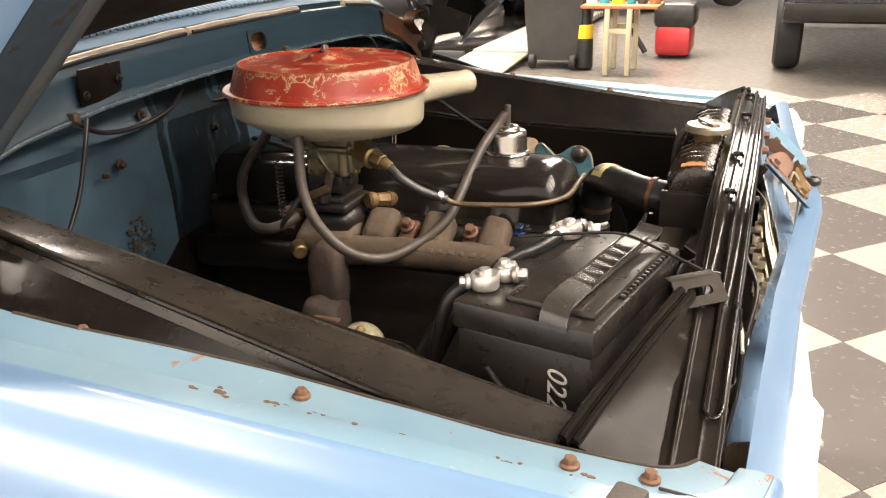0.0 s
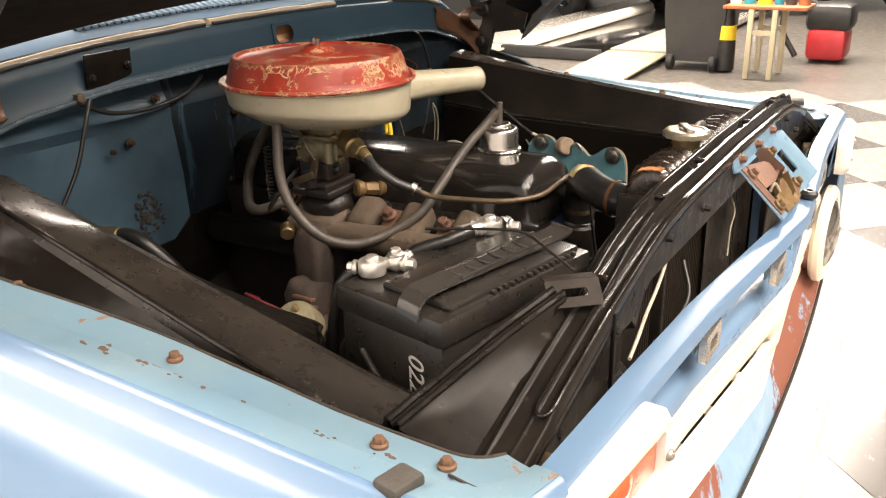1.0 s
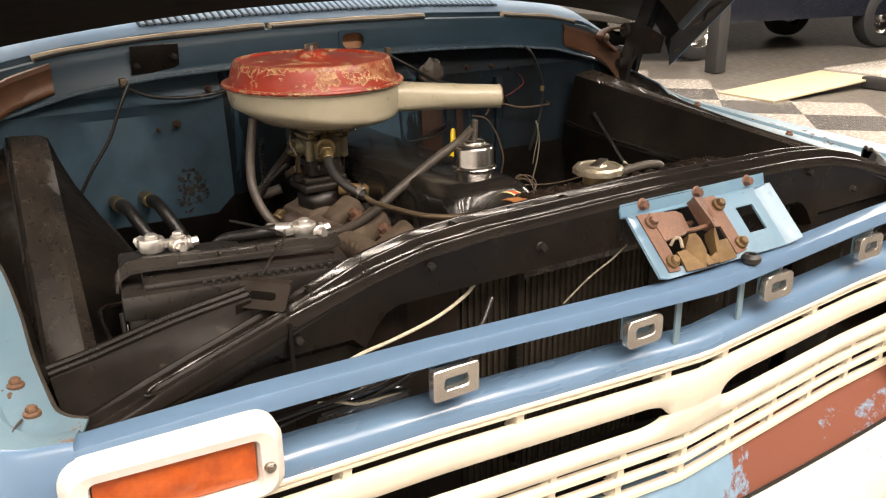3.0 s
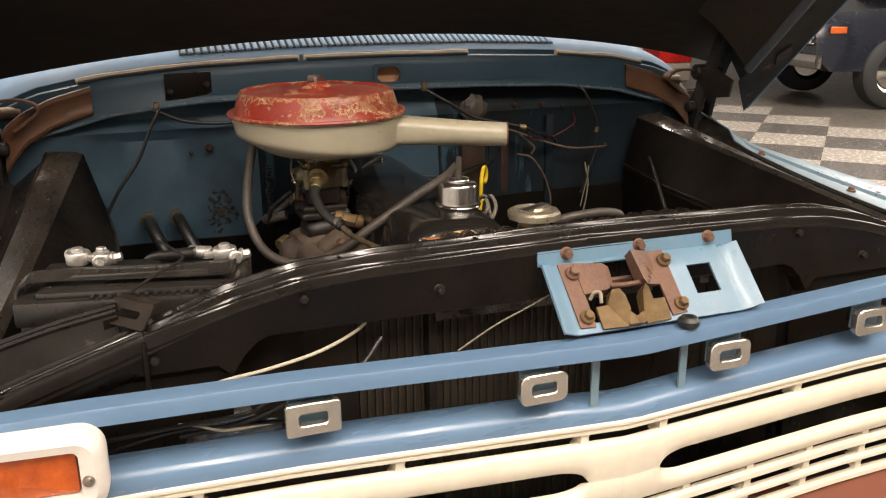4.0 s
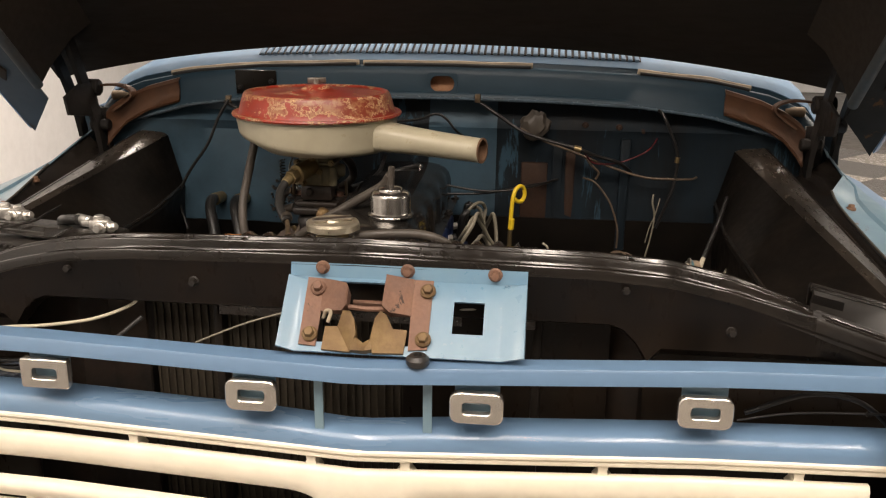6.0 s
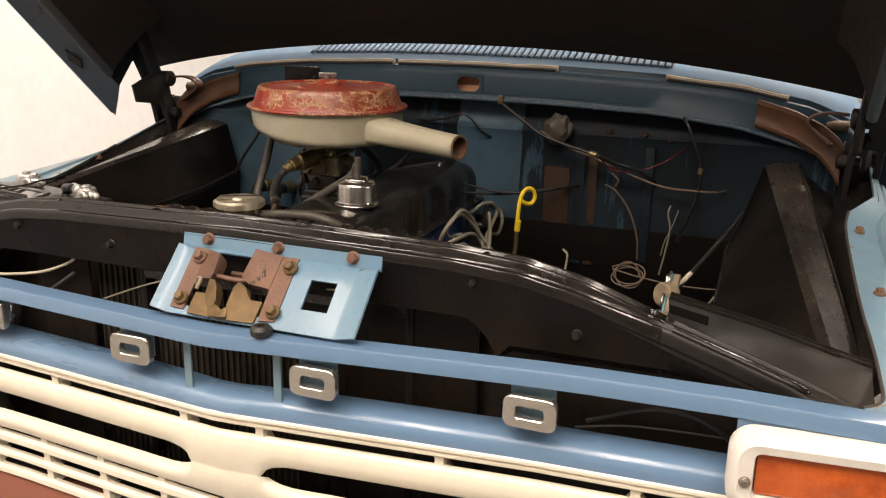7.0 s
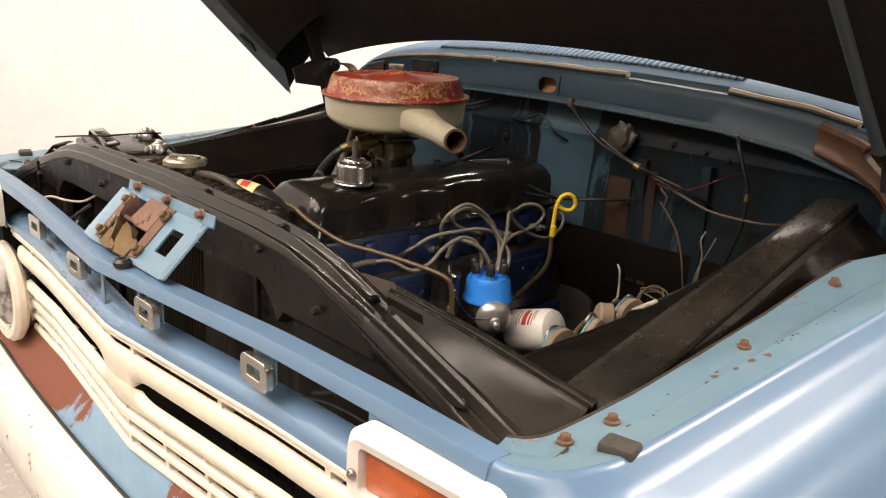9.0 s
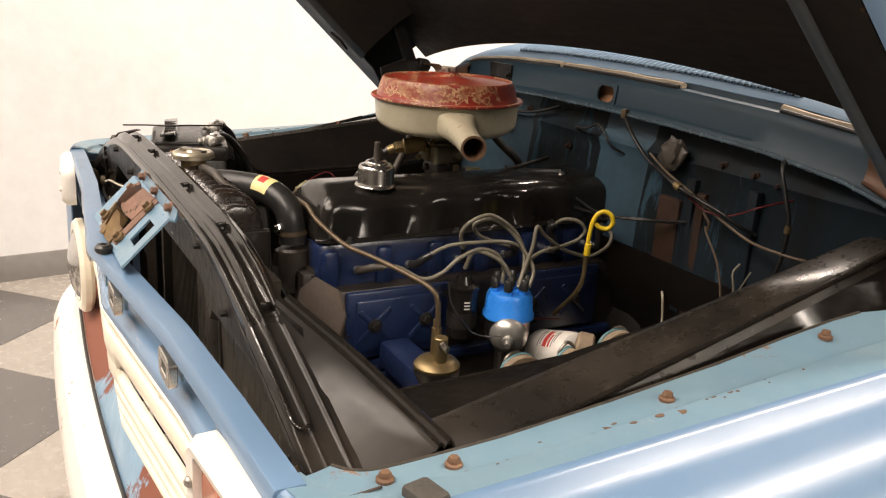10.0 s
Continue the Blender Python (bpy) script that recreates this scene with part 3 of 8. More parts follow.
def build_fender(s, label):
    t = thing("fender", label, "fender", "front fenders", at=(s * 0.85, 0.4, FLOOR_Z))
    off = Vector((s * 0.85, 0.4, FLOOR_Z))
    rows, flat = [], []
    for i, (x, y, w) in enumerate(RIDGE):
        a, c = RIDGE[max(i - 1, 0)], RIDGE[min(i + 1, len(RIDGE) - 1)]
        d = Vector((c[0] - a[0], c[1] - a[1], 0)).normalized()
        n = Vector((-d.y, d.x, 0))
        if n.x < 0 and w < 0.5 or n.y > 0 and w >= 0.5:
            n = -n
        z = ridge_z(y)
        row = []
        for (d0, z0), (d1, z1) in zip(SIDE, NOSE):
            dd, dz = d0 + (d1 - d0) * w, z0 + (z1 - z0) * w
            p = Vector((x, y, z)) + n * dd
            row.append(Vector((s * p.x, p.y, p.z + dz)) - off)
        rows.append(row)
        ix, iy = INNER[i]
        if s < 0:               # this flange narrows earlier towards the rear
            ix = lerp_table([(0.30, ix), (0.40, 0.744), (0.49, 0.757), (0.60, 0.777), (0.70, 0.785)], iy)
        fl = []
        for k, h in ((0, 0), (0.30, 0.0), (0.52, 0.001), (0.58, 0.007), (0.80, 0.010), (1, 0.012 - 0.002 * w)):
            fl.append(Vector((s * (ix + (x - ix) * k), iy + (y - iy) * k, fender_z(iy + (y - iy) * k) * (1 - k) + ridge_z(iy + (y - iy) * k) * k + h)) - off)
        flat.append(fl)
    bm = B()
    sheet(bm, rows)
    part("outer_skin", bm, "blue", t, "light blue worn paint", thick=0.003, angle=50)
    bm = B()
    sheet(bm, flat)
    part("flange", bm, "blue_flange", t, "faded teal-blue flange with rust spots", thick=0.003)
    bm = B()
    tube(bm, [f[0] + Vector((0, 0, 0.001)) for f in flat[2:]], 0.0022, 8, 3)
    part("seam_bead", bm, "seam", t, "dirty seam sealer along the inner edge")
    bm = B()
    rs = random.Random(11 + s)
    for k in range(26):
        y = 0.5 * rs.random() ** 0.8 - 0.02 if k > 9 else rs.uniform(0.18, 0.40)
        xc = lerp_table([(-0.02, 0.786), (0.25, 0.789), (0.4, 0.797), (0.55, 0.806)], y) + rs.gauss(0, 0.007 if k > 14 else 0.004)
        n_, r0 = 9, rs.uniform(0.0010, 0.0028) * (2.0 if k < 4 else 1)
        el = rs.uniform(1.0, 2.4)
        vs = []
        for q in range(n_):
            a = 2 * math.pi * q / n_
            r1 = r0 * rs.uniform(0.55, 1.25)
            vs.append(bm.verts.new(Vector((s * (xc + r1 * math.cos(a)), y + el * r1 * math.sin(a), flange_z(xc + r1 * math.cos(a), y + el * r1 * math.sin(a)) + 0.0018)) - off))
        bm.faces.new(vs)
    ob = part("rust_staining", bm, "rust_spot", t, "scattered rust spots in the crease", thick=0.0006)
    ob["kind"] = "stuff"
    bm = B()
    tube(bm, [Vector((s * 0.775, -0.016, fender_z(0) + 0.004)) - off, Vector((s * 0.783, -0.036, fender_z(0) + 0.008)) - off, Vector((s * 0.790, -0.062, fender_z(0) + 0.011)) - off], 0.0014, 6)
    part("panel_seam", bm, "rust_dark", t, "dark seam at the fender corner")
    return t


fender_r = build_fender(-1, "light blue steel front fender with rust-chipped paint beside the engine bay")
fender_l = build_fender(1, "light blue steel front fender with rust-chipped paint beside the engine bay")

# flange bolts, each a part of its fender
for fen, s in ((fender_r, -1), (fender_l, 1)):
    for bx, by in ((0.755 if s > 0 else 0.765, 0.548), (0.766, 0.304), (0.770, 0.056), (0.765, -0.008)):
        bm = B()
        hexbolt(bm, (0, 0, 0), (0, 0, 1), 0.0057, 0.0065)
        ob = part("bolt", bm, "rust_bolt", fen, "rusty flange bolt")
        ob.location = Vector((s * bx, by, flange_z(bx, by) + 0.003)) - fen.location
    bm = B()
    box(bm, (0, 0, 0.008), (0.034, 0.027, 0.013), (0, 0, 12 * s), 0.004)
    ob = part("bump_stop", bm, "stop_rubber", fen, "grey rubber hood bump stop")
    ob.location = Vector((s * 0.817, 0.004, fender_z(0) + 0.008)) - fen.location


# inner fender aprons
def build_apron(s, label):
    t = thing("inner_fender", label, "inner fender", "inner fenders", at=(s * 0.62, 0.4, FLOOR_Z))
    off = Vector((s * 0.62, 0.4, FLOOR_Z))
    rows = []
    for y in (0.03, 0.10, 0.2, 0.24, 0.27, 0.3, 0.4, 0.5, 0.56, 0.62, 0.70, 0.76, 0.80):
        ix, iz = 0.700 - 0.116 * y, 1.078 + 0.137 * y          # inner edge of the shelf
        cx, cz = 0.745 - 0.100 * y, 1.046 + 0.180 * y          # outer edge of the shelf
        ox = lerp_table([(0.0, 0.752), (0.25, 0.744), (0.4, 0.740), (0.55, 0.738), (0.62, 0.745), (0.70, 0.788), (0.9, 0.79)] if s > 0 else [(0.0, 0.752), (0.25, 0.744), (0.4, 0.747), (0.49, 0.760), (0.60, 0.780), (0.9, 0.79)], y)
        oz = fender_z(y) - 0.004
        vx = cx + (ox - cx) * 0.5
        vz = min(cz, oz) - 0.012 - 0.05 * max(y - 0.15, 0)
        jx = lerp_table([(0.03, 0.560), (0.6, 0.556), (0.8, 0.575)], y)
        jz = lerp_table([(0.03, 1.048), (0.3, 1.054), (0.6, 1.062), (0.8, 1.075)], y)
        if s < 0 and y < 0.32:          # cut back round the battery
            jx = lerp_table([(0.03, 0.668), (0.2, 0.660), (0.3, 0.560)], y)
            jz = lerp_table([(0.03, 1.056), (0.1, 1.070), (0.2, 1.084), (0.3, 1.054)], y)
        pts = [(jx + 0.020, 0.62), (jx + 0.008, 0.86), (jx, jz - 0.03), (jx - 0.003, jz - 0.006), (jx, jz), (ix - 0.004, iz - 0.004), (ix + 0.008, iz + 0.001), (cx - 0.006, cz + 0.002), (cx, cz - 0.002), (cx + 0.006, cz - 0.014), (vx, vz), (ox - 0.012, oz - 0.012), (ox - 0.003, oz - 0.002), (ox + 0.006, oz - 0.004)]
        rows.append([Vector((s * x, y, z)) - off for x, z in pts])
    for nm, a, b, mt, lb in (("wall_panel", 0, 5, "wall_black", "black painted side wall"), ("inner_slope", 4, 6, "slope_shade", "black sloping inner panel, darkened for its shade"), ("shelf", 5, 10, "black_dust_sheen", "dusty black raised shelf, lightened for its sheen"), ("outer_trough", 9, 14, "black", "black painted trough beside the fender")):
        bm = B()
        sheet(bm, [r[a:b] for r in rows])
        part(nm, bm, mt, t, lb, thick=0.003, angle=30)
    for nm, idx, rr, mt in (("rolled_bead", 4, 0.0042, "black_bar"), ("rolled_bead", 8, 0.0038, "black_bar")):
        bm = B()
        tube(bm, [r[idx] + Vector((0, 0, 0.001)) for r in rows], rr, 8, 3)
        part(nm, bm, mt, t, "glossy black rolled edge")
    return t


apron_r = build_apron(-1, "black painted steel inner fender apron with a raised shelf")
apron_l = build_apron(1, "black painted steel inner fender apron with a raised shelf")

# ---- radiator support ----
sup = thing("radiator_support", "black painted steel radiator support with ribbed top bar", "radiator support", at=(0, -0.02, FLOOR_Z))
SUP0 = Vector((0, -0.02, FLOOR_Z))


def sup_z(x):
    a = abs(x)
    return lerp_table([(0, 1.203), (0.28, 1.198), (0.36, 1.192), (0.43, 1.177), (0.52, 1.149), (0.62, 1.116), (0.72, 1.081), (0.76, 1.068)], a)


def sup_y(x):
    return -0.030 + 0.004 * (abs(x) / 0.72) ** 2


# the bar's section in the middle and at its flat ends: (forward, up)
RIBBED = [(0.0310, -0.024), (0.0315, -0.0140), (0.0305, -0.0105), (0.0280, -0.0090), (0.0262, -0.0105), (0.0240, -0.0135), (0.0205, -0.0135), (0.0180, -0.0090), (0.0152, -0.0022), (0.0142, -0.0006), (0.0130, 0.0), (0.0118, -0.0006), (0.0108, -0.0022), (0.0085, -0.0080), (0.0055, -0.0100), (0.0010, -0.0100), (-0.0020, -0.0075), (-0.0052, -0.0020), (-0.0062, -0.0005), (-0.0074, 0.0), (-0.0086, -0.0005), (-0.0098, -0.0022), (-0.0130, -0.0070), (-0.0180, -0.0085), (-0.0205, -0.010), (-0.0210, -0.022)]


def bar_section(a):
    """Ribs sink towards the corner; two of them run on as thin beads and close in a hairpin."""
    h = 0.0044 * max(0.0, min(1.0, (0.668 - a) / 0.012))
    g = 0.0036 * max(0.0, min(1.0, (0.726 - a) / 0.06))
    flat = [(0.0310, -0.030), (0.0312, -0.0135), (0.0295, -0.0106 + h), (0.0280, -0.0098 + h), (0.0262, -0.0106 + h), (0.0245, -0.0110), (0.0190, -0.0110), (0.0170, -0.0110), (0.0154, -0.0108), (0.0143, -0.0104 + h), (0.0130, -0.0096 + h), (0.0117, -0.0104 + h), (0.0106, -0.0108), (0.0085, -0.0110), (0.0055, -0.0110), (0.0010, -0.0110), (-0.0030, -0.0108), (-0.0050, -0.0107), (-0.0061, -0.0102 + g), (-0.0074, -0.0096 + g), (-0.0087, -0.0102 + g), (-0.0100, -0.0107), (-0.0130, -0.0110), (-0.0180, -0.0112), (-0.0205, -0.0115), (-0.0210, -0.022)]
    k = max(0.0, min(1.0, (a - 0.44) / 0.10))
    return [(p[0] + (q[0] - p[0]) * k, p[1] + (q[1] - p[1]) * k) for p, q in zip(RIBBED, flat)]


for nm, xa, xb, count, mt, lb in (("bar_end", -0.735, -0.525, 26, "gusset", "dusty black flat bar end with a hairpin bead"), ("top_bar", -0.525, 0.52, 60, "black_bar", "glossy black triple-ribbed bar"), ("bar_end", 0.52, 0.735, 26, "gusset_dusty", "dusty black flat bar end with a hairpin bead")):
    bm = B()
    vs = sheet(bm, [[(x, sup_y(x) + 0.02 - f, sup_z(x) - FLOOR_Z + u) for f, u in bar_section(abs(x))] for x in xs(xa, xb, count)], True)
    bm.faces.new(vs[0])
    bm.faces.new(vs[-1])
    part(nm, bm, mt, sup, lb, angle=75)
for s in (-1, 1):
    bm = B()
    leg_ = [(x, 0.0130) for x in xs(0.53, 0.660, 8)] + [(0.668, 0.0165), (0.670, 0.0205), (0.668, 0.0245)] + [(x, 0.0280) for x in xs(0.660, 0.53, 8)]
    tube(bm, [(s * x, sup_y(x) + 0.02 - f, sup_z(x) - FLOOR_Z - 0.0066) for x, f in leg_], 0.0019, 8, 2)
    part("hairpin_bead", bm, "black_bar", sup, "glossy hairpin bead")
bm = B()
box(bm, (-0.525, sup_y(0.525) - 0.0115, 1.092 - FLOOR_Z), (0.005, 0.005, 0.085), (0, 0, 0), 0.0015)
part("seam_flange", bm, "panel_black", sup)
for bx in (-0.49, -0.31, -0.145, 0.115, 0.315, 0.50):
    bm = B()
    box(bm, (bx, sup_y(bx) + 0.017, sup_z(bx) - FLOOR_Z - 0.0045), (0.006, 0.013, 0.007), (0, 0, 0), 0.002)
    part("weld_tab", bm, "black", sup)
bm = B()
cols = []
for x in xs(-0.735, 0.735, 104):
    top = sup_z(x) - 0.014
    edge_x = 0.345 if x > 0 else 0.445
    low = 1.116 - 0.055 * max(0.0, (abs(x) - edge_x + 0.055) / 0.055) ** 2.2 if abs(x) < edge_x else 0.66
    mid = max(1.095, low) if abs(x) >= edge_x else low + 0.006
    mid = min(mid, top - 0.03)
    cols.append([(x, sup_y(x) - 0.0305 + 0.02, top - 0.008 - FLOOR_Z), (x, sup_y(x) - 0.027 + 0.02, top - 0.02 - FLOOR_Z), (x, sup_y(x) - 0.024 + 0.02, mid - FLOOR_Z), (x, sup_y(x) - 0.010 + 0.02, min(mid, max(low, mid - 0.012)) - FLOOR_Z), (x, sup_y(x) + 0.02, low - 0.001 - FLOOR_Z)])
sheet(bm, cols)
part("front_panel", bm, "panel_black", sup, "black sheet panel round the core", thick=0.003)
for s in (-1, 1):
    bm = B()
    rows = []
    bead = [(0.522, -0.020, 1.163), (0.563, -0.003, 1.149), (0.62, 0.020, 1.130), (0.694, 0.050, 1.100), (0.738, 0.064, 1.086)]
    if s < 0:
        bead[0] = (0.548, -0.009, 1.154)
    for x, y, zr in bead:
        yf = min(sup_y(x) + 0.012, y - 0.004)
        zf_ = max(min(sup_z(x) - 0.0145, zr + 0.002), 1.0600)
        rows.append([(s * x, yf + 0.02, zf_ - FLOOR_Z), (s * x, yf + (y - yf) * 0.5 + 0.02, (zf_ + zr) / 2 - FLOOR_Z), (s * x, y - 0.008 + 0.02, zr - 0.003 - FLOOR_Z), (s * x, y - 0.0055 + 0.02, zr + 0.002 - FLOOR_Z), (s * x, y - 0.002 + 0.02, zr + 0.002 - FLOOR_Z), (s * x, y + 0.0005 + 0.02, zr - 0.002 - FLOOR_Z), (s * x, y + 0.004 + 0.02, zr + 0.0035 - FLOOR_Z), (s * x, y + 0.008 + 0.02, zr + 0.0035 - FLOOR_Z), (s * x, y + 0.0105 + 0.02, zr - 0.002 - FLOOR_Z), (s * x, y + 0.013 + 0.02, zr - 0.06 - FLOOR_Z)])
    sheet(bm, rows)
    part("corner_gusset", bm, "gusset_dusty" if s > 0 else "gusset", sup, "dusty black corner gusset with two pressed beads", thick=0.0025, angle=30)
    for dy, dz, rr in ((-0.004, 0.002, 0.0030), (0.006, 0.0035, 0.0032)) if s > 0 else ((-0.005, 0.002, 0.0040), (0.006, 0.0035, 0.0045)):
        bm = B()
        tube(bm, [(s * x, y + dy + 0.02, z + dz - FLOOR_Z) for x, y, z in bead], rr, 8, 4)
        part("pressed_bead", bm, "black_bar", sup, "glossy pressed bead")
    bm = B()
    # baffle from the support forward to the header, closing the side of the recess
    sheet(bm, [[(s * 0.72, sup_y(0.7) + 0.03, 1.07 - FLOOR_Z), (s * 0.72, sup_y(0.7) + 0.03, 0.62 - FLOOR_Z)], [(s * 0.735, -0.06, 1.06 - FLOOR_Z), (s * 0.735, -0.06, 0.62 - FLOOR_Z)]])
    part("side_baffle", bm, "black_dull", sup, thick=0.003)
for xa, xb in ((-0.470, -0.288), (0.296, 0.380)):
    bm = B()
    rows = []
    for x in xs(xa, xb, 6):
        rows.append([(x, 0.024 + 0.012 * math.sin(x * 70), z - FLOOR_Z) for z in (1.13, 1.06, 0.98, 0.90, 0.80)])
    sheet(bm, rows)
    part("inner_closeout", bm, "closeout", sup, "rusty brown sheet behind the opening", thick=0.003)
# added sheet that hides the core, so this opening reads dark
bm = B()
sheet(bm, [[(x, 0.012 + 0.006 * math.sin(x * 30), z - FLOOR_Z) for z in (1.14, 1.06, 0.98, 0.90, 0.80)] for x in xs(0.045, 0.300, 10)])
part("air_baffle", bm, "panel_black", sup, "black sheet added to keep the core opening dark", thick=0.003)
bm = B()
sheet(bm, [[(-0.70, 0.03, 0.80 - FLOOR_Z), (0.70, 0.03, 0.80 - FLOOR_Z)], [(-0.70, -0.055, 0.79 - FLOOR_Z), (0.70, -0.055, 0.79 - FLOOR_Z)]])
part("lower_tray", bm, "black_dull", sup, "dark dirty lower tray", thick=0.003)
bm = B()
for bx, by, bz in ((-0.516, -0.025, 1.112), (-0.357, -0.026, 1.160), (-0.20, -0.026, 1.150), (0.309, -0.026, 1.165), (0.43, -0.025, 1.120), (0.60, -0.002, 1.02), (-0.60, -0.002, 1.03)):
    pb = B()
    hexbolt(pb, (bx, sup_y(bx) + by + 0.02, bz - FLOOR_Z), (0, -1, 0), 0.0048, 0.009)
    part("bolt", pb, "black_dull", sup)
bm.free()

# ---- header panel ----
header = thing("header_panel", "light blue header panel with upper bar and rounded ledge", "header panel", at=(XC, -0.1, FLOOR_Z))
HX = xs(-0.762, 0.762, 60)
bm = B()
sec = [(-0.028, 0.0), (-0.006, 0.0), (-0.002, -0.001), (0.0, -0.004), (0.002, -0.018), (-0.001, -0.0195), (-0.004, -0.006), (-0.028, -0.003)]
bar(bm, sec, [(x, bar_y(x), bar_z(x)) for x in HX])
ob = part("upper_bar", bm, "blue", header, "light blue folded upper bar")
ob.location = -header.location
bm = B()
sec = [(-0.018, 0.0), (-0.008, 0.0), (0.004, -0.002), (0.013, -0.006), (0.018, -0.012), (0.020, -0.019), (0.020, -0.028), (0.016, -0.028), (0.015, -0.018), (0.010, -0.009), (0.002, -0.006), (-0.008, -0.004), (-0.018, -0.004)]
bar(bm, sec, [(x, bar_y(x) + 0.034, ledge_z(x)) for x in HX])
ob = part("ledge", bm, "ledge_blue", header, "light blue rounded ledge with orange scrapes")
ob.location = -header.location
# end faces that join bar and ledge beside the lamps
for s in (-1, 1):
    bm = B()
    rows = []
    for x in xs(0.605, 0.762, 6):
        rows.append([(s * x, bar_y(s * x) + 0.0035, bar_z(s * x) - 0.008), (s * x, bar_y(s * x) + 0.0015, bar_z(s * x) - 0.022), (s * x, bar_y(s * x) + 0.0015, bar_z(s * x) - 0.045), (s * x, bar_y(s * x) + 0.004, ledge_z(s * x) + 0.01), (s * x, bar_y(s * x) + 0.008, ledge_z(s * x) - 0.026)])
    sheet(bm, rows)
    ob = part("end_panel", bm, "blue", header, thick=0.003)
    ob.location = -header.location

# ---- latch plate on the header, with its latch ----
LATCH_C = XC + 0.045
latch_plate = thing("latch_plate", "light blue latch support plate with a square hole", "latch plate", at=(LATCH_C, -0.1, 1.10))
LP = latch_plate.location.copy()
bm = B()
x0, x1 = -0.078, 0.198


def plate_pt(x, k):
    """k from 0 at the top edge to 1 at the header bar."""
    y = lerp_table([(0, -0.058), (0.22, -0.064), (0.26, -0.069), (1, -0.132)], k)
    z = lerp_table([(0, 1.188), (0.22, 1.165), (0.26, 1.162), (1, 1.100)], k)
    return Vector((x, y, z)) - LP


cols_x = [x0, x0 + 0.020, x0 + 0.024, -0.036, 0.071, 0.1165, 0.151, x1 - 0.030, x1 - 0.026, x1]
ks = [0, 0.22, 0.26, 0.42, 0.58, 0.75, 0.90, 0.96, 1.0]
grid = {}
for i, x in enumerate(cols_x):
    for j, k in enumerate(ks):
        p = plate_pt(x, k)
        if i in (0, 1, 8, 9) and j < 9:
            p += Vector((0, -0.004, 0.007)) if (i == 0 or i == 9) and j >= 2 else Vector((0, 0, 0))
        grid[i, j] = bm.verts.new(p)
for i in range(len(cols_x) - 1):
    for j in range(len(ks) - 1):
        if i == 3 and j in (2, 3, 4, 5):
            continue            # opening behind the latch
        if i == 5 and j in (3, 4):
            continue            # square hole
        bm.faces.new((grid[i, j], grid[i + 1, j], grid[i + 1, j + 1], grid[i, j + 1]))
part("plate", bm, "plate_blue", latch_plate, thick=0.003, angle=25)
for bx in (-0.040, 0.060, 0.161):
    bm = B()
    hexbolt(bm, Vector((bx, -0.061, 1.176)) - LP, (0, -1, 0.12), 0.0060, 0.009)
    part("bolt", bm, "rust_brown", latch_plate)
bm = B()
lathe(bm, [(0, 0), (0.011, 0), (0.013, 0.003), (0.013, 0.008), (0.009, 0.012), (0.005, 0.012), (0.005, 0.009), (0, 0.009)], Matrix.Translation(Vector((0.083, -0.143, 1.096)) - LP), 20)
part("rubber_stop", bm, "rubber_black", latch_plate, "round black rubber stop")

hood_latch = thing("hood_latch", "rusty brown stamped hood latch bolted on a blue plate", "latch", at=(XC, -0.1, 1.14))
HL = hood_latch.location.copy()
pn = (plate_pt(0, 1) - plate_pt(0, 0.3)).normalized()        # down the plate
nn = Vector((0, -pn.z, pn.y)) * -1
nn = nn if nn.y < 0 else -nn


def latch_pt(x, k, h=0.0):
    return plate_pt(x, k) + LP - HL + nn * h


def latch_piece(name, pts, heights, mat, label="", low=0.001):
    bm = B()
    lo = [bm.verts.new(latch_pt(x, k, low)) for x, k in pts]
    hi = [bm.verts.new(latch_pt(x, k, h)) for (x, k), h in zip(pts, heights)]
    bm.faces.new(hi)
    for a in range(len(pts)):
        c = (a + 1) % len(pts)
        bm.faces.new((lo[a], lo[c], hi[c], hi[a]))
    bmesh.ops.triangulate(bm, faces=[f for f in bm.faces if len(f.verts) > 4])
    return part(name, bm, mat, hood_latch, label)


# riveted side plates, then folded jaws that rise from them
latch_piece("side_plate", [(-0.0555, 0.24), (-0.0535, 0.94), (-0.034, 0.95), (-0.034, 0.60), (-0.034, 0.25)], [0.004] * 5, "rust_brown", "rusty side plate")
latch_piece("side_plate", [(0.091, 0.22), (0.091, 0.93), (0.070, 0.95), (0.069, 0.60), (0.067, 0.22)], [0.004] * 5, "rust_brown", "rusty side plate")
latch_piece("jaw", [(-0.036, 0.25), (-0.035, 0.60), (-0.008, 0.61), (-0.0025, 0.57), (-0.0027, 0.40), (-0.006, 0.34), (-0.018, 0.29)], [0.005, 0.005, 0.014, 0.020, 0.022, 0.018, 0.010], "rust_brown", "rusty folded jaw")
latch_piece("jaw", [(0.069, 0.22), (0.069, 0.60), (0.046, 0.61), (0.038, 0.57), (0.038, 0.23)], [0.005, 0.005, 0.014, 0.022, 0.018], "rust_brown", "rusty folded jaw")
latch_piece("guide_plate", [(-0.0260, 0.75), (-0.012, 0.75), (-0.0055, 0.63), (0.0030, 0.64), (0.0085, 0.71), (0.0118, 0.84), (0.0085, 0.93), (0.0060, 1.0), (-0.0265, 0.985)], [0.005, 0.006, 0.018, 0.020, 0.018, 0.014, 0.010, 0.006, 0.005], "rust_gold", "yellow-brown guide plate")
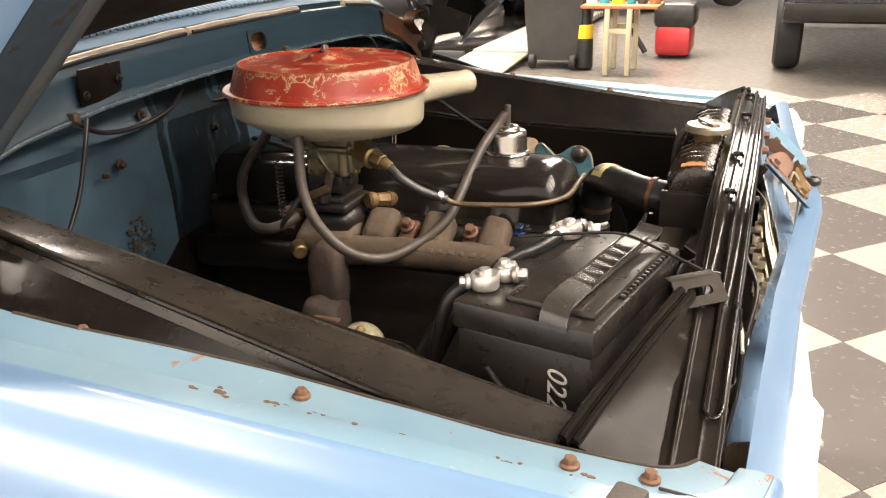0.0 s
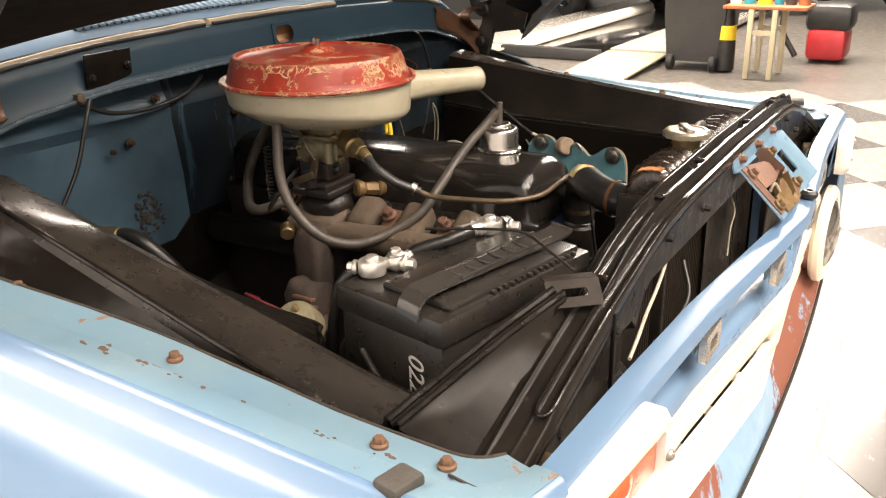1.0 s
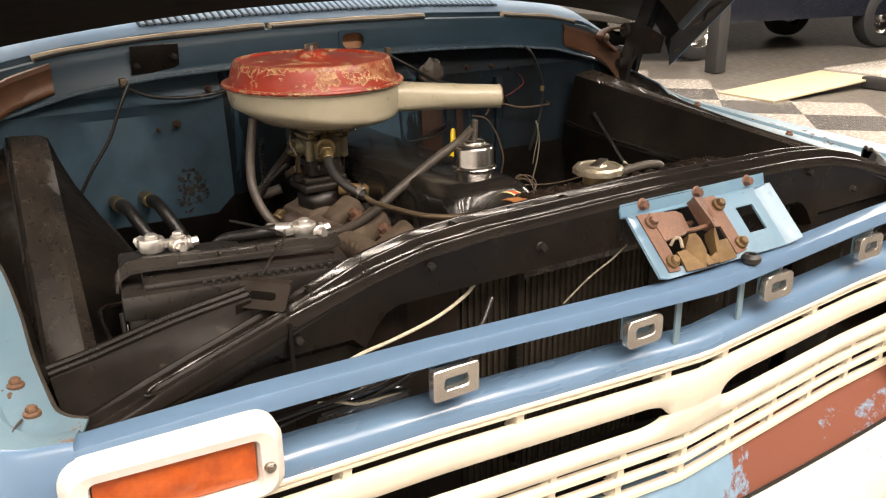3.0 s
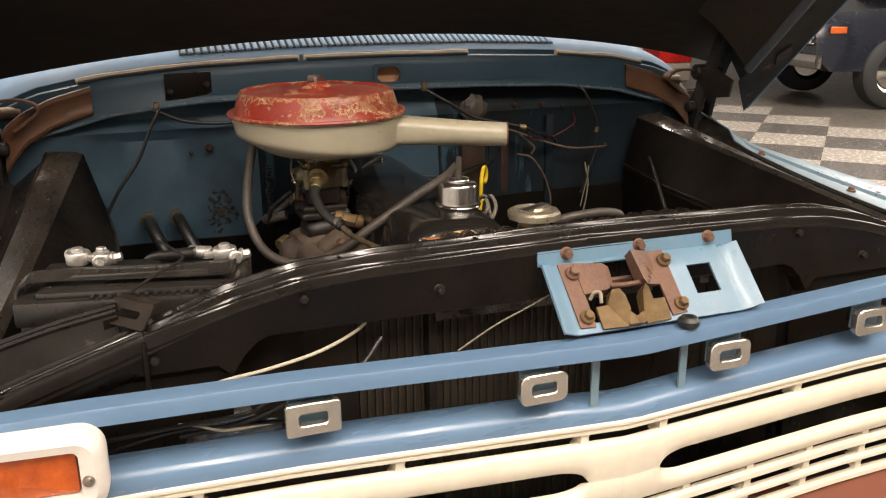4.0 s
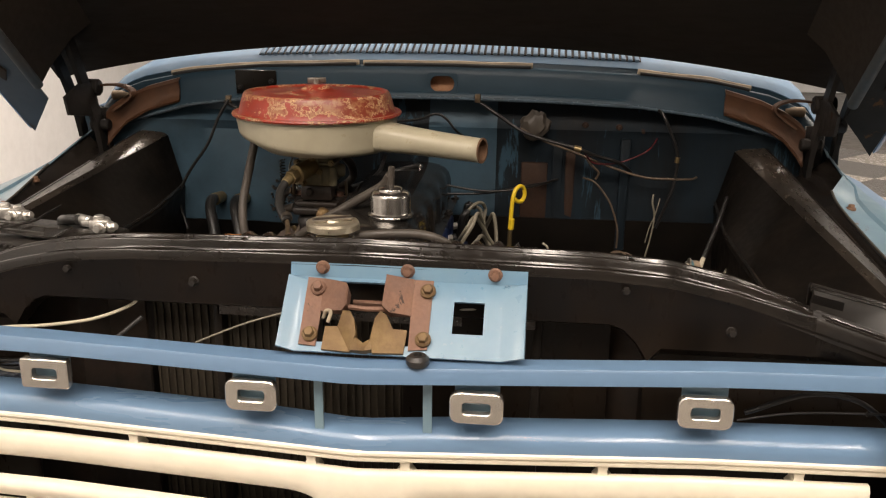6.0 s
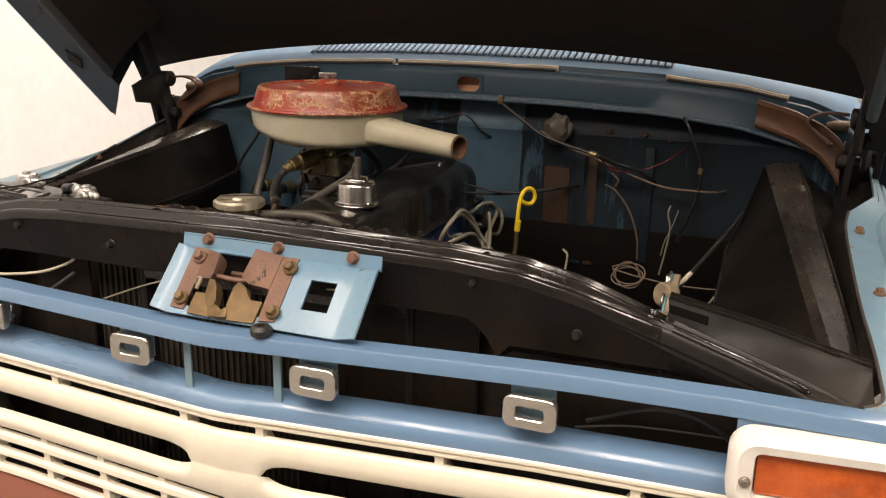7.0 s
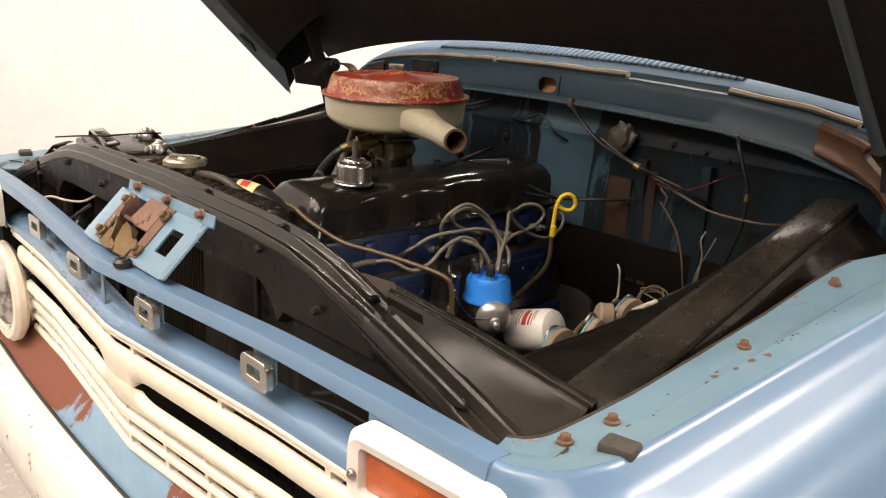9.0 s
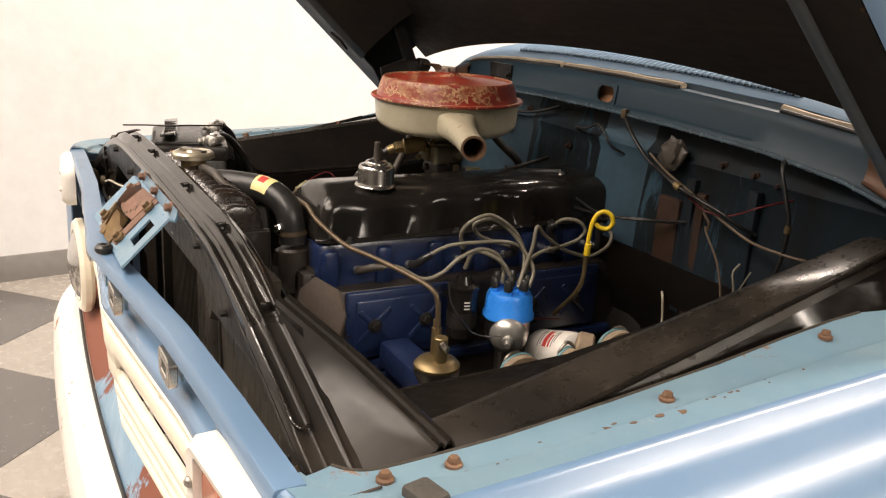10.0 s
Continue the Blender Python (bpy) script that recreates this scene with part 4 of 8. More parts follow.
latch_piece("guide_plate", [(0.0284, 0.87), (0.0320, 0.70), (0.0375, 0.63), (0.0440, 0.65), (0.0510, 0.75), (0.0670, 0.75), (0.0655, 0.985), (0.0310, 1.0), (0.0290, 0.94)], [0.014, 0.020, 0.022, 0.016, 0.006, 0.005, 0.005, 0.006, 0.010], "rust_gold", "yellow-brown guide plate")
latch_piece("guide_bottom", [(0.0068, 0.93), (0.0118, 0.87), (0.0200, 0.91), (0.0284, 0.88), (0.0310, 0.98), (0.0230, 1.045), (0.0170, 1.045), (0.0068, 0.99)], [0.009, 0.012, 0.008, 0.012, 0.010, 0.012, 0.012, 0.009], "rust_gold", "yellow-brown curved guide")
bm = B()
tube(bm, [latch_pt(-0.002, 0.56, 0.010), latch_pt(0.022, 0.565, 0.008), latch_pt(0.046, 0.56, 0.010)], 0.0032, 8)
part("cross_pin", bm, "rust_brown", hood_latch)
bm = B()
box(bm, latch_pt(0.022, 0.42, -0.018), (0.05, 0.005, 0.012), (30, 0, 0), 0.001)
part("striker_hook", bm, "rust_brown", hood_latch)
bm = B()
tube(bm, [latch_pt(-0.030, 0.66, 0.004), latch_pt(-0.026, 0.62, 0.012), latch_pt(-0.020, 0.64, 0.014), latch_pt(-0.022, 0.74, 0.012)], 0.0022, 8)
part("spring", bm, "seal", hood_latch)
for bx, bk, mt in ((-0.041, 0.36, "rust_brown"), (0.086, 0.34, "rust_gold"), (-0.042, 0.84, "rust_gold"), (0.086, 0.84, "rust_gold")):
    bm = B()
    hexbolt(bm, latch_pt(bx, bk, 0.006), nn, 0.0062, 0.007)
    part("bolt", bm, mt, hood_latch)
# small stays under the bar
for bx in (-0.032, 0.092):
    bm = B()
    box(bm, (bx - LP.x, bar_y(bx) + 0.024 - LP.y, 1.045 - LP.z), (0.010, 0.003, 0.085))
    part("stay", bm, "blue_flange", latch_plate)

# ---- four chrome badge blocks between bar and ledge ----
for i, (bx, shape) in enumerate(((-0.365, 0), (-0.106, 1), (0.148, 2), (0.397, 1))):
    by = bar_y(bx) + 0.006
    badge = thing("badge_block", "pitted chrome badge block on a blue tab", "badge", "chrome badge blocks", at=(bx, by, 1.050))
    bm = B()
    m = pose(0, 0, 0, 90, 0, 0)
    ring_plate(bm, rounded(0.059, 0.037, 0.010 if shape else 0.004), rounded(0.031, 0.0135, 0.004), -0.005, 0.006, m)
    edges = [e for e in bm.edges if e.calc_face_angle(0) > 1.0]
    bmesh.ops.bevel(bm, geom=edges, offset=0.0011, segments=1, affect="EDGES", profile=0.5)
    ob = part("frame_block", bm, "badge", badge, "worn chrome frame", angle=25)
    ob.location = (0, 0, -0.002)
    bm = B()
    box(bm, (0, 0.011, 0.012), (0.050, 0.003, 0.050), (0, 0, 0), 0.001)
    part("mount_tab", bm, "blue_flange", badge)

# ---- grille ----
grille = thing("grille", "cream painted steel grille with horizontal slots", "grille", at=(XC, -0.2, FLOOR_Z))
GX = xs(-0.55, 0.57, 48)


def gy(x, z):
    return bar_y(x) + 0.018 + 0.10 * max(0.98 - z, 0)


def rail(name, z0, z1, depth=0.02, a=-0.57, b=0.59, fwd=0.0, label=""):
    bm = B()
    h = z1 - z0
    r = min(0.004, h * 0.3)
    sec = [(-depth, -h), (-r, -h), (0, -h + r), (0, -r), (-r, 0), (-depth, 0)]
    bar(bm, sec, [(x, gy(x, z1) - fwd, z1) for x in xs(a, b, 40)])
    ob = part(name, bm, "cream", grille, label)
    ob.location = -grille.location


rail("molding", 0.979, 0.987, 0.010, a=-0.60, b=0.615, fwd=0.006, label="cream top molding with two beads")
rail("molding", 0.971, 0.978, 0.010, a=-0.60, b=0.615, fwd=0.003)
SLOT_Z, SLOT_H = 0.903, 0.0175


def slot_half(x):
    d_ = max(x - (XC + 0.054), (XC - 0.047) - x)
    if d_ <= 0:
        return 0.0
    k = min(d_ / 0.045, 1.0)
    return SLOT_H * math.sqrt(max(1 - (1 - k) ** 2, 0.0))


GRX = sorted(set(xs(-0.57, 0.59, 40) + xs(XC - 0.095, XC + 0.102, 40)))
for nm, zo, sg, lb in (("upper_band", 0.957, 1, "broad cream band with round-ended slots"), ("middle_band", 0.860, -1, "cream band below the long slots")):
    bm = B()
    rows = []
    for x in GRX:
        h = slot_half(x)
        zi = SLOT_Z + sg * (h if h > 0 else -0.0005)
        k = min(h / 0.007, 1.0)
        y0 = gy(x, zo) - 0.004
        y1 = gy(x, zi) - 0.005
        rows.append([(x, y0 + 0.009, zo), (x, y0 + 0.003, zo), (x, y0, zo - sg * 0.005), (x, (y0 + y1) / 2 - 0.003, (zo + zi) / 2), (x, y1 - 0.001, zi + sg * 0.006), (x, y1 + 0.004 * k, zi + sg * 0.001), (x, y1 + 0.004 * k + 0.007 * k, zi)])
    sheet(bm, rows)
    ob = part(nm, bm, "cream", grille, lb, thick=0.002, angle=60)
    ob.location = -grille.location
rail("lower_rail", 0.834, 0.850, 0.010, fwd=0.004)
rail("lower_rail", 0.806, 0.819, 0.010, fwd=0.004)
rail("lower_rail", 0.775, 0.790, 0.010, fwd=0.004)


def dividers(z0, z1, places):
    for px_ in places:
        bm = B()
        zm, hh = (z0 + z1) / 2, (z1 - z0) / 2 + 0.003
        slab(bm, [(-0.011, hh), (-0.0065, hh * 0.55), (-0.0050, 0.0), (-0.0065, -hh * 0.55), (-0.011, -hh), (0.011, -hh), (0.0065, -hh * 0.55), (0.0050, 0.0), (0.0065, hh * 0.55), (0.011, hh)], -0.018, 0.0, pose(px_, gy(px_, z1) + 0.002, zm, 90, 0, 0))
        ob = part("divider", bm, "cream", grille)
        ob.location = -grille.location


dividers(0.955, 0.973, [XC + d for d in (-0.50, -0.28, -0.055, 0.055, 0.28, 0.50)])
for a, b in ((0.849, 0.861), (0.819, 0.835), (0.789, 0.807)):
    dividers(a, b, [XC + d for d in (-0.55, -0.44, -0.33, -0.22, -0.11, 0.0, 0.11, 0.22, 0.33, 0.44, 0.55)])
for s in (-1, 1):
    bm = B()
    lathe(bm, [(0.068, 0.0), (0.098, 0.002), (0.106, 0.010), (0.106, 0.022), (0.098, 0.030), (0.080, 0.030), (0.072, 0.020), (0.068, 0.0)], Matrix.Translation((XC + s * 0.655, bar_y(s * 0.65) + 0.02, 0.845)) @ frame_to((0, -1, 0)), 40)
    ob = part("headlight_bezel", bm, "cream", grille, "cream headlight surround")
    ob.location = -grille.location

for s in (-1, 1):
    hl = thing("headlight", "round glass headlight in a cream surround", "headlight", "headlights", at=(XC + s * 0.655, bar_y(0.65) + 0.012, 0.845))
    bm = B()
    lathe(bm, [(0.088, -0.03), (0.088, 0.012), (0.084, 0.020), (0.080, 0.022), (0.079, 0.016)], frame_to((0, -1, 0)), 40)
    part("trim_ring", bm, "chrome", hl, "chrome retaining ring")
    bm = B()
    lathe(bm, [(0.080, 0.014), (0.070, 0.024), (0.045, 0.033), (0.02, 0.037), (0, 0.038)], frame_to((0, -1, 0)), 40)
    part("lens", bm, "chrome", hl, "ribbed glass lens")

# ---- turn lamps ----
for s in (-1, 1):
    lx, lw = 0.690, 0.196
    ly = bar_y(lx) - 0.012
    lamp = thing("turn_signal_lamp", "white bezelled turn signal lamp with an amber lens", "turn signal", "turn signal lamps", at=(s * lx + (0.008 if s > 0 else 0.022), ly, 1.035 if s > 0 else 1.040))
    lamp.rotation_euler = (0, 0, radians(s * 5))
    m = pose(0, 0, 0, 90, 0, 0)
    bm = B()
    o1, o2 = rounded(lw, 0.086, 0.024, 6), rounded(lw - 0.018, 0.068, 0.018, 6)
    i1, i2 = rounded(lw - 0.046, 0.050, 0.007, 6), rounded(lw - 0.050, 0.046, 0.005, 6)
    rows = [[m @ Vector((x, y, z)) for x, y in pts] for pts, z in ((o1, -0.014), (o1, 0.004), (o2, 0.014), (i1, 0.012), (i2, 0.002), (i2, -0.014))]
    sheet(bm, rows, True)
    part("bezel", bm, "white", lamp, "white painted bezel", angle=50)
    bm = B()
    slab(bm, rounded(lw - 0.052, 0.044, 0.004, 4), -0.006, 0.005, m, 0.002)
    part("lens", bm, "amber", lamp, "amber lens")
    bm = B()
    lathe(bm, [(0, 0.008), (0.004, 0.008), (0.009, 0.006), (0.015, 0.0052), (0.0155, 0.004)], Matrix.Translation((0.004, 0, 0)) @ frame_to((0, -1, 0)), 24)
    part("lens_boss", bm, "amber", lamp)
    for d in (-1, 1):
        bm = B()
        hexbolt(bm, (d * (lw / 2 - 0.016), -0.0135, -0.006), (0, -1, 0), 0.004, 0.003)
        part("screw", bm, "steel", lamp)

# ---- gravel pan and bumper ----
def trim_y(x):
    return -0.137 + 0.055 * x * x + 0.5 * max(abs(x) - 0.80, 0) ** 1.5


bm = B()
rows = []
for x in xs(-0.90, 0.90, 40):
    g0 = gy(x, 0.775)
    rows.append([(x, g0 + 0.030, 0.784), (x, g0 + 0.004, 0.774), (x, g0 - 0.002, 0.766), (x, (g0 + trim_y(x)) / 2, 0.730), (x, trim_y(x) + 0.004, 0.699)])
pan = thing("gravel_pan", "light blue gravel pan with brown primer patches below the grille", "gravel pan")
sheet(bm, [r[1:] for r in rows])
part("face", bm, "pan_paint", pan, "worn painted face", thick=0.004)
bm = B()
sheet(bm, [r[:2] for r in rows])
part("upper_lip", bm, "pan_paint", pan, thick=0.003)
bumper = thing("bumper", "white painted steel front bumper with rust chips", "bumper", at=(0, -0.18, FLOOR_Z))
bm = B()
sec = [(-0.005, 0.0), (0.025, 0.004), (0.050, -0.006), (0.062, -0.035), (0.066, -0.085), (0.060, -0.130), (0.045, -0.155), (0.020, -0.160), (0.018, -0.154), (0.042, -0.148), (0.056, -0.125), (0.060, -0.085), (0.056, -0.037), (0.046, -0.012), (0.025, -0.004), (-0.005, -0.006)]
path = [(x, trim_y(x), 0.703) for x in xs(-0.98, 0.98, 60)]
bar(bm, sec, path)
ob = part("face_bar", bm, "white_bumper", bumper, "white bumper bar")
ob.location = -bumper.location
bm = B()
tube(bm, [(x, y - 0.001, z + 0.002) for x, y, z in path[::3]], 0.0035, 8, 2)
ob = part("edge_strip", bm, "rubber_black", bumper, "dark edge strip")
ob.location = -bumper.location

# ---- cowl, firewall, hinges, hood ----
cowl = thing("cowl", "blue painted steel cowl with louvred top panel", "cowl", at=(0, 0.85, FLOOR_Z))
CW = cowl.location.copy()


def cowl_top(x):
    a = abs(x)
    return lerp_table([(0, 1.340), (0.2, 1.338), (0.4, 1.330), (0.55, 1.316), (0.68, 1.290), (0.75, 1.258), (0.80, 1.19)], a)


def cowl_low(x):
    a = abs(x)
    return lerp_table([(0, 1.278), (0.2, 1.276), (0.4, 1.268), (0.55, 1.250), (0.68, 1.215), (0.75, 1.185), (0.80, 1.15)], a)


def cowl_y(x):
    return 0.800 + 0.06 * abs(x) ** 2


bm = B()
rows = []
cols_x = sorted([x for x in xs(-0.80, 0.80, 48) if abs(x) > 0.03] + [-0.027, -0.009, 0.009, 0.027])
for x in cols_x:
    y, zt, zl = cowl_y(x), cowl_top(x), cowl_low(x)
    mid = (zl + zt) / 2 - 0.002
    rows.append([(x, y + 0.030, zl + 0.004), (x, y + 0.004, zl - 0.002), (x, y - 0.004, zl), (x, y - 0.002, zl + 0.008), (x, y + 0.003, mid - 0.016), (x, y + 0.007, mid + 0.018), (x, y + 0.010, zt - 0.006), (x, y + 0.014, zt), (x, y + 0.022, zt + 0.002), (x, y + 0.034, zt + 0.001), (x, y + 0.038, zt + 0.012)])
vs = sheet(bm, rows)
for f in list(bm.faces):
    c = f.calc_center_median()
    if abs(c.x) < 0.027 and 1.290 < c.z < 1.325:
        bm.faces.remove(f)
ob = part("face_panel", bm, "cowl_blue", cowl, "blue rain channel face, darkened for the hood's shade", thick=0.003)
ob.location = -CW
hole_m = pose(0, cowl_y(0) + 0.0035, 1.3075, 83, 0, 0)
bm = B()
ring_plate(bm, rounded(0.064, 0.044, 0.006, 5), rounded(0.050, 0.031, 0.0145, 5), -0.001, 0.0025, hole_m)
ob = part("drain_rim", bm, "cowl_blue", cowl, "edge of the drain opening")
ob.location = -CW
bm = B()
sheet(bm, [[(x, 0.816, 1.330), (x, 0.827, 1.318), (x, 0.829, 1.303), (x, 0.822, 1.292), (x, 0.808, 1.288)] for x in (-0.16, -0.08, 0.0, 0.08, 0.16)])
ob = part("drain_channel", bm, "rust", cowl, "rusty inside of the drain opening", thick=0.002)
ob.location = -CW
bm = B()
rows = []
for x in xs(-0.805, 0.805, 60):
    y, zt = cowl_y(x) + 0.038, cowl_top(x)
    rows.append([(x, y - 0.002, zt + 0.012), (x, y + 0.01, zt + 0.022), (x, y + 0.06, zt + 0.040), (x, y + 0.14, zt + 0.052), (x, y + 0.25, zt + 0.06)])
sheet(bm, rows)
ob = part("top_panel", bm, "cowl_top", cowl, "light blue cowl top", thick=0.003)
ob.location = -CW
# black sheet on the top panel gives the louvre gaps their shade
bm = B()
rows = []
for x in xs(-0.408, 0.408, 40):
    rows.append([(x, cowl_y(x) + 0.052, cowl_top(x) + 0.0265), (x, cowl_y(x) + 0.075, cowl_top(x) + 0.0350), (x, cowl_y(x) + 0.097, cowl_top(x) + 0.0428)])
sheet(bm, rows)
ob = part("louvre_field", bm, "underside", cowl, "black sheet for the shaded slots between the louvres", thick=0.002)
ob.location = -CW
n_l = 58
for i in range(n_l):
    x = -0.40 + 0.80 * i / (n_l - 1)
    bm = B()
    box(bm, (0, 0, 0), (0.0088, 0.050, 0.007), (20, 0, 0), 0.002)
    ob = part("louvre", bm, "cowl_top", cowl)
    ob.location = Vector((x, cowl_y(x) + 0.073, cowl_top(x) + 0.0355)) - CW
for a, b in ((-0.60, -0.18), (-0.17, 0.185), (0.40, 0.63)):
    bm = B()
    tube(bm, [(x, cowl_y(x) + 0.024 + 0.0008 * math.sin(x * 37), cowl_top(x) + 0.007 + 0.0006 * math.sin(x * 51)) for x in xs(a, b, 14)], 0.0065, 8, 2)
    ob = part("seal_strip", bm, "seal", cowl, "cracked tan rubber seal strip")
    ob.location = -CW
    # a black tube stands for the shadow under the seal
    bm = B()
    tube(bm, [(x, cowl_y(x) + 0.0165, cowl_top(x) + 0.0045) for x in xs(a + 0.004, b - 0.004, 14)], 0.0042, 8, 2)
    ob = part("seal_channel", bm, "rubber_black", cowl, "black strip for the shadow in the channel below the seal")
    ob.location = -CW
bm = B()
tube(bm, [(x, cowl_y(x) - 0.005, cowl_low(x) + 0.001) for x in xs(-0.68, 0.68, 40)], 0.0036, 8, 2)
ob = part("lower_lip", bm, "lip_blue", cowl, "rolled lower lip painted lighter for its highlight")
ob.location = -CW
for bx in (-0.462, 0.075):
    bm = B()
    box(bm, (bx, cowl_y(bx) - 0.006, cowl_low(bx) + 0.003), (0.012, 0.014, 0.018), (0, 0, 0), 0.002)
    ob = part("wire_clip", bm, "pipe", cowl, "small metal wire clip")
    ob.location = -CW
bm = B()
box(bm, (-0.400, cowl_y(-0.4) - 0.001, 1.302), (0.088, 0.004, 0.050), (4, 0, 3), 0.001)
ob = part("black_cover_plate", bm, "panel_black", cowl, "flat black cover plate")
ob.location = -CW
for bx in (-0.434, -0.366):
    bm = B()
    hexbolt(bm, (bx, cowl_y(-0.4) - 0.004, 1.303 - 0.012 * (bx < -0.4)), (0, -1, 0), 0.0045, 0.004)
    ob = part("bolt", bm, "black_dull", cowl)
    ob.location = -CW

firewall = thing("firewall", "dull blue painted steel firewall with dirt and rust", "firewall", at=(0, 0.84, FLOOR_Z))
FW = firewall.location.copy()
for fa, fb, fmat, flab in ((-0.82, -0.275, "blue_dull", "dull blue panel with black overspray"), (-0.275, -0.03, "firewall_dark", "dirty blue-black panel, partly darkened for hood shade"), (-0.03, 0.115, "blue_dull", "dull blue panel with dirt"), (0.115, 0.82, "firewall_dark", "dirty blue-black panel, partly darkened for hood shade")):
    # the lowest rows form a separate, near-black sheet
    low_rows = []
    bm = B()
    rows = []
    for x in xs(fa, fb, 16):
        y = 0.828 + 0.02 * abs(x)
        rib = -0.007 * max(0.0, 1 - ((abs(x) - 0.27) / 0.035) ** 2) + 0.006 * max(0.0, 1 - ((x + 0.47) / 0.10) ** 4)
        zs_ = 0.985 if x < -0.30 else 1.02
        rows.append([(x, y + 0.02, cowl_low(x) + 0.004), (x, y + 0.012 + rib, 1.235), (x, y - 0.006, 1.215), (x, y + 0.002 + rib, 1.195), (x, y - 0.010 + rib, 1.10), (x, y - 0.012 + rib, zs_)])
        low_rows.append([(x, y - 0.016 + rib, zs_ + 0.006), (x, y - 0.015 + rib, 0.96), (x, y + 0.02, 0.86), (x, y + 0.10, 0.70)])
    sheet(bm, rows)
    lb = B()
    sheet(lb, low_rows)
    ob = part("toe_board", lb, "wall_black", firewall, "black lower board", thick=0.004)
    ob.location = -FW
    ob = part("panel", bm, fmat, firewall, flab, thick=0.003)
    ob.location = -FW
for x, w, z0, z1, mm in ((0.197, 0.056, 1.005, 1.145, "rust_grime"), (0.245, 0.022, 0.94, 1.19, "firewall_dark"), (0.272, 0.020, 0.94, 1.17, "rust_grime"), (0.385, 0.020, 0.96, 1.20, "firewall_dark")):
    bm = B()
    box(bm, (x, 0.824, (z0 + z1) / 2), (w, 0.016, z1 - z0), (0, 0, 0), 0.003)
    ob = part("stiffener", bm, mm, firewall)
    ob.location = -FW

for bx, bz, br in ((-0.37, 1.176, 0.0055), (-0.405, 1.168, 0.003), (-0.30, 1.235, 0.005), (-0.13, 1.18, 0.005), (0.30, 1.225, 0.005), (0.37, 1.222, 0.005), (0.42, 1.215, 0.004)):
    bm = B()
    hexbolt(bm, Vector((bx, 0.8275 + (0.006 if bz > 1.2 else -0.0035), bz)) - FW, (0, -1, 0), br, 0.008)
    part("bolt", bm, "rust_grime", firewall)
# burst of rust and torn seam where a fitting was removed
bm = B()
rnd = random.Random(5)
for k in range(70):
    a, r = rnd.random() * 6.28, 0.036 * rnd.random()
    box(bm, (-0.359 + r * math.cos(a), 0.8215, 1.045 + 1.25 * r * math.sin(a)), (rnd.uniform(0.002, 0.008), 0.004, rnd.uniform(0.002, 0.008)), (rnd.uniform(-15, 15), rnd.uniform(0, 90), 0), 0.001)
ob = part("rust_patch", bm, "rust_crust", firewall, "crusted rust patch")
ob["kind"] = "stuff"
ob.location = -FW
# crumpled tape bundle
bm = B()
bmesh.ops.create_icosphere(bm, subdivisions=3, radius=0.030)
for v in bm.verts:
    v.co *= 1 + 0.35 * noise.noise(v.co * 70)
    v.co.y *= 0.45
bmesh.ops.translate(bm, vec=(0.195, 0.812, 1.225), verts=bm.verts)
ob = part("crumpled_grommet", bm, "rubber", firewall, "crumpled grey grommet")
ob.location = -FW

# side posts between cowl and fender
for s in (-1, 1):
    bm = B()
    rows = []
    for z in (0.5, 0.9, 1.10, 1.17, 1.225):
        rows.append([(s * 0.775, 0.85, z), (s * 0.805, 0.865, z), (s * 0.830, 0.93, z), (s * 0.855, 1.08, z)])
    sheet(bm, rows)
    single("cab_corner_post", bm, "blue", "light blue cab corner post below the windscreen", "cab post", "cab corner posts", thick=0.004)

hood = thing("hood", "open light blue hood with a black underside on hinges", "hood", at=(-0.004, 0.75, 1.36))
HD = hood.location.copy()
HOOD_A = radians(43)
hv = Vector((0, -math.cos(HOOD_A), math.sin(HOOD_A)))     # towards the raised front edge
hn = Vector((0, math.sin(HOOD_A), math.cos(HOOD_A)))      # outer normal


def hood_pt(u, v, w):
    return Vector((u * (1.010 if u > 0 else 1.028), 0, 0)) + hv * v + hn * (w + 0.008)


def crown(u):
    return 0.030 * (1 - (abs(u) / 0.86) ** 2)


def rear(u):
    return 0.11 * (abs(u) / 0.86) ** 2.2


bm = B()
rows = []
for v in xs(0.0, 1.12, 14):
    row = []
    for u in xs(-0.84, 0.84, 24):
        vv = v - (0.010 + rear(u)) * (1 - v / 1.12)
        row.append(hood_pt(u, vv, 0.012 + crown(u)))
    rows.append(row)
sheet(bm, rows)
part("inner_panel", bm, "underside", hood, "black painted underside", thick=0.004)
bm = B()
rows = []
for v in xs(0.0, 1.12, 14):
    row = []
    for u in xs(-0.842, 0.842, 24):
        vv = v - (rear(u) + 0.018) * (1 - v / 1.12)
        row.append(hood_pt(u, vv, 0.05 + crown(u)))
    rows.append(row)
sheet(bm, rows)
part("outer_skin", bm, "blue", hood, "light blue outer skin", thick=0.004)
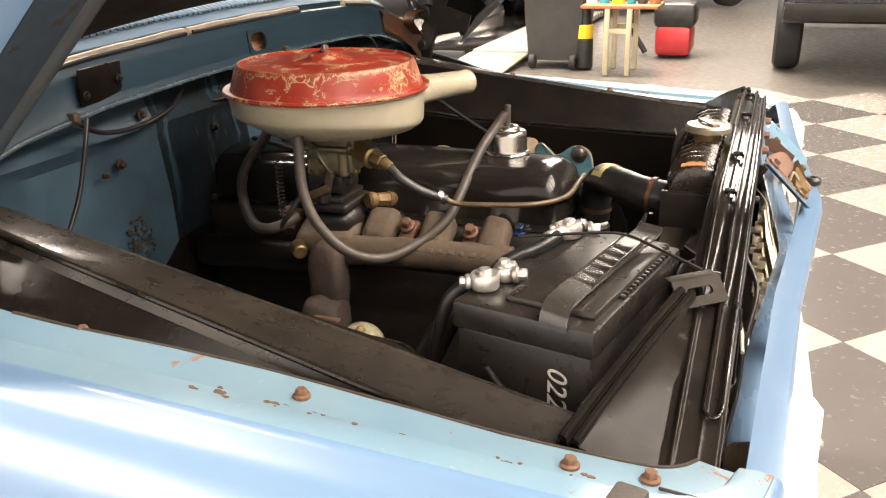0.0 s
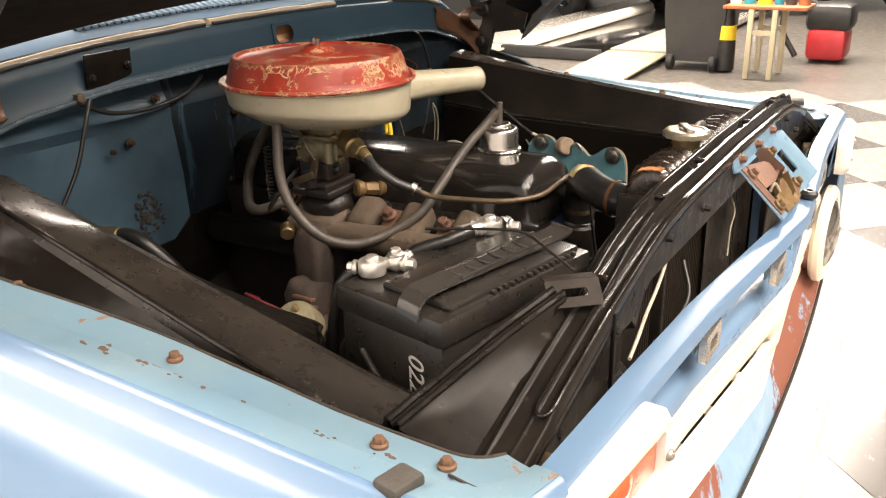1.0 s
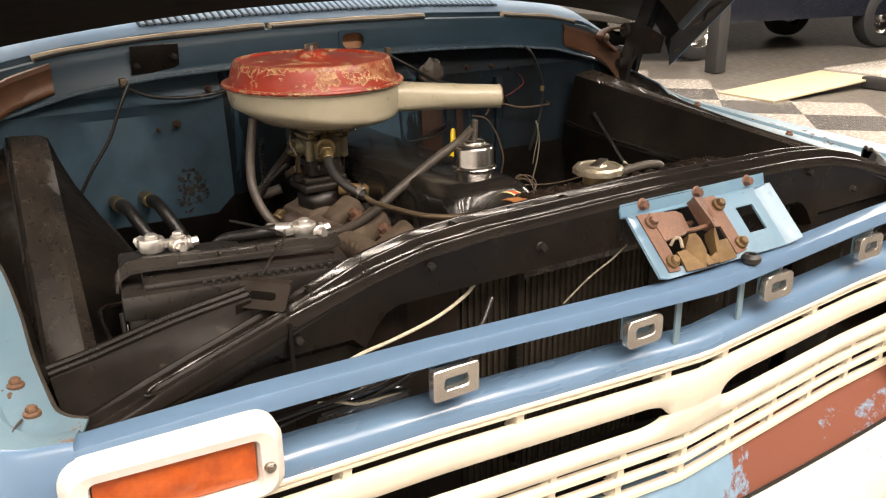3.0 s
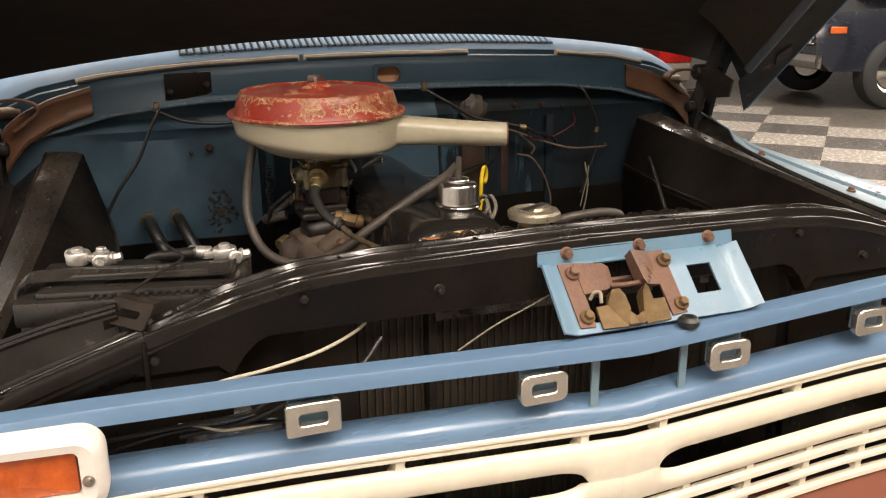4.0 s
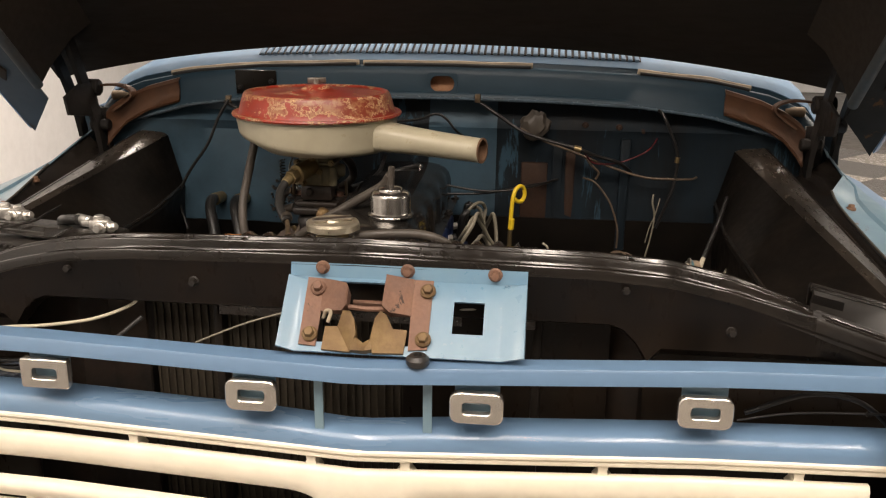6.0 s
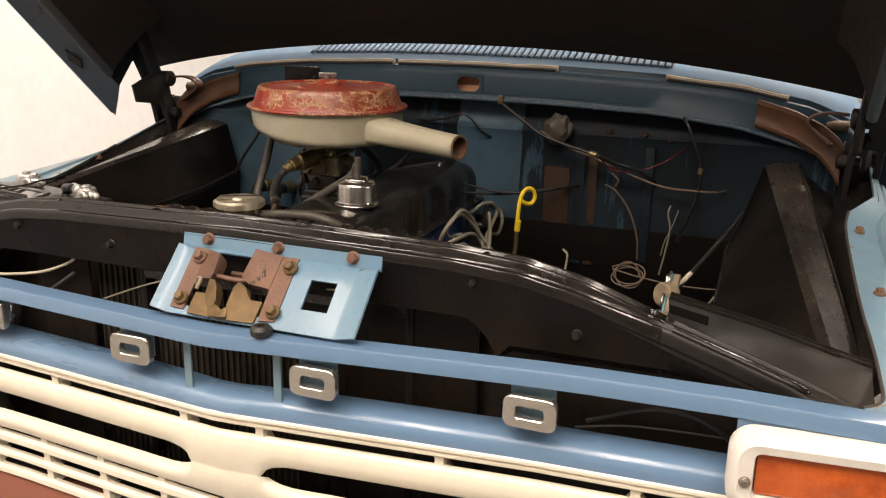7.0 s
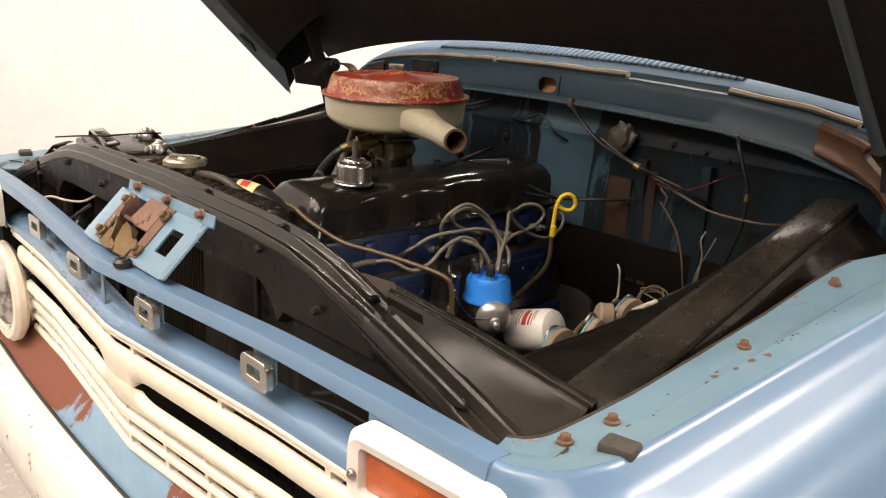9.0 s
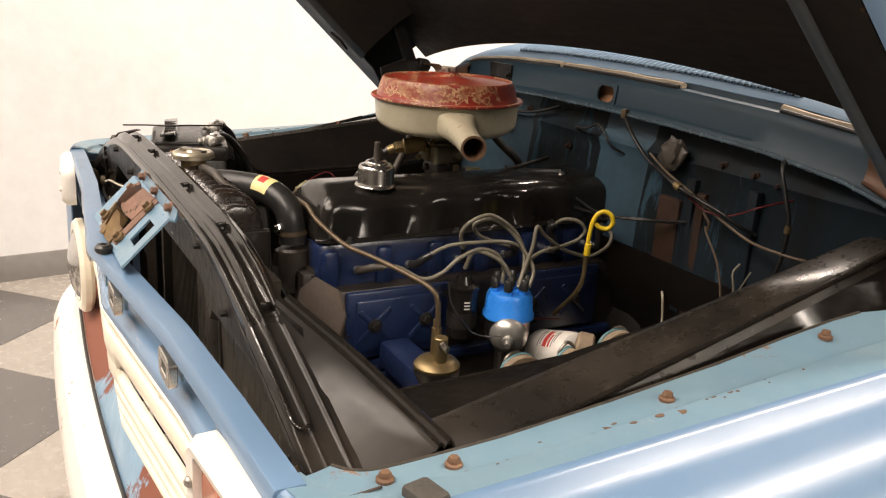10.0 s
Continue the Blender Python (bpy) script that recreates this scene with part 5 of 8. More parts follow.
for s in (-1, 1):
    bm = B()
    spans = [v - 0.075 * (1 - v / 1.12) for v in xs(0.0, 1.12, 14)]
    sheet(bm, [[hood_pt(s * u, vv, w) for u, w in ((0.838, 0.052), (0.857, 0.030), (0.864, -0.04), (0.858, -0.105), (0.842, -0.143), (0.832, -0.150))] for vv in spans])
    part("side_skirt", bm, "blue", hood, "light blue side skirt", thick=0.003)
    bm = B()
    # the flange tapers to a point at the rear corner
    cut = lambda u, v: max(v, -0.086 + 1.35 * (0.830 - u)) if v < 0.09 else v
    us = ((0.830, -0.149), (0.815, -0.147), (0.79, -0.144), (0.752, -0.141))
    vs_ = [-0.086] + xs(-0.05, 1.12, 22)
    sheet(bm, [[hood_pt(s * u, cut(u, vv), w) for u, w in us] for vv in vs_])
    # shaded tone on one side, wall-lit tone on the other
    part("skirt_flange", bm, "skirt_shaded" if s > 0 else "skirt_lit", hood, "grimy lower flange, darkened for its shade" if s > 0 else "worn blue-grey lower flange, lightened for wall bounce", thick=0.003)
    bm = B()
    sheet(bm, [[hood_pt(s * u, vv, w) for u, w in ((0.828, 0.030), (0.846, 0.0), (0.846, -0.08), (0.826, -0.140))] for vv in xs(-0.07, 1.12, 10)])
    part("skirt_backing", bm, "underside", hood, "black inside of the skirt", thick=0.002)
    bm = B()
    tube(bm, [hood_pt(s * 0.752, vv, -0.140) for vv in xs(0.060, 1.12, 14)], 0.010, 12, 2)
    part("rolled_edge", bm, "rolled_edge", hood, "dusty grey-blue rolled edge")
    bm = B()
    slab(bm, [(0.0, 0.030), (0.016, 0.0), (0.0, -0.034), (-0.016, 0.0)], -0.002, 0.002)
    ob = part("access_hole", bm, "underside", hood, "dark diamond-shaped hole")
    ob.matrix_basis = Matrix.Translation(hood_pt(s * 0.80, 0.115, -0.1485)) @ pose(0, 0, 0, -43, 0, 0)
    bm = B()
    sheet(bm, [[hood_pt(s * u, vv, w) for u, w in ((0.748, -0.136), (0.742, -0.09), (0.72, -0.02), (0.69, 0.024))] for vv in [0.06] + xs(0.10, 1.12, 12)])
    part("skirt_lining", bm, "underside", hood, "black inner side of the skirt", thick=0.003)
for s in (-1, 1):
    def hp(x, y, z):
        return Vector((s * x, y, z)) - HD
    bm = B()
    rows = []
    for k in xs(0, 1, 14):
        x = lerp_table([(0, 0.576), (0.6, 0.696), (0.85, 0.722), (1, 0.732)], k)
        zt = lerp_table([(0, 1.303), (0.35, 1.284), (0.6, 1.262), (0.85, 1.243), (1, 1.230)], k)
        zl = lerp_table([(0, 1.257), (0.35, 1.236), (0.6, 1.208), (0.85, 1.178), (1, 1.160)], k)
        y = lerp_table([(0, 0.8175), (0.3, 0.815), (0.6, 0.806), (1, 0.786)], k)
        rows.append([hp(x, y + 0.014, zt + 0.002), hp(x, y + 0.004, zt + 0.001), hp(x, y - 0.001, zt - 0.005), hp(x, y + 0.004, (zt + zl) / 2), hp(x, y - 0.001, zl + 0.004), hp(x, y - 0.006, zl)])
    sheet(bm, rows)
    hinge = part("hinge", bm, "rust_strap", hood, "brown stained hinge bracket", thick=0.004)
    bm = B()
    curl = smooth_path([(0.735, 0.79, 1.290), (0.700, 0.79, 1.291), (0.674, 0.79, 1.283), (0.668, 0.79, 1.270), (0.684, 0.79, 1.255), (0.712, 0.785, 1.235)], 5)
    sheet(bm, [[hp(p.x, p.y - 0.013, p.z), hp(p.x, p.y + 0.013, p.z)] for p in curl])
    part("curled_strap", bm, "rust_strap", hinge, thick=0.004)
    for pts, wd_, xo in ((((0.745, 0.79, 1.130), (0.745, 0.775, 1.20), (0.752, 0.755, 1.27), (0.756, 0.70, 1.40), (0.756, 0.66, 1.47)), 0.030, 0), (((0.795, 0.80, 1.18), (0.797, 0.785, 1.24), (0.800, 0.755, 1.31), (0.800, 0.69, 1.42)), 0.026, 0)):
        bm = B()
        pth = smooth_path(pts, 4)
        rows = []
        for a, p in enumerate(pth):
            d_ = (pth[min(a + 1, len(pth) - 1)] - pth[max(a - 1, 0)]).normalized()
            e_ = Vector((0, d_.z, -d_.y))
            rows.append([hp(*(p + e_ * wd_ * q)) + Vector((s * o, 0, 0)) for q, o in ((-0.5, 0.004), (-0.42, -0.004), (0.42, -0.004), (0.5, 0.004))])
        sheet(bm, rows)
        part("arm", bm, "black_dull", hinge, "dark hinge arm", thick=0.004)
    bm = B()
    slab(bm, [(0.655, 1.278), (0.715, 1.298), (0.775, 1.296), (0.786, 1.25), (0.842, 1.142), (0.790, 1.142), (0.748, 1.228), (0.665, 1.240)], -0.003, 0.003, Matrix.Translation(Vector((s * 0.749, 0, 0)) - HD) @ Matrix(((0, 0, 1, 0), (1, 0, 0, 0), (0, 1, 0, 0), (0, 0, 0, 1))), 0.0015)
    part("link_plate", bm, "black_dull", hinge, "dark stamped link plate")
    bm = B()
    cyl(bm, hp(0.700, 0.845, 1.262), hp(0.742, 0.845, 1.262), 0.011, None, 16, 0.002)
    part("roller", bm, "dust_tan", hinge, "tan roller")
    for cx, cz, cr in ((0.785, 1.245, 0.016), (0.745, 1.205, 0.013), (0.76, 1.285, 0.018)):
        bm = B()
        cyl(bm, hp(cx - 0.022, 0.782, cz), hp(cx + 0.020, 0.782, cz), cr, None, 14, 0.003)
        part("pivot", bm, "black_dull", hinge)
    bm = B()
    sheet(bm, [[hp(0.735, 0.80, z), hp(0.775, 0.815, z), hp(0.79, 0.85, z)] for z in (1.08, 1.16, 1.24)])
    part("base_plate", bm, "black_dull", hinge, thick=0.004)


# ---- engine ----
engine = thing("engine", "dark blue six-cylinder engine with a gloss black valve cover", "engine", at=(-0.05, 0.5, FLOOR_Z))
EN = engine.location.copy()


def en(name, bm, mat, label="", parent=None, angle=38):
    ob = part(name, bm, mat, parent or engine, label, angle=angle)
    if parent is None:
        ob.location = -EN
    return ob


bm = B()
box(bm, (-0.06, 0.53, 0.80), (0.22, 0.66, 0.36), (0, 0, 0), 0.015)
box(bm, (-0.06, 0.53, 0.60), (0.26, 0.62, 0.14), (0, 0, 0), 0.02)
en("block", bm, "engine_dirty", "oily dark engine block")
bm = B()
box(bm, (-0.130, 0.53, 1.015), (0.09, 0.66, 0.085), (0, 0, 0), 0.010)
en("head_side", bm, "engine_dirty", "oily black side of the cylinder head")
bm = B()
box(bm, (-0.031, 0.53, 1.015), (0.11, 0.655, 0.084), (0, 0, 0), 0.010)
for i in range(7):
    box(bm, (0.020, 0.226 + 0.101 * i, 1.012), (0.028, 0.030, 0.07), (0, 0, 0), 0.008)
en("cylinder_head", bm, "engine_blue", "blue cylinder head with spark plug pockets")
# valve cover: rounded pressed steel with scallops
bm = B()
rows = []
ys = xs(0.205, 0.845, 40)
for i, y in enumerate(ys):
    e = min(1.0, min(y - 0.205, 0.845 - y) / 0.045)
    e = math.sqrt(max(1 - (1 - e) ** 2, 0.0))
    zt = 1.064 + 0.080 * (0.15 + 0.85 * e)
    hw = 0.088 * (0.80 + 0.20 * e)
    sc = 0.010 * (0.5 + 0.5 * math.cos((y - 0.25) / 0.105 * 2 * math.pi))
    cxv = -0.065
    row = []
    for k in range(13):
        a = math.pi * k / 12
        cx_, sn = math.cos(a), math.sin(a)
        xx = math.copysign(abs(cx_) ** 0.55, cx_) * (hw - sc * (1 - sn) * 0.9)
        zz = 1.064 + (zt - 1.064) * sn ** 0.45 if sn > 1e-6 else 1.064
        row.append((cxv + xx, y, zz))
    row = [(cxv + hw + 0.012, y, 1.060)] + [(cxv + hw + 0.001, y, 1.0605)] + row + [(cxv - hw - 0.001, y, 1.0605), (cxv - hw - 0.012, y, 1.060)]
    rows.append(row)
vs = sheet(bm, rows)
bm.faces.new(vs[0])
bm.faces.new(vs[-1])
en("valve_cover", bm, "black_gloss", "gloss black pressed valve cover", angle=50)
for y in (0.26, 0.47, 0.68, 0.82):
    for sx in (0.030, -0.160):
        bm = B()
        hexbolt(bm, (sx, y, 1.0615), (0, 0, 1), 0.006, 0.006)
        en("cover_bolt", bm, "black_dull")
# side covers on the block
for y0, y1 in ((0.245, 0.445), (0.565, 0.785)):
    bm = B()
    c = (y0 + y1) / 2
    box(bm, (0.056, c, 0.915), (0.012, y1 - y0, 0.125), (0, 0, 0), 0.005)
    box(bm, (0.062, c, 0.915), (0.008, y1 - y0 - 0.03, 0.095), (0, 0, 0), 0.004)
    cover = en("side_cover", bm, "engine_blue", "blue pressed side cover with cross ribs")
    for d in (-0.05, 0.05):
        for rot in (45, -45):
            bm = B()
            box(bm, (0.066, c + d, 0.915), (0.006, 0.085, 0.010), (rot, 0, 0), 0.002)
            en("cross_rib", bm, "engine_blue", parent=cover)
    for d in (-0.05, 0.05):
        bm = B()
        hexbolt(bm, (0.069, c + d, 0.915), (1, 0, 0), 0.009, 0.008)
        en("cover_bolt", bm, "black_dull")
for c_, s_, bv in (((0.05, 0.53, 0.835), (0.03, 0.60, 0.02), 0.006), ((0.06, 0.36, 0.80), (0.03, 0.10, 0.05), 0.01), ((0.055, 0.70, 0.78), (0.03, 0.09, 0.08), 0.015)):
    bm = B()
    box(bm, c_, s_, (0, 0, 0), bv)
    en("block_rib", bm, "engine_blue")
# front of the engine
bm = B()
box(bm, (-0.06, 0.19, 0.86), (0.17, 0.03, 0.30), (0, 0, 0), 0.012)
en("front_cover", bm, "engine_dirty")
bm = B()
cyl(bm, (-0.034, 0.184, 0.960), (-0.036, 0.181, 1.040), 0.030, 0.0265, 20, 0.004)
box(bm, (-0.028, 0.205, 0.985), (0.09, 0.06, 0.05), (0, 0, 0), 0.012)
en("thermostat_housing", bm, "engine_dirty", "oily dark thermostat housing")
bm = B()
lathe(bm, [(0, 0), (0.062, 0), (0.066, 0.004), (0.058, 0.012), (0.066, 0.020), (0.062, 0.026), (0.02, 0.026), (0.02, 0.04), (0, 0.04)], Matrix.Translation((-0.06, 0.165, 0.93)) @ frame_to((0, -1, 0)), 28)
en("fan_pulley", bm, "black_dull")
for a in (20, 110, 200, 290):
    bm = B()
    box(bm, (0, 0.11, 0), (0.085, 0.14, 0.003), (0, 24, 0), 0.001)
    ob = part("fan_blade", bm, "black_dull", engine)
    ob.matrix_basis = Matrix.Translation(Vector((-0.06, 0.128, 0.93)) - EN) @ pose(0, 0, 0, 90, 0, 0) @ pose(0, 0, 0, 0, 0, a)
# intake and exhaust manifolds on the carburettor side
def cast_lump(bm, c, size, rough=0.12, sub=3):
    """A rounded casting with an uneven skin."""
    g = bmesh.ops.create_icosphere(bm, subdivisions=sub, radius=1.0)
    for v in g["verts"]:
        d_ = v.co.normalized()
        k = max(abs(d_.x), abs(d_.y), abs(d_.z)) ** -0.45
        v.co = Vector((d_.x * size[0], d_.y * size[1], d_.z * size[2])) * k * (1 + rough * noise.noise(d_ * 2.3 + Vector(c) * 17) + 0.45 * rough * noise.noise(d_ * 8.5 + Vector(c) * 31)) + Vector(c)


bm = B()
tube(bm, [(-0.228, 0.262, 1.034), (-0.231, 0.29, 1.034), (-0.232, 0.35, 1.033), (-0.233, 0.42, 1.031), (-0.235, 0.50, 1.028), (-0.240, 0.55, 1.022)], 0.0225, 18, 5)
for v in bm.verts:
    v.co += Vector((0.5, 0.2, 1)) * 0.0022 * noise.noise(v.co * 55)
en("exhaust_log", bm, "manifold_tan", "rusty tan cast iron exhaust log", angle=70)
bm = B()
for k in range(9):
    box(bm, (-0.2495, 0.30 + 0.017 * k, 1.0455), (0.003, 0.008 + 0.004 * (k % 2), 0.007), (0, 42, 0), 0.001)
en("casting_mark", bm, "manifold_tan", "raised unreadable casting marks")
for c_, s_ in (((-0.262, 0.548, 0.985), (0.027, 0.029, 0.066)), ((-0.282, 0.548, 0.925), (0.036, 0.034, 0.042)), ((-0.300, 0.548, 0.890), (0.052, 0.046, 0.016))):
    bm = B()
    cast_lump(bm, c_, s_)
    en("exhaust_outlet", bm, "rust_dark", "rusty cast iron outlet", angle=70)
bm = B()
tube(bm, [(-0.292, 0.548, 0.895), (-0.288, 0.56, 0.84), (-0.26, 0.62, 0.76), (-0.22, 0.75, 0.70)], 0.032, 14, 5)
en("exhaust_pipe", bm, "rust_dark", "rusty exhaust pipe", angle=70)
for k in range(4):
    bm = B()
    box(bm, (-0.325, 0.522 - 0.004 * k, 0.948 - 0.012 * k), (0.012, 0.040, 0.005), (0, 20, 0), 0.001)
    en("heat_fin", bm, "rust_brown")
bm = B()
tube(bm, [(-0.235, 0.57, 1.000), (-0.232, 0.68, 0.998), (-0.225, 0.80, 0.992)], 0.026, 14, 5)
en("rear_manifold", bm, "wall_black", "black rear manifold branch", angle=70)
for dy in (-0.032, 0.030):
    bm = B()
    hexbolt(bm, (-0.335, 0.548 + dy, 0.902), (-0.2, 0, 1), 0.009, 0.012)
    en("flange_bolt", bm, "rust_brown")
for y0, sz in ((0.300, 0.026), (0.392, 0.029), (0.484, 0.030)):
    bm = B()
    box(bm, (-0.196, y0, 1.052), (0.070, sz * 1.7, 0.040), (0, -32, 0), 0.014, 4)
    for v in bm.verts:
        v.co += Vector((0.3, 0.4, 1)) * 0.004 * noise.noise(v.co * 38)
    en("intake_runner", bm, "manifold_tan", "dusty tan-brown intake runner", angle=60)
bm = B()
box(bm, (-0.214, 0.565, 1.046), (0.084, 0.100, 0.034), (0, -20, 8), 0.014, 4)
for v in bm.verts:
    v.co += Vector((0.3, 0.4, 1)) * 0.006 * noise.noise(v.co * 30)
en("intake_plenum", bm, "manifold_tan", "dusty tan-brown plenum below the carburettor", angle=60)
bm = B()
cast_lump(bm, (-0.203, 0.556, 1.066), (0.040, 0.040, 0.024), 0.12)
box(bm, (-0.203, 0.558, 1.094), (0.088, 0.076, 0.014), (0, 0, 0), 0.004)
en("carburettor_base", bm, "engine_dirty", "oily intake casting below the carburettor", angle=60)
for y in (0.338, 0.442, 0.548, 0.65):
    bm = B()
    box(bm, (-0.186, y, 1.044), (0.046, 0.026, 0.020), (0, -28, 0), 0.005)
    en("manifold_clamp", bm, "rust_brown", "rusty manifold clamp")
    bm = B()
    hexbolt(bm, (-0.194, y, 1.060), (-0.55, 0, 0.83), 0.0085, 0.012)
    en("clamp_nut", bm, "rust_brown")
for y in (0.27, 0.40, 0.53, 0.66):
    bm = B()
    hexbolt(bm, (-0.163, y, 1.058), (-0.3, 0, 1), 0.0085, 0.010)
    en("head_bolt", bm, "engine_blue")
bm = B()
cyl(bm, (-0.262, 0.60, 1.035), (-0.280, 0.585, 1.030), 0.012, None, 14, 0.002)
en("heat_riser_nut", bm, "brass")

# transmission bell and dark underbody
bm = B()
box(bm, (-0.05, 0.93, 0.72), (0.40, 0.20, 0.36), (0, 0, 0), 0.05)
en("bellhousing", bm, "black_dull")
under = B()
sheet(under, [[(-0.62, 0.0, 0.60), (0.62, 0.0, 0.60)], [(-0.60, 0.95, 0.58), (0.60, 0.95, 0.58)]])
single("underbody", under, "black_dull", "dark dirty frame and underbody below the engine", "underbody", kind="structure", thick=0.02)
for s in (-1, 1):
    bm = B()
    box(bm, (s * 0.43, 0.5, 0.68), (0.07, 1.1, 0.15), (0, 0, 0), 0.01)
    single("frame_rail", bm, "black_dull", "dirty black steel frame rail", "frame rail", "frame rails")

# ---- carburettor and air cleaner ----
AC = Vector((-0.203, 0.560, 0.0))
carb = thing("carburettor", "stained grey-gold carburettor with fittings under the air cleaner", "carburettor", at=(AC.x, AC.y, 1.10))
bm = B()
box(bm, (0, 0, 0.006), (0.080, 0.064, 0.010), (0, 0, 0), 0.004)
for a in (-0.038, 0.038):
    cyl(bm, (a, 0, 0.002), (a, 0, 0.018), 0.012, None, 14, 0.002)
part("mounting_flange", bm, "engine_dirty", carb)
for a in (-0.038, 0.038):
    bm = B()
    hexbolt(bm, (a, 0, 0.016), (0, 0, 1), 0.0070, 0.009)
    part("flange_nut", bm, "rust_brown", carb)
bm = B()
box(bm, (0.0, 0, 0.028), (0.060, 0.060, 0.030), (0, 0, 0), 0.006)
cyl(bm, (-0.050, 0.004, 0.026), (0.050, 0.004, 0.026), 0.0050, None, 12)
cyl(bm, (-0.012, -0.026, 0.030), (-0.012, -0.040, 0.030), 0.008, 0.007, 14, 0.002)
part("throttle_body", bm, "engine_dirty", carb, "oily dark throttle body")
bm = B()
box(bm, (0.002, -0.004, 0.062), (0.064, 0.070, 0.040), (0, 0, 0), 0.009, 3)
box(bm, (-0.004, -0.041, 0.061), (0.040, 0.010, 0.030), (0, 0, 0), 0.004)
cyl(bm, (-0.030, -0.034, 0.044), (-0.030, -0.034, 0.080), 0.0075, None, 14, 0.002)
cyl(bm, (0.034, -0.034, 0.044), (0.034, -0.034, 0.080), 0.0075, None, 14, 0.002)
cyl(bm, (-0.028, 0.006, 0.062), (-0.044, 0.006, 0.060), 0.0175, 0.0155, 20, 0.003)
cyl(bm, (0.030, 0.012, 0.064), (0.046, 0.014, 0.064), 0.014, 0.012, 18, 0.003)
part("float_bowl", bm, "carb", carb, "olive-stained cast float bowl")
bm = B()
box(bm, (0.001, -0.003, 0.0845), (0.074, 0.080, 0.005), (0, 0, 0), 0.002)
part("gasket_plate", bm, "carb", carb)
bm = B()
box(bm, (0.0, -0.010, 0.0965), (0.058, 0.062, 0.020), (0, 0, 0), 0.006, 3)
box(bm, (-0.004, -0.043, 0.0965), (0.030, 0.008, 0.016), (0, 0, 0), 0.002)
cyl(bm, (0, 0, 0.098), (0, 0, 0.120), 0.042, 0.039, 28, 0.002)
part("air_horn", bm, "carb", carb, "cast air horn")
for c_, s_, turn_ in (((-0.041, 0.020, 0.096), (0.006, 0.030, 0.010), 25), ((-0.046, -0.016, 0.040), (0.004, 0.012, 0.036), 14), ((-0.052, 0.004, 0.020), (0.003, 0.050, 0.012), -24), ((0.050, 0.004, 0.030), (0.003, 0.014, 0.034), 10)):
    bm = B()
    box(bm, c_, s_, (turn_, 0, 0), 0.0012)
    part("lever_arm", bm, "pipe", carb, "tarnished throttle lever")
bm = B()
tube(bm, [(-0.050, -0.022, 0.054), (-0.054, -0.012, 0.072), (-0.048, 0.006, 0.094), (-0.042, 0.026, 0.098)], 0.0016, 8)
part("choke_rod", bm, "steel", carb)
bm = B()
cyl(bm, (0.012, -0.050, -0.006), (0.026, -0.058, -0.008), 0.0135, 0.0125, 20, 0.003)
cyl(bm, (0.026, -0.058, -0.008), (0.046, -0.070, -0.012), 0.0105, 0.0115, 6, 0.0015)
cyl(bm, (0.046, -0.070, -0.012), (0.058, -0.077, -0.015), 0.0130, 0.0110, 18, 0.003)
part("pcv_valve", bm, "rust_gold", carb, "dirty brass crankcase vent valve")
bm = B()
cyl(bm, (0.000, -0.040, 0.082), (-0.022, -0.082, 0.0725), 0.0150, 0.0170, 20, 0.003)
cyl(bm, (-0.022, -0.082, 0.0725), (-0.028, -0.099, 0.069), 0.0125, None, 6, 0.001)
cyl(bm, (-0.028, -0.099, 0.069), (-0.033, -0.113, 0.063), 0.0095, 0.0085, 14, 0.001)
part("fuel_filter", bm, "brass", carb, "brass inlet fuel filter")
bm = B()
pts = [(-0.085 + 0.005 * math.cos(k * 1.2), 0.045 + 0.005 * math.sin(k * 1.2), 0.075 - 0.0011 * k) for k in range(80)]
tube(bm, pts, 0.0014, 5, 1)
part("return_spring", bm, "black_dull", carb, "coil return spring")
bm = B()
tube(bm, [(-0.05, 0.02, 0.03), (-0.085, 0.03, 0.0), (-0.09, 0.05, -0.03)], 0.004, 12)
part("linkage", bm, "black_dull", carb)
bm = B()
tube(bm, [(0.05, 0.03, 0.02), (0.09, 0.10, 0.04), (0.09, 0.20, 0.06)], 0.004, 8)
part("linkage", bm, "black_dull", carb)
for a, b, c in ((-0.030, -0.046, 0.088), (0.034, -0.046, 0.088), (-0.018, -0.048, 0.050), (0.012, -0.048, 0.072), (0.0, -0.049, 0.097)):
    bm = B()
    hexbolt(bm, (a, b, c), (0, -1, 0), 0.0042, 0.005)
    part("screw", bm, "brass", carb)
for q in range(4):
    bm = B()
    hexbolt(bm, (-0.0445, 0.006 + 0.012 * math.cos(q * 1.57 + 0.8), 0.060 + 0.012 * math.sin(q * 1.57 + 0.8)), (-1, 0, 0), 0.0030, 0.004)
    part("screw", bm, "brass", carb)

air = thing("air_cleaner", "round air cleaner with flaking red lid and ivory body", "air cleaner", at=(AC.x, AC.y, 1.21))
bm = B()
cols = []
for i in range(57):
    # the pan is deep below the snorkel and shallow on the far side
    a = 2 * math.pi * (i % 56) / 56
    k = 0.5 - 0.5 * math.cos(a + 0.45)
    k = k * k * (3 - 2 * k)
    zs = 0.004 + 0.024 * k
    ri = 0.128 - 0.040 * k
    cols.append([(r * math.cos(a), r * math.sin(a), z) for r, z in ((0.035, 0.0), (ri, 0.0005), (ri + 0.006, 0.0015), (0.1395, zs + 0.001), (0.1430, zs + 0.006), (0.1440, zs + 0.012), (0.1462, 0.052), (0.147, 0.058), (0.150, 0.060), (0.149, 0.063), (0.14, 0.063))])
sheet(bm, cols)
bmesh.ops.remove_doubles(bm, verts=bm.verts, dist=1e-5)
part("body", bm, "cream_body", air, "ivory enamel body")
bm = B()
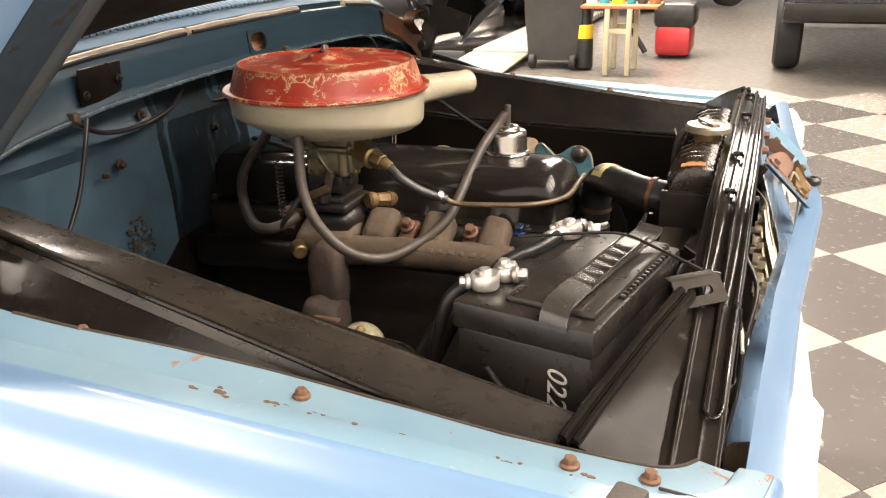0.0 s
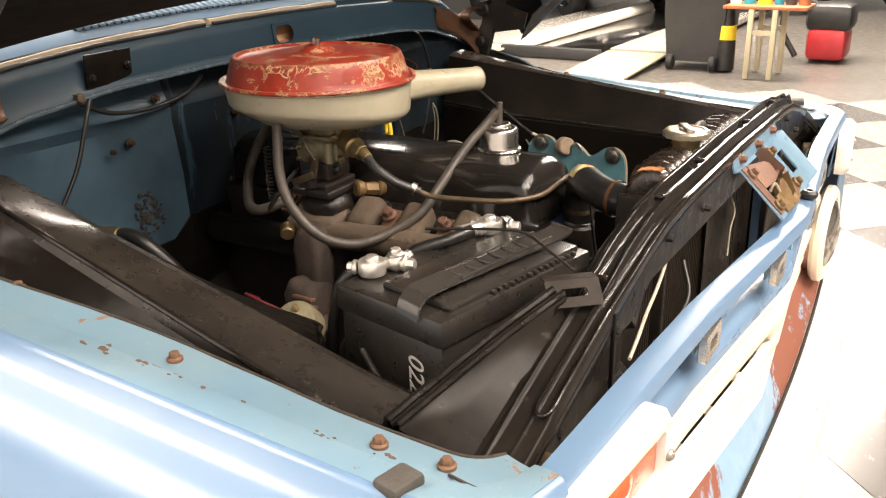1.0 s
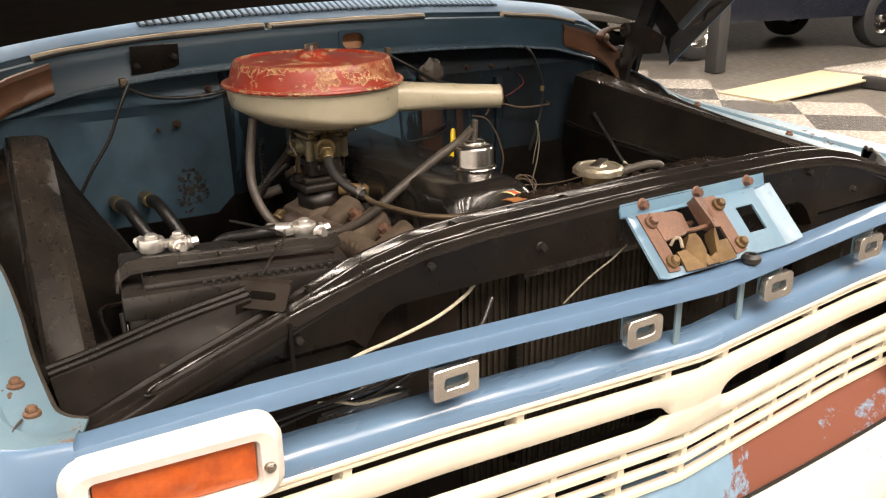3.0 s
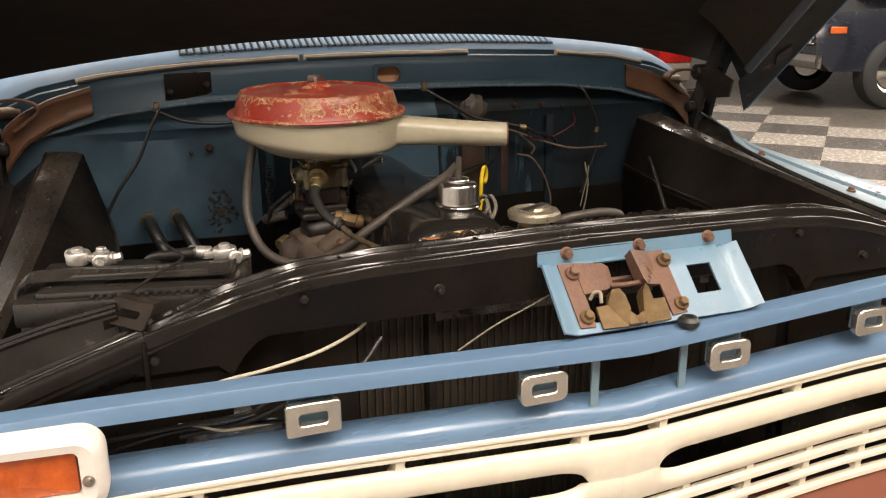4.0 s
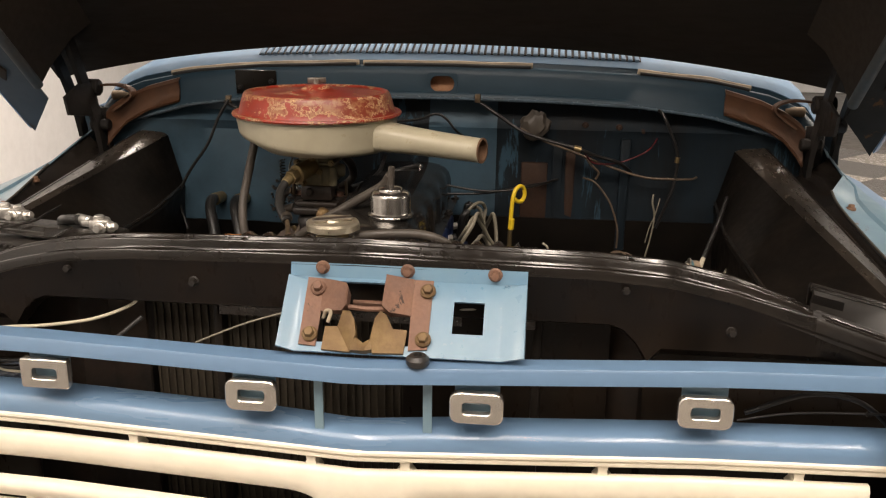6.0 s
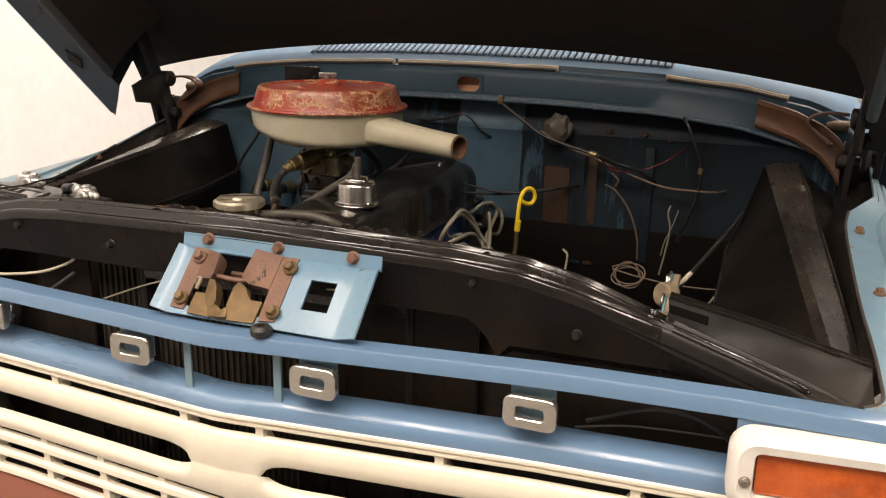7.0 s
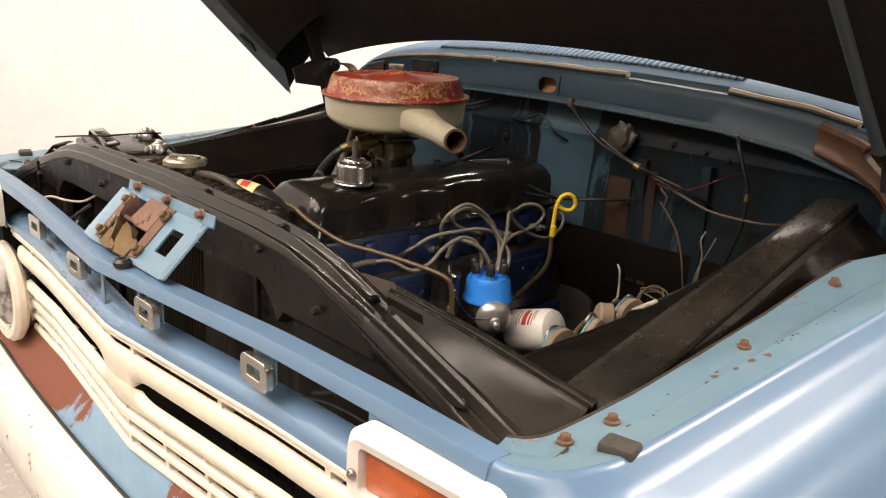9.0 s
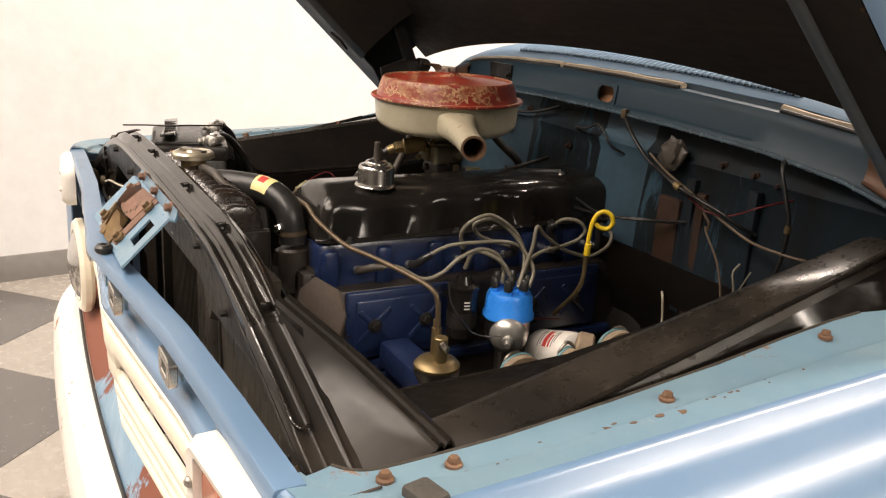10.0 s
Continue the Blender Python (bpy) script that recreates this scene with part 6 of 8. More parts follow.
prof = [(0.148, 0.0605), (0.1535, 0.062), (0.1548, 0.0645), (0.1535, 0.0675), (0.149, 0.0680), (0.1440, 0.0665), (0.1425, 0.0690), (0.1405, 0.076), (0.1365, 0.0900), (0.1338, 0.0975), (0.1318, 0.1015), (0.1300, 0.1032), (0.1278, 0.1034), (0.1258, 0.1018), (0.1235, 0.0996), (0.1200, 0.0990), (0.090, 0.1010), (0.045, 0.1040), (0.030, 0.1060), (0.024, 0.1100), (0.019, 0.114), (0.012, 0.1155), (0, 0.1155)]
lathe(bm, prof, Matrix.Identity(4), 56)
part("lid", bm, "red_lid", air, "flaking red enamel lid")
bm = B()
box(bm, (0, 0, 0.122), (0.034, 0.004, 0.010), (0, 0, 25), 0.0015)
cyl(bm, (0, 0, 0.114), (0, 0, 0.124), 0.006, None, 8, 0.001)
part("wing_nut", bm, "steel", air, "dark steel wing nut")
bm = B()
d = Vector((0.107 - AC.x, 0.447 - AC.y, 0)).normalized()
nrm = Vector((-d.y, d.x, 0))
rows = []
for t_, hw, hh, zc in ((0.120, 0.040, 0.024, 0.030), (0.150, 0.036, 0.0245, 0.030), (0.19, 0.029, 0.0240, 0.028), (0.25, 0.024, 0.0225, 0.025), (0.318, 0.0215, 0.0210, 0.022), (0.329, 0.0215, 0.0210, 0.0215), (0.331, 0.0225, 0.022, 0.0215), (0.331, 0.0195, 0.019, 0.0215), (0.20, 0.0185, 0.018, 0.026)):
    p = 0.6
    row = []
    for k in range(24):
        a = 2 * math.pi * k / 24
        ex = lerp_table([(0.12, 0.45), (0.25, 1.0)], t_)
        ca, sa = math.cos(a), math.sin(a)
        row.append(d * t_ + nrm * (hw * math.copysign(abs(ca) ** ex, ca)) + Vector((0, 0, zc + hh * math.copysign(abs(sa) ** ex, sa))))
    rows.append(row)
sheet(bm, rows, True)
part("snorkel", bm, "cream_body", air, "ivory tapered snorkel with rusty mouth", angle=50)
bm = B()
lathe(bm, [(0.0182, -0.10), (0.0188, -0.002), (0.0218, 0.001), (0.0218, 0.0025), (0.0180, 0.0025), (0.0174, -0.10)], Matrix.Translation(d * 0.331 + Vector((0, 0, 0.0215))) @ frame_to(d), 28)
part("snorkel_mouth", bm, "rust_bolt", air, "rust-stained snorkel mouth")

# ---- oil filler cap on the valve cover ----
cap = thing("oil_filler_cap", "chrome oil filler cap with hose spout", "oil cap", at=(-0.028, 0.330, 1.142))
bm = B()
lathe(bm, [(0.028, 0), (0.0365, 0.0005), (0.0375, 0.003), (0.0360, 0.0055), (0.0335, 0.0065), (0.0325, 0.009), (0.0325, 0.033), (0.0310, 0.0375), (0.0275, 0.0400), (0.0205, 0.0410), (0.0200, 0.0440), (0.0180, 0.0465), (0.010, 0.0485), (0, 0.049)], Matrix.Identity(4), 40)
part("cap_body", bm, "cap_steel", cap)
bm = B()
cyl(bm, (0, 0, 0.046), (0.002, 0, 0.080), 0.0058, 0.0052, 14, 0.001)
part("spout", bm, "rubber", cap, "dark grey spout")


def line_thing(name, pts, r, mat, label, category, group="", n=6, seg=12):
    bm = B()
    tube(bm, pts, r, seg, n)
    return single(name, bm, mat, label, category, group)


# ---- hoses ----
line_thing("breather_hose", [(-0.028, 0.332, 1.208), (-0.045, 0.346, 1.186), (-0.092, 0.358, 1.156), (-0.168, 0.364, 1.108), (-0.205, 0.372, 1.080), (-0.240, 0.402, 1.054), (-0.290, 0.439, 1.042), (-0.325, 0.479, 1.060), (-0.340, 0.517, 1.104), (-0.335, 0.540, 1.155), (-0.320, 0.549, 1.224)], 0.0078, "rubber", "long grey rubber breather hose looping under the air cleaner", "hose", "breather hoses")
line_thing("breather_hose", [(-0.205, 0.655, 1.218), (-0.192, 0.690, 1.178), (-0.178, 0.724, 1.145), (-0.182, 0.742, 1.112), (-0.218, 0.721, 1.088), (-0.264, 0.679, 1.069), (-0.292, 0.641, 1.068), (-0.290, 0.612, 1.074), (-0.262, 0.596, 1.084)], 0.0085, "rubber", "grey rubber hose between air cleaner and manifold", "hose", "breather hoses")
line_thing("fuel_hose", [(-0.236, 0.448, 1.163), (-0.240, 0.43, 1.150), (-0.232, 0.40, 1.130), (-0.212, 0.370, 1.114)], 0.0075, "rubber_black", "short black rubber fuel hose", "hose")
fl = [(-0.212, 0.370, 1.114), (-0.205, 0.35, 1.107), (-0.192, 0.30, 1.106), (-0.172, 0.245, 1.106), (-0.130, 0.208, 1.108), (-0.075, 0.201, 1.114), (-0.030, 0.202, 1.114), (-0.006, 0.203, 1.106), (0.020, 0.208, 1.095), (0.077, 0.231, 1.072), (0.135, 0.255, 1.066), (0.201, 0.281, 1.058), (0.255, 0.302, 1.047), (0.266, 0.309, 1.025), (0.264, 0.311, 0.975)]
line_thing("fuel_pipe", fl, 0.0042, "pipe", "bent brass fuel pipe running round the engine front", "fuel pipe")
bm = B()
lathe(bm, [(0.0075, 0), (0.010, 0), (0.010, 0.008), (0.0075, 0.008)], Matrix.Translation((-0.214, 0.376, 1.117)) @ frame_to((-0.3, 0.7, 0.35)), 14)
single("hose_clamp", bm, "steel", "small bright hose clamp on the fuel hose", "hose clamp")

# upper radiator hose with its label
rad_hose = thing("radiator_hose", "fat black rubber upper radiator hose with yellow label", "hose", at=(-0.1, 0.13, 1.13))
RH = rad_hose.location.copy()
hp = [Vector(p) - RH for p in ((-0.165, 0.055, 1.130), (-0.155, 0.090, 1.132), (-0.122, 0.126, 1.132), (-0.088, 0.151, 1.128), (-0.058, 0.168, 1.116), (-0.041, 0.177, 1.092), (-0.036, 0.180, 1.048))]
bm = B()
tube(bm, hp, 0.0242, 18, 6)
part("hose", bm, "rubber_black", rad_hose)
q_path = smooth_path(hp, 6)
for nm, k0, k1, a0, a1, rr, mt, lb in (("hose_label", 15, 20, -70, 80, 0.0249, "label", "yellow paper label"), ("label_print", 16, 18, 0, 40, 0.0252, "red_label", "red printed patch"), ("label_print", 17, 20, -50, -15, 0.0252, "skirting", "grey printed bars")):
    bm = B()
    rows = []
    for k in range(k0, k1 + 1):
        d_ = (q_path[k + 1] - q_path[k - 1]).normalized()
        side = d_.cross(Vector((0, 0, 1))).normalized()
        upv = side.cross(d_)
        rows.append([q_path[k] + rr * (side * math.sin(radians(a)) + upv * math.cos(radians(a))) for a in xs(a0, a1, 8)])
    sheet(bm, rows)
    part(nm, bm, mt, rad_hose, lb)
for k, mt, lb in ((3, "rust_strap", "brown rusty hose clamp"), (-4, "pipe", "tarnished yellow hose clamp")):
    bm = B()
    tube(bm, [q_path[k], q_path[k + 1]], 0.0268, 18, 1, cap=False)
    clamp = part("clamp", bm, mt, rad_hose, lb)
    bm = B()
    hexbolt(bm, q_path[k] + Vector((0.006, -0.027, 0.004)), (0.4, -0.9, 0.2), 0.0060, 0.008)
    part("clamp_screw", bm, "chrome", clamp)

# ---- radiator ----
rad = thing("radiator", "black radiator with ribbed top tank and bright cap", "radiator", at=(0, 0.03, 0.70))
RD = rad.location.copy()
bm = B()
TANK = ((0.062, 1.092), (0.058, 1.130), (0.052, 1.160), (0.044, 1.176), (0.032, 1.1845), (0.014, 1.187), (-0.002, 1.184), (-0.010, 1.174), (-0.012, 1.150), (-0.012, 1.092))
rows = []
for x in xs(-0.191, 0.211, 134):
    r_ = 0.0065 * max(0.0, math.cos((x + 0.158) / 0.0265 * 2 * math.pi)) ** 0.6 if -0.166 < x < 0.186 else 0.0
    e = 0.004 if x < -0.189 or x > 0.209 else 0.0          # soft end corners
    rows.append([Vector((x, y, z + (r_ - e if z > 1.15 else 0)) ) + Vector((0, (r_ * 0.8 - e) * (1 if y > 0.04 and z > 1.15 else 0), 0)) - RD for y, z in TANK])
vs = sheet(bm, rows, True)
bm.faces.new(vs[0])
bm.faces.new(vs[-1])
part("top_tank", bm, "tank_black", rad, "black ribbed top tank", angle=50)
for x in (-0.192, 0.212):
    bm = B()
    box(bm, Vector((x, 0.025, 0.985)) - RD, (0.012, 0.074, 0.33), (0, 0, 0), 0.003)
    part("side_strap", bm, "gusset", rad, "dusty black side strap")
bm = B()
rim_ = [(-0.1885 + 0.0015 * math.sin(k * 2.3), 0.006 + 0.0040 * k) for k in range(9)] + [(-0.168 - 0.0035 * (k % 2) - 0.002 * math.sin(k * 1.7), 0.038 - 0.0040 * k) for k in range(9)]
bm.faces.new([bm.verts.new(Vector((x, y, 1.1872 - 7.0 * (y - 0.014) ** 2)) - RD) for x, y in rim_])
part("rust_patch", bm, "rust_orange", rad, "orange rust patch on the tank end", thick=0.0010)
bm = B()
lathe(bm, [(0, -0.03), (0.020, -0.03), (0.020, 0.0), (0, 0)], Matrix.Translation(Vector((-0.046, 0.015, 1.203)) - RD), 20)
part("filler_neck", bm, "brass", rad)
bm = B()
lathe(bm, [(0.030, 0), (0.034, 0.001), (0.034, 0.008), (0.031, 0.011), (0.026, 0.0115), (0.024, 0.010), (0.012, 0.0105), (0.010, 0.013), (0, 0.0135)], Matrix.Translation(Vector((-0.046, 0.015, 1.202)) - RD), 10)
cap_ob = part("radiator_cap", bm, "cap_gold", rad, "dull plated radiator cap")
bm = B()
box(bm, Vector((-0.046, 0.015, 1.215)) - RD, (0.05, 0.012, 0.004), (0, 0, 30), 0.001)
part("cap_tab", bm, "steel", cap_ob)
bm = B()
tube(bm, [Vector(p) - RD for p in ((-0.018, 0.022, 1.192), (0.02, 0.022, 1.1965), (0.06, 0.024, 1.197), (0.086, 0.028, 1.190), (0.098, 0.050, 1.172), (0.100, 0.072, 1.14), (0.100, 0.075, 1.00))], 0.0062, 10)
part("overflow_hose", bm, "rubber", rad, "grey rubber overflow hose")
bm = B()
box(bm, Vector((0.004, 0.030, 0.90)) - RD, (0.578, 0.045, 0.40))
part("core_block", bm, "core", rad, "finned radiator core")
for i in range(58):
    x = -0.282 + 0.572 * i / 57
    bm = B()
    box(bm, Vector((x, 0.0055, 0.90)) - RD, (0.0028, 0.005, 0.40))
    part("core_tube", bm, "core", rad)

# ---- battery ----
BAT = pose(-0.521, 0.110, 0.955, 0, 0, -11.5)
battery = thing("battery", "black plastic car battery with handwritten marking and bright terminals", "battery")
battery.matrix_basis = BAT
bm = B()
box(bm, (0, 0, 0.085), (0.242, 0.145, 0.170), (0, 0, 0), 0.006)
part("case", bm, "plastic", battery, "black plastic case")
bm = B()
box(bm, (0, 0, 0.182), (0.250, 0.152, 0.030), (0, 0, 0), 0.005)
box(bm, (0.005, -0.020, 0.200), (0.215, 0.095, 0.010), (0, 0, 0), 0.004)
part("top_lid", bm, "plastic", battery, "black plastic lid with raised panel")
for i in range(15):
    bm = B()
    box(bm, (-0.040 + 0.0098 * i, -0.0690, 0.1985), (0.0050, 0.0075, 0.005), (0, 0, 0), 0.001)
    part("grip_rib", bm, "plastic", battery)
bm = B()
band = smooth_path([(-0.1285, 0, 0.188), (-0.1270, 0, 0.197), (-0.120, 0, 0.205), (-0.100, 0, 0.210), (0.0, 0, 0.2085), (0.096, 0, 0.2095), (0.116, 0, 0.2150)], 5)
sheet(bm, [[(p.x, -0.036 + o - 0.006 * max(p.x, 0) / 0.1, p.z + 0.0055 + 0.12 * o) for o in (-0.0135, -0.0115, 0.0115, 0.0135)] for p in band])
strap = part("carry_strap", bm, "strap_plastic", battery, "black plastic carry strap", thick=0.003)
for i in range(6):
    bm = B()
    box(bm, (-0.060 + 0.021 * i, -0.037, 0.2165), (0.0030, 0.023, 0.004), (0, 0, 0), 0.0012)
    part("strap_rib", bm, "strap_plastic", strap)
for o in (-0.0490, -0.0240):
    bm = B()
    box(bm, (0.010, o, 0.2162), (0.150, 0.0022, 0.005), (0, 0, 0), 0.0009)
    part("strap_rail", bm, "strap_plastic", strap)
bm = B()
box(bm, (-0.1255, 0.040, 0.149), (0.003, 0.012, 0.004))
part("case_tab", bm, "plastic", battery)
txt = bpy.data.curves.new("marking", "FONT")
txt.body, txt.size, txt.extrude, txt.shear, txt.space_character = "022", 0.029, 0.0003, 0.25, 1.0
txt.align_x = "CENTER"
tmp = new("marking_tmp", txt)
dg = bpy.context.evaluated_depsgraph_get()
me = bpy.data.meshes.new_from_object(tmp.evaluated_get(dg))
bpy.data.objects.remove(tmp)
me.materials.clear()
me.materials.append(M["chalk"])
mk = new("marking", me)
mk.parent = battery
mk["label"] = "handwritten white digits"
mk.matrix_basis = Matrix(((0, 0, -1, -0.1235), (0, -1, 0, -0.030), (-1, 0, 0, 0.130), (0, 0, 0, 1)))
for (tx, ty), nm in (((-0.085, 0.060), "negative"), ((0.095, 0.048), "positive")):
    term = thing("terminal", "", "")
    for key in list(term.keys()):
        del term[key]
    term.parent = battery
    term.location = (tx, ty, 0.197)
    term.name = "terminal"
    bm = B()
    dx_ = 1 if nm == "negative" else -1
    lathe(bm, [(0, 0), (0.0085, 0), (0.0075, 0.021), (0.006, 0.0225), (0, 0.0225)], Matrix.Identity(4), 18)
    lathe(bm, [(0.0080, 0.002), (0.0140, 0.002), (0.0152, 0.004), (0.0152, 0.015), (0.0138, 0.0175), (0.0080, 0.0175)], Matrix.Identity(4), 20)
    box(bm, (dx_ * 0.019, -0.003, 0.010), (0.016, 0.011, 0.010), (0, 0, 12), 0.003)
    if nm == "negative":
        lathe(bm, [(0, 0.001), (0.0110, 0.001), (0.0128, 0.004), (0.0128, 0.011), (0.0105, 0.015), (0.006, 0.0165), (0, 0.0165)], Matrix.Translation((dx_ * 0.030, -0.006, 0)), 18)
    else:
        cyl(bm, (-0.016, 0.0, 0.011), (-0.046, 0.008, 0.012), 0.0085, 0.0075, 16, 0.002)
    part("clamp", bm, "lead", term, "bright lead battery clamp")
    for c_, d_, r_, h_ in (((dx_ * 0.030, -0.020, 0.009), (0.3 * dx_, -1, 0.1), 0.0062, 0.010), ((dx_ * 0.030, -0.006, 0.016), (0, 0, 1), 0.0065, 0.006), ((dx_ * 0.043, -0.004, 0.008), (dx_, -0.1, 0.2), 0.0058, 0.009), ((-dx_ * 0.012, 0.013, 0.010), (-0.6 * dx_, 0.8, 0), 0.0055, 0.007)):
        if nm == "positive" and d_[2] == 1:
            continue
        bm = B()
        hexbolt(bm, c_ if nm == "negative" else (-c_[0] * 0.5, c_[1], c_[2]), d_ if nm == "negative" else (-d_[0], d_[1], d_[2]), r_, h_)
        part("clamp_bolt", bm, "lead", term)
for o in list(bpy.data.objects):
    if o.name.startswith("terminal") and o.type == "EMPTY":
        o["label"] = "bright lead terminal clamp"
bt = lambda x, y, z: BAT @ Vector((x, y, z))
line_thing("battery_cable", [bt(0.060, 0.046, 0.21), bt(0.030, 0.055, 0.205), bt(-0.005, 0.085, 0.19), bt(-0.03, 0.12, 0.14), bt(-0.03, 0.16, 0.06)], 0.0075, "wire_black", "thick black battery cable", "cable", "battery cables")
line_thing("battery_cable", [bt(-0.085, 0.075, 0.205), bt(-0.10, 0.10, 0.17), bt(-0.10, 0.12, 0.06), bt(-0.09, 0.13, -0.05)], 0.0075, "wire_black", "thick black battery cable", "cable", "battery cables")
line_thing("hold_down_bolt", [bt(-0.128, 0.035, 0.135), bt(-0.127, -0.005, 0.085), bt(-0.127, -0.030, 0.045)], 0.004, "black_dull", "black threaded hold-down bolt beside the battery", "rod", n=2)
bm = B()
slab(bm, rounded(0.28, 0.19, 0.01), -0.02, -0.002, BAT)
single("battery_tray", bm, "black_dull", "black steel battery tray under the battery", "battery tray")
bm = B()
box(bm, (-0.548, 0.06, 0.80), (0.03, 0.03, 0.28), (0, 0, 0), 0.004)
single("tray_leg", bm, "black_dull", "black steel leg under the battery tray", "bracket")
line_thing("hold_down_rod", [(-0.536, -0.020, 1.176), (-0.505, 0.022, 1.180), (-0.474, 0.064, 1.182), (-0.478, 0.10, 1.182), (-0.498, 0.178, 1.176)], 0.0016, "black_dull", "thin black battery hold-down rod", "rod", n=3)
bm = B()
ring_plate(bm, rounded(0.057, 0.030, 0.003), rounded(0.030, 0.009, 0.004), -0.0012, 0.0012, Matrix(((0.66, 0.50, -0.544, -0.536), (-0.74, 0.46, -0.485, -0.020), (0, 0.735, 0.674, 1.153), (0, 0, 0, 1))))
box(bm, (-0.526, -0.009, 1.1640), (0.055, 0.012, 0.0022), (0, 0, -48), 0.0008)
single("slotted_bracket", bm, "bracket_steel", "slotted stained steel bracket on the radiator support", "bracket")

# ---- distributor, coil, filter, pump ----
dist = thing("distributor", "distributor with a bright blue cap and metal base", "distributor", at=(0.130, 0.530, 0.872))
bm = B()
lathe(bm, [(0.040, 0.052), (0.047, 0.056), (0.047, 0.062), (0.044, 0.066), (0.042, 0.094), (0.037, 0.103), (0.020, 0.106), (0, 0.106)], Matrix.Identity(4), 32)
cap_part = part("distributor_cap", bm, "cap_blue", dist, "bright blue plastic cap")
for i in range(7):
    a, r_ = radians(60 * i + 20), 0.028 if i < 6 else 0.0
    bm = B()
    cyl(bm, (r_ * math.cos(a), r_ * math.sin(a), 0.098), (r_ * math.cos(a), r_ * math.sin(a), 0.117), 0.0085, 0.0075, 12, 0.001)
    part("tower", bm, "cap_blue", cap_part)
bm = B()
lathe(bm, [(0, -0.06), (0.018, -0.06), (0.020, 0.0), (0.036, 0.010), (0.041, 0.020), (0.041, 0.053), (0, 0.053)], Matrix.Identity(4), 28)
part("housing", bm, "steel", dist, "dull cast housing")
bm = B()
m = Matrix.Translation((0.040, -0.022, 0.036)) @ frame_to((0.8, -0.55, -0.15))
lathe(bm, [(0, -0.005), (0.030, -0.004), (0.034, 0.002), (0.032, 0.010), (0.022, 0.018), (0.010, 0.020), (0.010, 0.028), (0.006, 0.030), (0.005, 0.040), (0, 0.040)], m, 28)
part("vacuum_can", bm, "lead", dist, "bright vacuum advance can")
for i in range(7):
    a = radians(60 * i + 20)
    r_ = 0.029 if i < 6 else 0.0
    bm = B()
    cyl(bm, (r_ * math.cos(a), r_ * math.sin(a), 0.112), (r_ * 1.1 * math.cos(a), r_ * 1.1 * math.sin(a), 0.132), 0.009, 0.0065, 12, 0.001)
    part("boot", bm, "rubber_black", dist, "black rubber boot")
DB = dist.location.copy()
# plugs, plug boots and leads
LEADS = [
    [(0.064, 0.290, 1.022), (0.085, 0.325, 1.026), (0.10, 0.366, 1.005), (0.105, 0.401, 1.013), (0.105, 0.435, 1.037), (0.105, 0.477, 1.050), (0.110, 0.510, 1.038), (0.115, 0.522, 1.012), (0.118, 0.520, 0.985)],
    [(0.064, 0.386, 1.028), (0.085, 0.422, 1.055), (0.10, 0.483, 1.061), (0.105, 0.527, 1.059), (0.110, 0.558, 1.048), (0.120, 0.566, 1.026), (0.128, 0.560, 1.003), (0.132, 0.552, 0.985)],
    [(0.062, 0.470, 1.030), (0.080, 0.450, 1.072), (0.095, 0.458, 1.098), (0.10, 0.491, 1.110), (0.105, 0.523, 1.096), (0.110, 0.552, 1.068), (0.120, 0.562, 1.032), (0.140, 0.545, 0.985)],
    [(0.062, 0.580, 1.030), (0.070, 0.500, 1.060), (0.085, 0.473, 1.090), (0.095, 0.504, 1.100), (0.105, 0.538, 1.078), (0.120, 0.560, 1.045), (0.140, 0.570, 1.014), (0.152, 0.555, 0.985)],
    [(0.060, 0.655, 1.060), (0.080, 0.668, 1.083), (0.095, 0.692, 1.083), (0.102, 0.707, 1.066), (0.100, 0.694, 1.048), (0.105, 0.655, 1.040), (0.115, 0.600, 1.036), (0.130, 0.560, 1.020), (0.148, 0.535, 0.985)],
    [(0.060, 0.775, 1.058), (0.085, 0.786, 1.048), (0.095, 0.771, 1.026), (0.10, 0.729, 1.012), (0.10, 0.690, 1.020), (0.105, 0.650, 1.038), (0.115, 0.605, 1.068), (0.125, 0.580, 1.088), (0.132, 0.568, 1.050), (0.135, 0.542, 0.985)],
]
for i in range(6):
    py = 0.275 + 0.101 * i
    plug = thing("spark_plug", "spark plug with dark rubber boot in the cylinder head", "spark plug", "spark plugs", at=(0.024, py, 1.008))
    bm = B()
    cyl(bm, (-0.01, 0, -0.004), (0.016, 0, 0.004), 0.0075, None, 6, 0.001)
    part("plug_body", bm, "lead", plug, "bright plug shell")
    d_ = Vector(LEADS[i][1]) - Vector(LEADS[i][0])
    bm = B()
    tube(bm, [(0.014, 0, 0.003), (0.028, 0.003, 0.008), Vector(LEADS[i][0]) - plug.location, Vector(LEADS[i][0]) + d_.normalized() * 0.018 - plug.location], 0.0082, 10, 4, 0.0062)
    part("boot", bm, "rubber" if i == 0 else "rubber_black", plug)
    line_thing("spark_plug_lead", LEADS[i], 0.0035, "wire_grey", "grey ignition lead arching to the blue distributor cap", "cable", "ignition leads")
coil = thing("ignition_coil", "black cylindrical ignition coil on the engine side", "ignition coil", at=(0.092, 0.455, 0.885))
bm = B()
lathe(bm, [(0, 0), (0.026, 0.001), (0.027, 0.004), (0.027, 0.090), (0.029, 0.092), (0.029, 0.097), (0.018, 0.101), (0.013, 0.115), (0, 0.116)], Matrix.Identity(4), 24)
part("can", bm, "black_gloss", coil)
bm = B()
lathe(bm, [(0.0275, 0.02), (0.0278, 0.02), (0.0278, 0.05), (0.0275, 0.05)], Matrix.Identity(4), 24)
part("band", bm, "plastic", coil)
